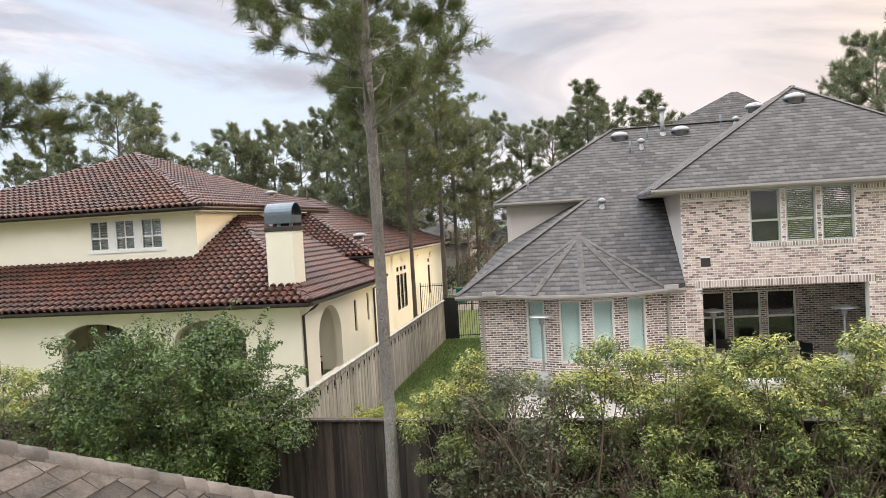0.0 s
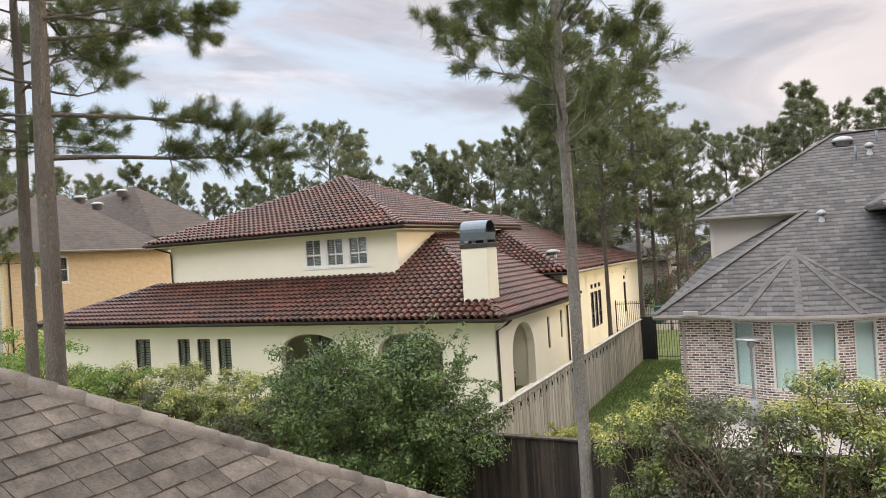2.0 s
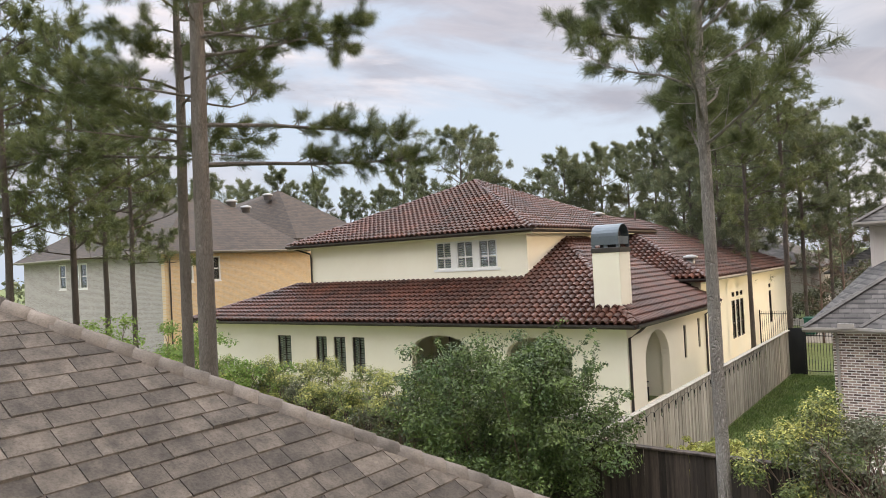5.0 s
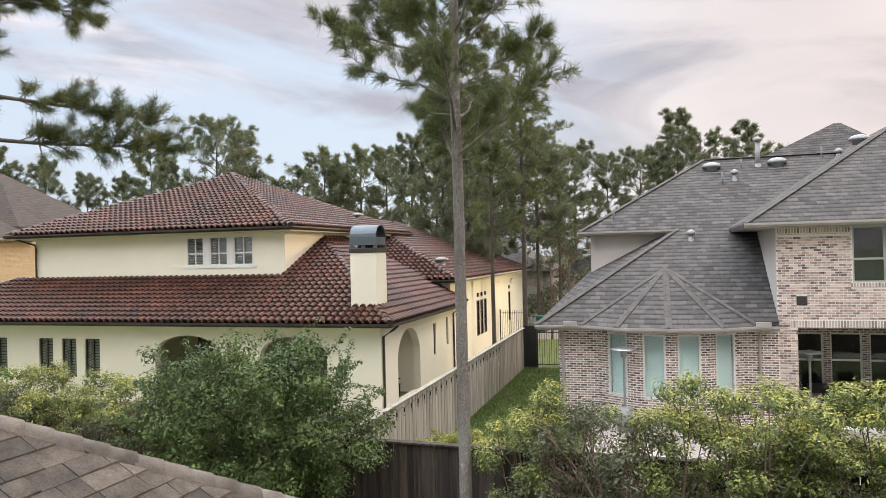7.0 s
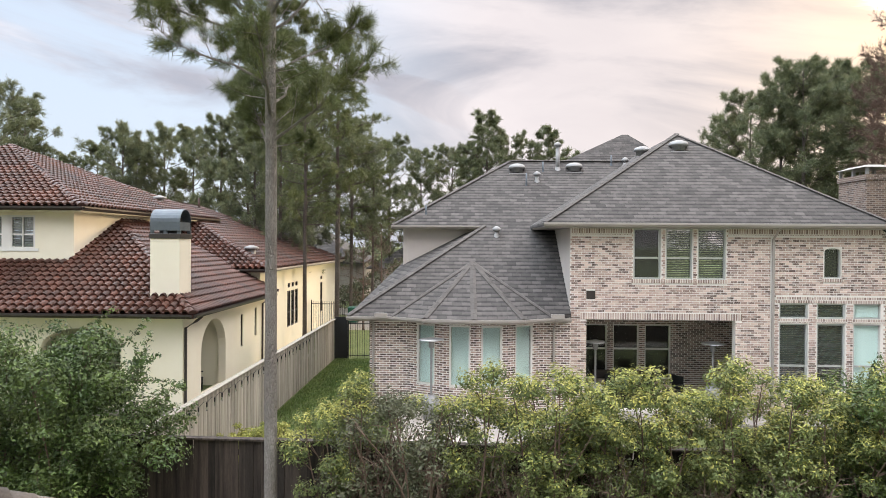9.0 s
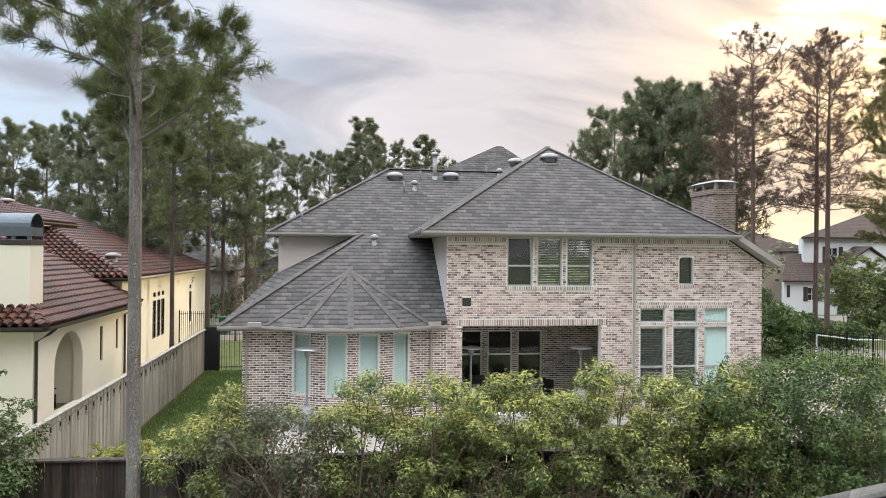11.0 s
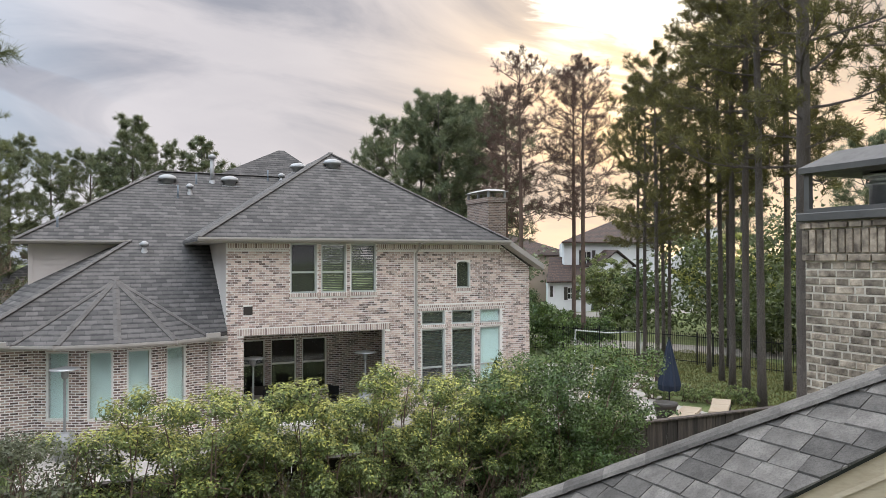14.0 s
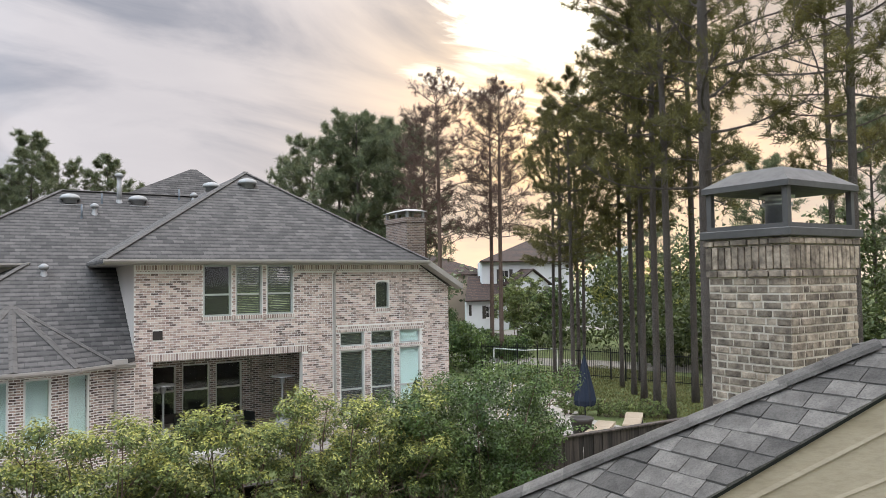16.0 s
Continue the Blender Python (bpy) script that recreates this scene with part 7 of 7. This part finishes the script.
def umbrella(x, y):
    u = thing("patio_umbrella", (x, y, 0), "closed navy canvas patio umbrella on a dark pole", "umbrella")
    bm = bmesh.new()
    tube(bm, [(x, y, 0.05), (x, y, 2.7)], 0.025, 8)
    part("pole", bm, M_IRON, u)
    bm = bmesh.new()
    rings = []
    for z, r in ((0.85, 0.30), (1.05, 0.33), (1.4, 0.27), (1.9, 0.17), (2.3, 0.09), (2.62, 0.02)):
        rings.append([bm.verts.new((x + r * (1 + 0.28 * (k % 2)) * math.cos(k * math.pi / 8), y + r * (1 + 0.28 * (k % 2)) * math.sin(k * math.pi / 8), z + 0.05 * (k % 2 if z < 0.9 else 0))) for k in range(16)])
    for a, b in zip(rings, rings[1:]):
        for k in range(16):
            bm.faces.new((a[k], a[(k + 1) % 16], b[(k + 1) % 16], b[k]))
    part("canopy", bm, M_UMBRELLA, u)
    bm = bmesh.new()
    lathe(bm, (x, y, 0), [(0.28, 0.03), (0.28, 0.08), (0.06, 0.12)], 14)
    part("base", bm, M_IRON, u)


umbrella(17.6, 19.0)


def lounger(x, y, turn):
    s = thing("sun_lounger", (0, 0, 0), "low sun lounger with a beige cushion", "lounger", "loungers by the pool")
    for yy in (-0.3, 0.27):
        part("side_rail", boxes((-0.95, 0.95, yy, yy + 0.03, 0.24, 0.29)), M_WICKER, s)
    for a, b in itertools.product((-0.85, 0.8), (-0.3, 0.26)):
        part("leg", boxes((a, a + 0.05, b, b + 0.04, 0.03, 0.26)), M_WICKER, s)
    part("cushion", boxes((-0.95, 0.35, -0.3, 0.3, 0.29, 0.38), bevel=0.03), M_CUSHION, s)
    bm = bmesh.new()
    prism(bm, [(0.35, -0.3, 0.29), (1.0, -0.3, 0.36), (0.99, -0.3, 0.45), (0.33, -0.3, 0.38)], (0, 0.6, 0))
    part("backrest", bm, M_CUSHION, s)
    s.location, s.rotation_euler[2] = (x, y, 0), turn
    return s


L0 = lounger(15.6, 19.2, 0.5)
copy_thing(L0, pose(16.9, 17.6, 0, 0, 0, 30))
copy_thing(L0, pose(14.4, 17.9, 0, 0, 0, 25))
copy_thing(L0, pose(18.9, 18.0, 0, 0, 0, 40))
pot = thing("planter", (16.6, 18.1, 0), "dark round planter pot", "planter")
bm = bmesh.new()
lathe(bm, (16.6, 18.1, 0.03), [(0.26, 0), (0.36, 0.55), (0.40, 0.58), (0.40, 0.66), (0.33, 0.66), (0.3, 0.6)], 18)
part("pot", bm, M_WICKER, pot, "", True)
bm = bmesh.new()
lathe(bm, (16.6, 18.1, 0.56), [(0.3, 0), (0.3, 0.06)], 16)
part("soil", bm, M_CUSHION, pot)
pole = thing("pool_pole", (16.4, 22.0, 0), "leaning yellow pool pole", "pole")
bm = bmesh.new()
tube(bm, [(16.4, 22.0, 0.03), (16.9, 22.2, 1.5)], 0.025, 8)
part("shaft", bm, plain("yellow_plastic", (0.6, 0.42, 0.03), (0.66, 0.48, 0.05), 0.5, relief=0.02), pole)

goal = thing("goal_frame", (25.5, 32.8, 0), "white tubular goal frame on the lawn", "goal")
a, b = Vector((24.5, 34.0, 0)), Vector((27.2, 31.6, 0))
for p in (a, b):
    bm = bmesh.new()
    tube(bm, [p, p + Vector((0, 0, 1.3))], 0.03, 8)
    part("post", bm, M_TRIM, goal)
bm = bmesh.new()
tube(bm, [a + Vector((0, 0, 1.3)), (a + b) / 2 + Vector((0, 0, 1.18)), b + Vector((0, 0, 1.3))], 0.035, 8)
part("crossbar", bm, M_TRIM, goal)
bm = bmesh.new()
tube(bm, [a + Vector((0, 0, 1.3)), a + Vector((-0.5, -0.6, 0))], 0.035, 8)
part("stay", bm, M_TRIM, goal)


def iron_fence(label, pts, hgt=1.5, step=0.11, name="iron_fence"):
    f = thing(name, (*pts[0], 0), label, "fence")
    verts, faces = [], []
    for a, b in zip(pts, pts[1:]):
        a, b = Vector((*a, 0)), Vector((*b, 0))
        ln = (b - a).length
        way = (b - a) / ln
        side = Vector((-way.y, way.x, 0))
        for z in (0.15, hgt - 0.18):
            bm = bmesh.new()
            prism(bm, [a + side * 0.015 + Vector((0, 0, z)), a - side * 0.015 + Vector((0, 0, z)), a - side * 0.015 + Vector((0, 0, z + 0.035)), a + side * 0.015 + Vector((0, 0, z + 0.035))], b - a)
            part("rail", bm, M_IRON, f)
        for i in range(int(ln / 2.2) + 1):
            p = a + way * min(i * 2.2, ln)
            part("post", boxes((p.x - 0.03, p.x + 0.03, p.y - 0.03, p.y + 0.03, 0, hgt + 0.06)), M_IRON, f)
        for i in range(int(ln / step)):
            p = a + way * (i * step)
            k = len(verts)
            for dx, dy in ((-0.008, -0.008), (0.008, -0.008), (0.008, 0.008), (-0.008, 0.008)):
                verts.append((p.x + dx - pts[0][0], p.y + dy - pts[0][1], 0.05))
                verts.append((p.x + dx - pts[0][0], p.y + dy - pts[0][1], hgt))
            for q in range(4):
                faces.append((k + 2 * q, k + (2 * q + 2) % 8, k + (2 * q + 3) % 8, k + 2 * q + 1))
    tagged(raw("picket_infill", verts, faces, M_IRON, f), kind="stuff")


iron_fence("black iron picket fence round the pool garden", [(20.5, 40.0), (25.6, 31.4), (27.4, 26.5), (29.8, 19.0), (31.0, 6.0)], 1.6)
iron_fence("black iron gate between two houses", [(-5.36, 33.1), (-3.1, 33.1)], 1.8)
iron_fence("black iron fence beside the stucco wing", [(-9.1, 42.5), (-7.0, 42.5)], 1.9)
bm = boxes((-6.0, -5.4, 33.1, 33.15, 0, 1.95))
f = thing("screen_fence", (-5.97, 33.1, 0), "black solid screen fence panel", "fence")
part("panel", bm, M_IRON, f)

wheelie = thing("wheeled_bin", (-7.4, 47.8, 0), "green plastic wheeled bin on the driveway", "bin")
bm = bmesh.new()
prism(bm, [(-7.66, 47.5, 0.08), (-7.14, 47.5, 0.08), (-7.08, 47.44, 1.0), (-7.72, 47.44, 1.0)], (0, 0.7, 0))
part("body", bm, M_GREEN_BIN, wheelie)
part("lid", boxes((-7.75, -7.05, 47.4, 48.2, 1.0, 1.09), bevel=0.03), M_GREEN_BIN, wheelie)
for x in (-7.7, -7.16):
    bm = bmesh.new()
    tube(bm, [(x, 48.15, 0.12), (x + 0.06, 48.15, 0.12)], 0.12, 12)
    part("wheel", bm, M_IRON, wheelie)


# ---- roof fittings ----
def roof_dome(x, y, z, r=0.36):
    d = thing("roof_vent", (x, y, z - 0.1), "round pale metal roof vent", "vent", "round vents on the grey roof")
    bm = bmesh.new()
    lathe(bm, (x, y, z - 0.1), [(r * 0.7, 0), (r * 0.7, 0.16), (r, 0.18), (r * 1.02, 0.24), (r * 0.85, 0.32), (r * 0.45, 0.38), (0.04, 0.40)], 20)
    part("hood", bm, M_STEEL, d, "", True)
    part("flashing", boxes((x - r, x + r, y - 0.3, y - 0.28, z - 0.18, z - 0.14)), M_STEEL, d)


for x, y, z in ((2.27, 30.95, 8.57), (4.73, 31.04, 8.63), (8.04, 27.15, 9.04), (7.4, 30.0, 9.2)):
    roof_dome(x, y, z)


def roof_pipe(x, y, z, hgt, r, mat, label, hood=False):
    p = thing("vent_pipe", (x, y, z - 0.2), label, "pipe")
    bm = bmesh.new()
    tube(bm, [(x, y, z - 0.2), (x, y, z + hgt)], r, 10)
    part("pipe", bm, mat, p, "", True)
    bm = bmesh.new()
    lathe(bm, (x, y, z - 0.12), [(r * 1.8, 0), (r * 1.5, 0.08), (r * 1.1, 0.18)], 12)
    part("boot", bm, mat, p)
    if hood:
        bm = bmesh.new()
        lathe(bm, (x, y, z + hgt - 0.05), [(r * 1.1, 0), (r * 1.9, 0.03), (r * 1.9, 0.12), (r * 0.5, 0.2)], 12)
        part("cowl", bm, mat, p, "", True)


GREY_PIPE = "thin grey vent pipe on the shingle roof"
for x, y, z, hgt, r, hood in ((2.58, 29.83, 7.85, 0.5, 0.035, False), (3.05, 30.15, 8.05, 0.25, 0.08, True), (4.03, 31.08, 8.66, 1.0, 0.09, True), (1.21, 26.54, 5.7, 0.2, 0.08, True), (-1.49, 27.84, 6.55, 0.35, 0.035, False), (3.38, 30.9, 8.54, 0.4, 0.035, False), (6.4, 31.4, 8.9, 0.4, 0.035, False), (7.0, 31.4, 8.9, 0.15, 0.08, True)):
    roof_pipe(x, y, z, hgt, r, M_STEEL if hood else M_SLATE_METAL, GREY_PIPE if not hood else "hooded grey vent pipe on the shingle roof", hood)
for x, y, z, hgt, r, mat, hood in ((-15.34, 35.6, 7.32, 0.25, 0.17, M_STEEL, True), (-15.85, 35.0, 7.55, 0.3, 0.05, M_TILE_RIDGE, False), (-15.72, 33.1, 7.49, 0.35, 0.05, M_TILE_RIDGE, False), (-15.9, 42.4, 7.3, 0.7, 0.06, M_TILE_RIDGE, False), (-10.0, 33.4, 4.75, 0.35, 0.18, M_STEEL, True), (-12.3, 50.0, 5.7, 0.3, 0.18, M_STEEL, True), (-12.8, 46.0, 6.0, 0.5, 0.05, M_STEEL, False)):
    roof_pipe(x, y, z, hgt, r, mat, "pale hooded vent on the tile roof" if hood else "thin pipe on the tile roof", hood)


# ---- patio things ----
def heater(x, y, hgt=2.2):
    p = thing("patio_heater", (x, y, 0), "steel patio heater with a wide round reflector", "heater", "patio heaters")
    bm = bmesh.new()
    tube(bm, [(x, y, 0.7), (x, y, hgt - 0.25)], 0.035, 8)
    part("pole", bm, M_STEEL, p)
    bm = bmesh.new()
    lathe(bm, (x, y, 0.03), [(0.24, 0), (0.24, 0.7), (0.05, 0.74)], 14)
    part("base", bm, M_STEEL, p, "", True)
    bm = bmesh.new()
    lathe(bm, (x, y, hgt - 0.3), [(0.06, 0), (0.09, 0.05), (0.09, 0.2), (0.05, 0.24)], 12)
    part("burner", bm, M_STEEL, p, "", True)
    bm = bmesh.new()
    lathe(bm, (x, y, hgt - 0.05), [(0.40, 0), (0.38, 0.02), (0.16, 0.06), (0.05, 0.085)], 20)
    part("reflector", bm, M_FLUE, p, "", True)


heater(-0.97, 21.8, 2.5)
heater(4.4, 23.9)
heater(8.2, 23.7)


def chair(x, y, z, turn, mat):
    c = thing("patio_chair", (0, 0, 0), "dark metal patio chair", "chair", "patio chairs")
    part("seat", boxes((-0.25, 0.25, -0.25, 0.25, 0.42, 0.46), bevel=0.01), mat, c)
    for a, b in itertools.product((-0.24, 0.20), (-0.24, 0.20)):
        part("leg", boxes((a, a + 0.04, b, b + 0.04, 0, 0.42)), mat, c)
    part("backrest", boxes((-0.25, 0.25, 0.22, 0.26, 0.46, 0.92), bevel=0.01), mat, c)
    for a in (-0.27, 0.23):
        part("armrest", boxes((a, a + 0.04, -0.22, 0.24, 0.62, 0.66)), mat, c)
    c.location, c.rotation_euler[2] = (x, y, z), turn
    return c


C0 = chair(-9.6, 25.1, 0.12, 1.2, M_IRON)
for x, y, t in ((5.2, 24.6, 20), (6.3, 24.9, 170), (7.1, 24.4, -60)):
    copy_thing(C0, pose(x, y, 0.03, 0, 0, t))
sofa = thing("outdoor_sofa", (5.6, 25.6, 0), "dark wicker outdoor sofa with pale cushions", "sofa")
part("frame", boxes((4.7, 6.8, 25.3, 26.1, 0.03, 0.42), bevel=0.02), M_WICKER, sofa)
part("back", boxes((4.7, 6.8, 26.0, 26.15, 0.42, 0.85), bevel=0.02), M_WICKER, sofa)
for k in range(3):
    part("cushion", boxes((4.75 + k * 0.68, 5.4 + k * 0.68, 25.3, 25.98, 0.42, 0.56), bevel=0.04), M_DECK, sofa)

# string lights along the weathered fence
for i in range(26):
    y = 14.2 + i * 0.52
    s = thing("string_light", (-5.9, y, 1.55), "small black pendant bulb on a fence string", "lamp", "string lights on the fence")
    bm = bmesh.new()
    tube(bm, [(-5.9, y, 1.70), (-5.9, y, 1.60)], 0.018, 6)
    part("socket", bm, M_IRON, s)
    bm = bmesh.new()
    lathe(bm, (-5.9, y, 1.50), [(0.005, 0), (0.022, 0.02), (0.026, 0.05), (0.016, 0.10)], 8)
    part("bulb", bm, M_GLASS, s)
bm = bmesh.new()
tube(bm, [(-5.9, 14.0 + k * 0.26, 1.75 - 0.05 * (k % 2)) for k in range(54)], 0.006, 4)
cord = thing("light_cord", (-5.9, 14.0, 1.7), "thin black cord of lights along the fence", "cable")
part("cord", bm, M_IRON, cord)

# ---- the brick coat of the front wall ----
for house, skip in BRICKS:
    lay_bricks(house, skip, 3.41, 14.47, 5.92, lambda z: 14.47 if z < 5.1 else 14.47 - (z - 5.1) / 0.82 * 1.27, lambda x, z: 4.3 < x < 9.5 and 3.3 < z < 5.0)
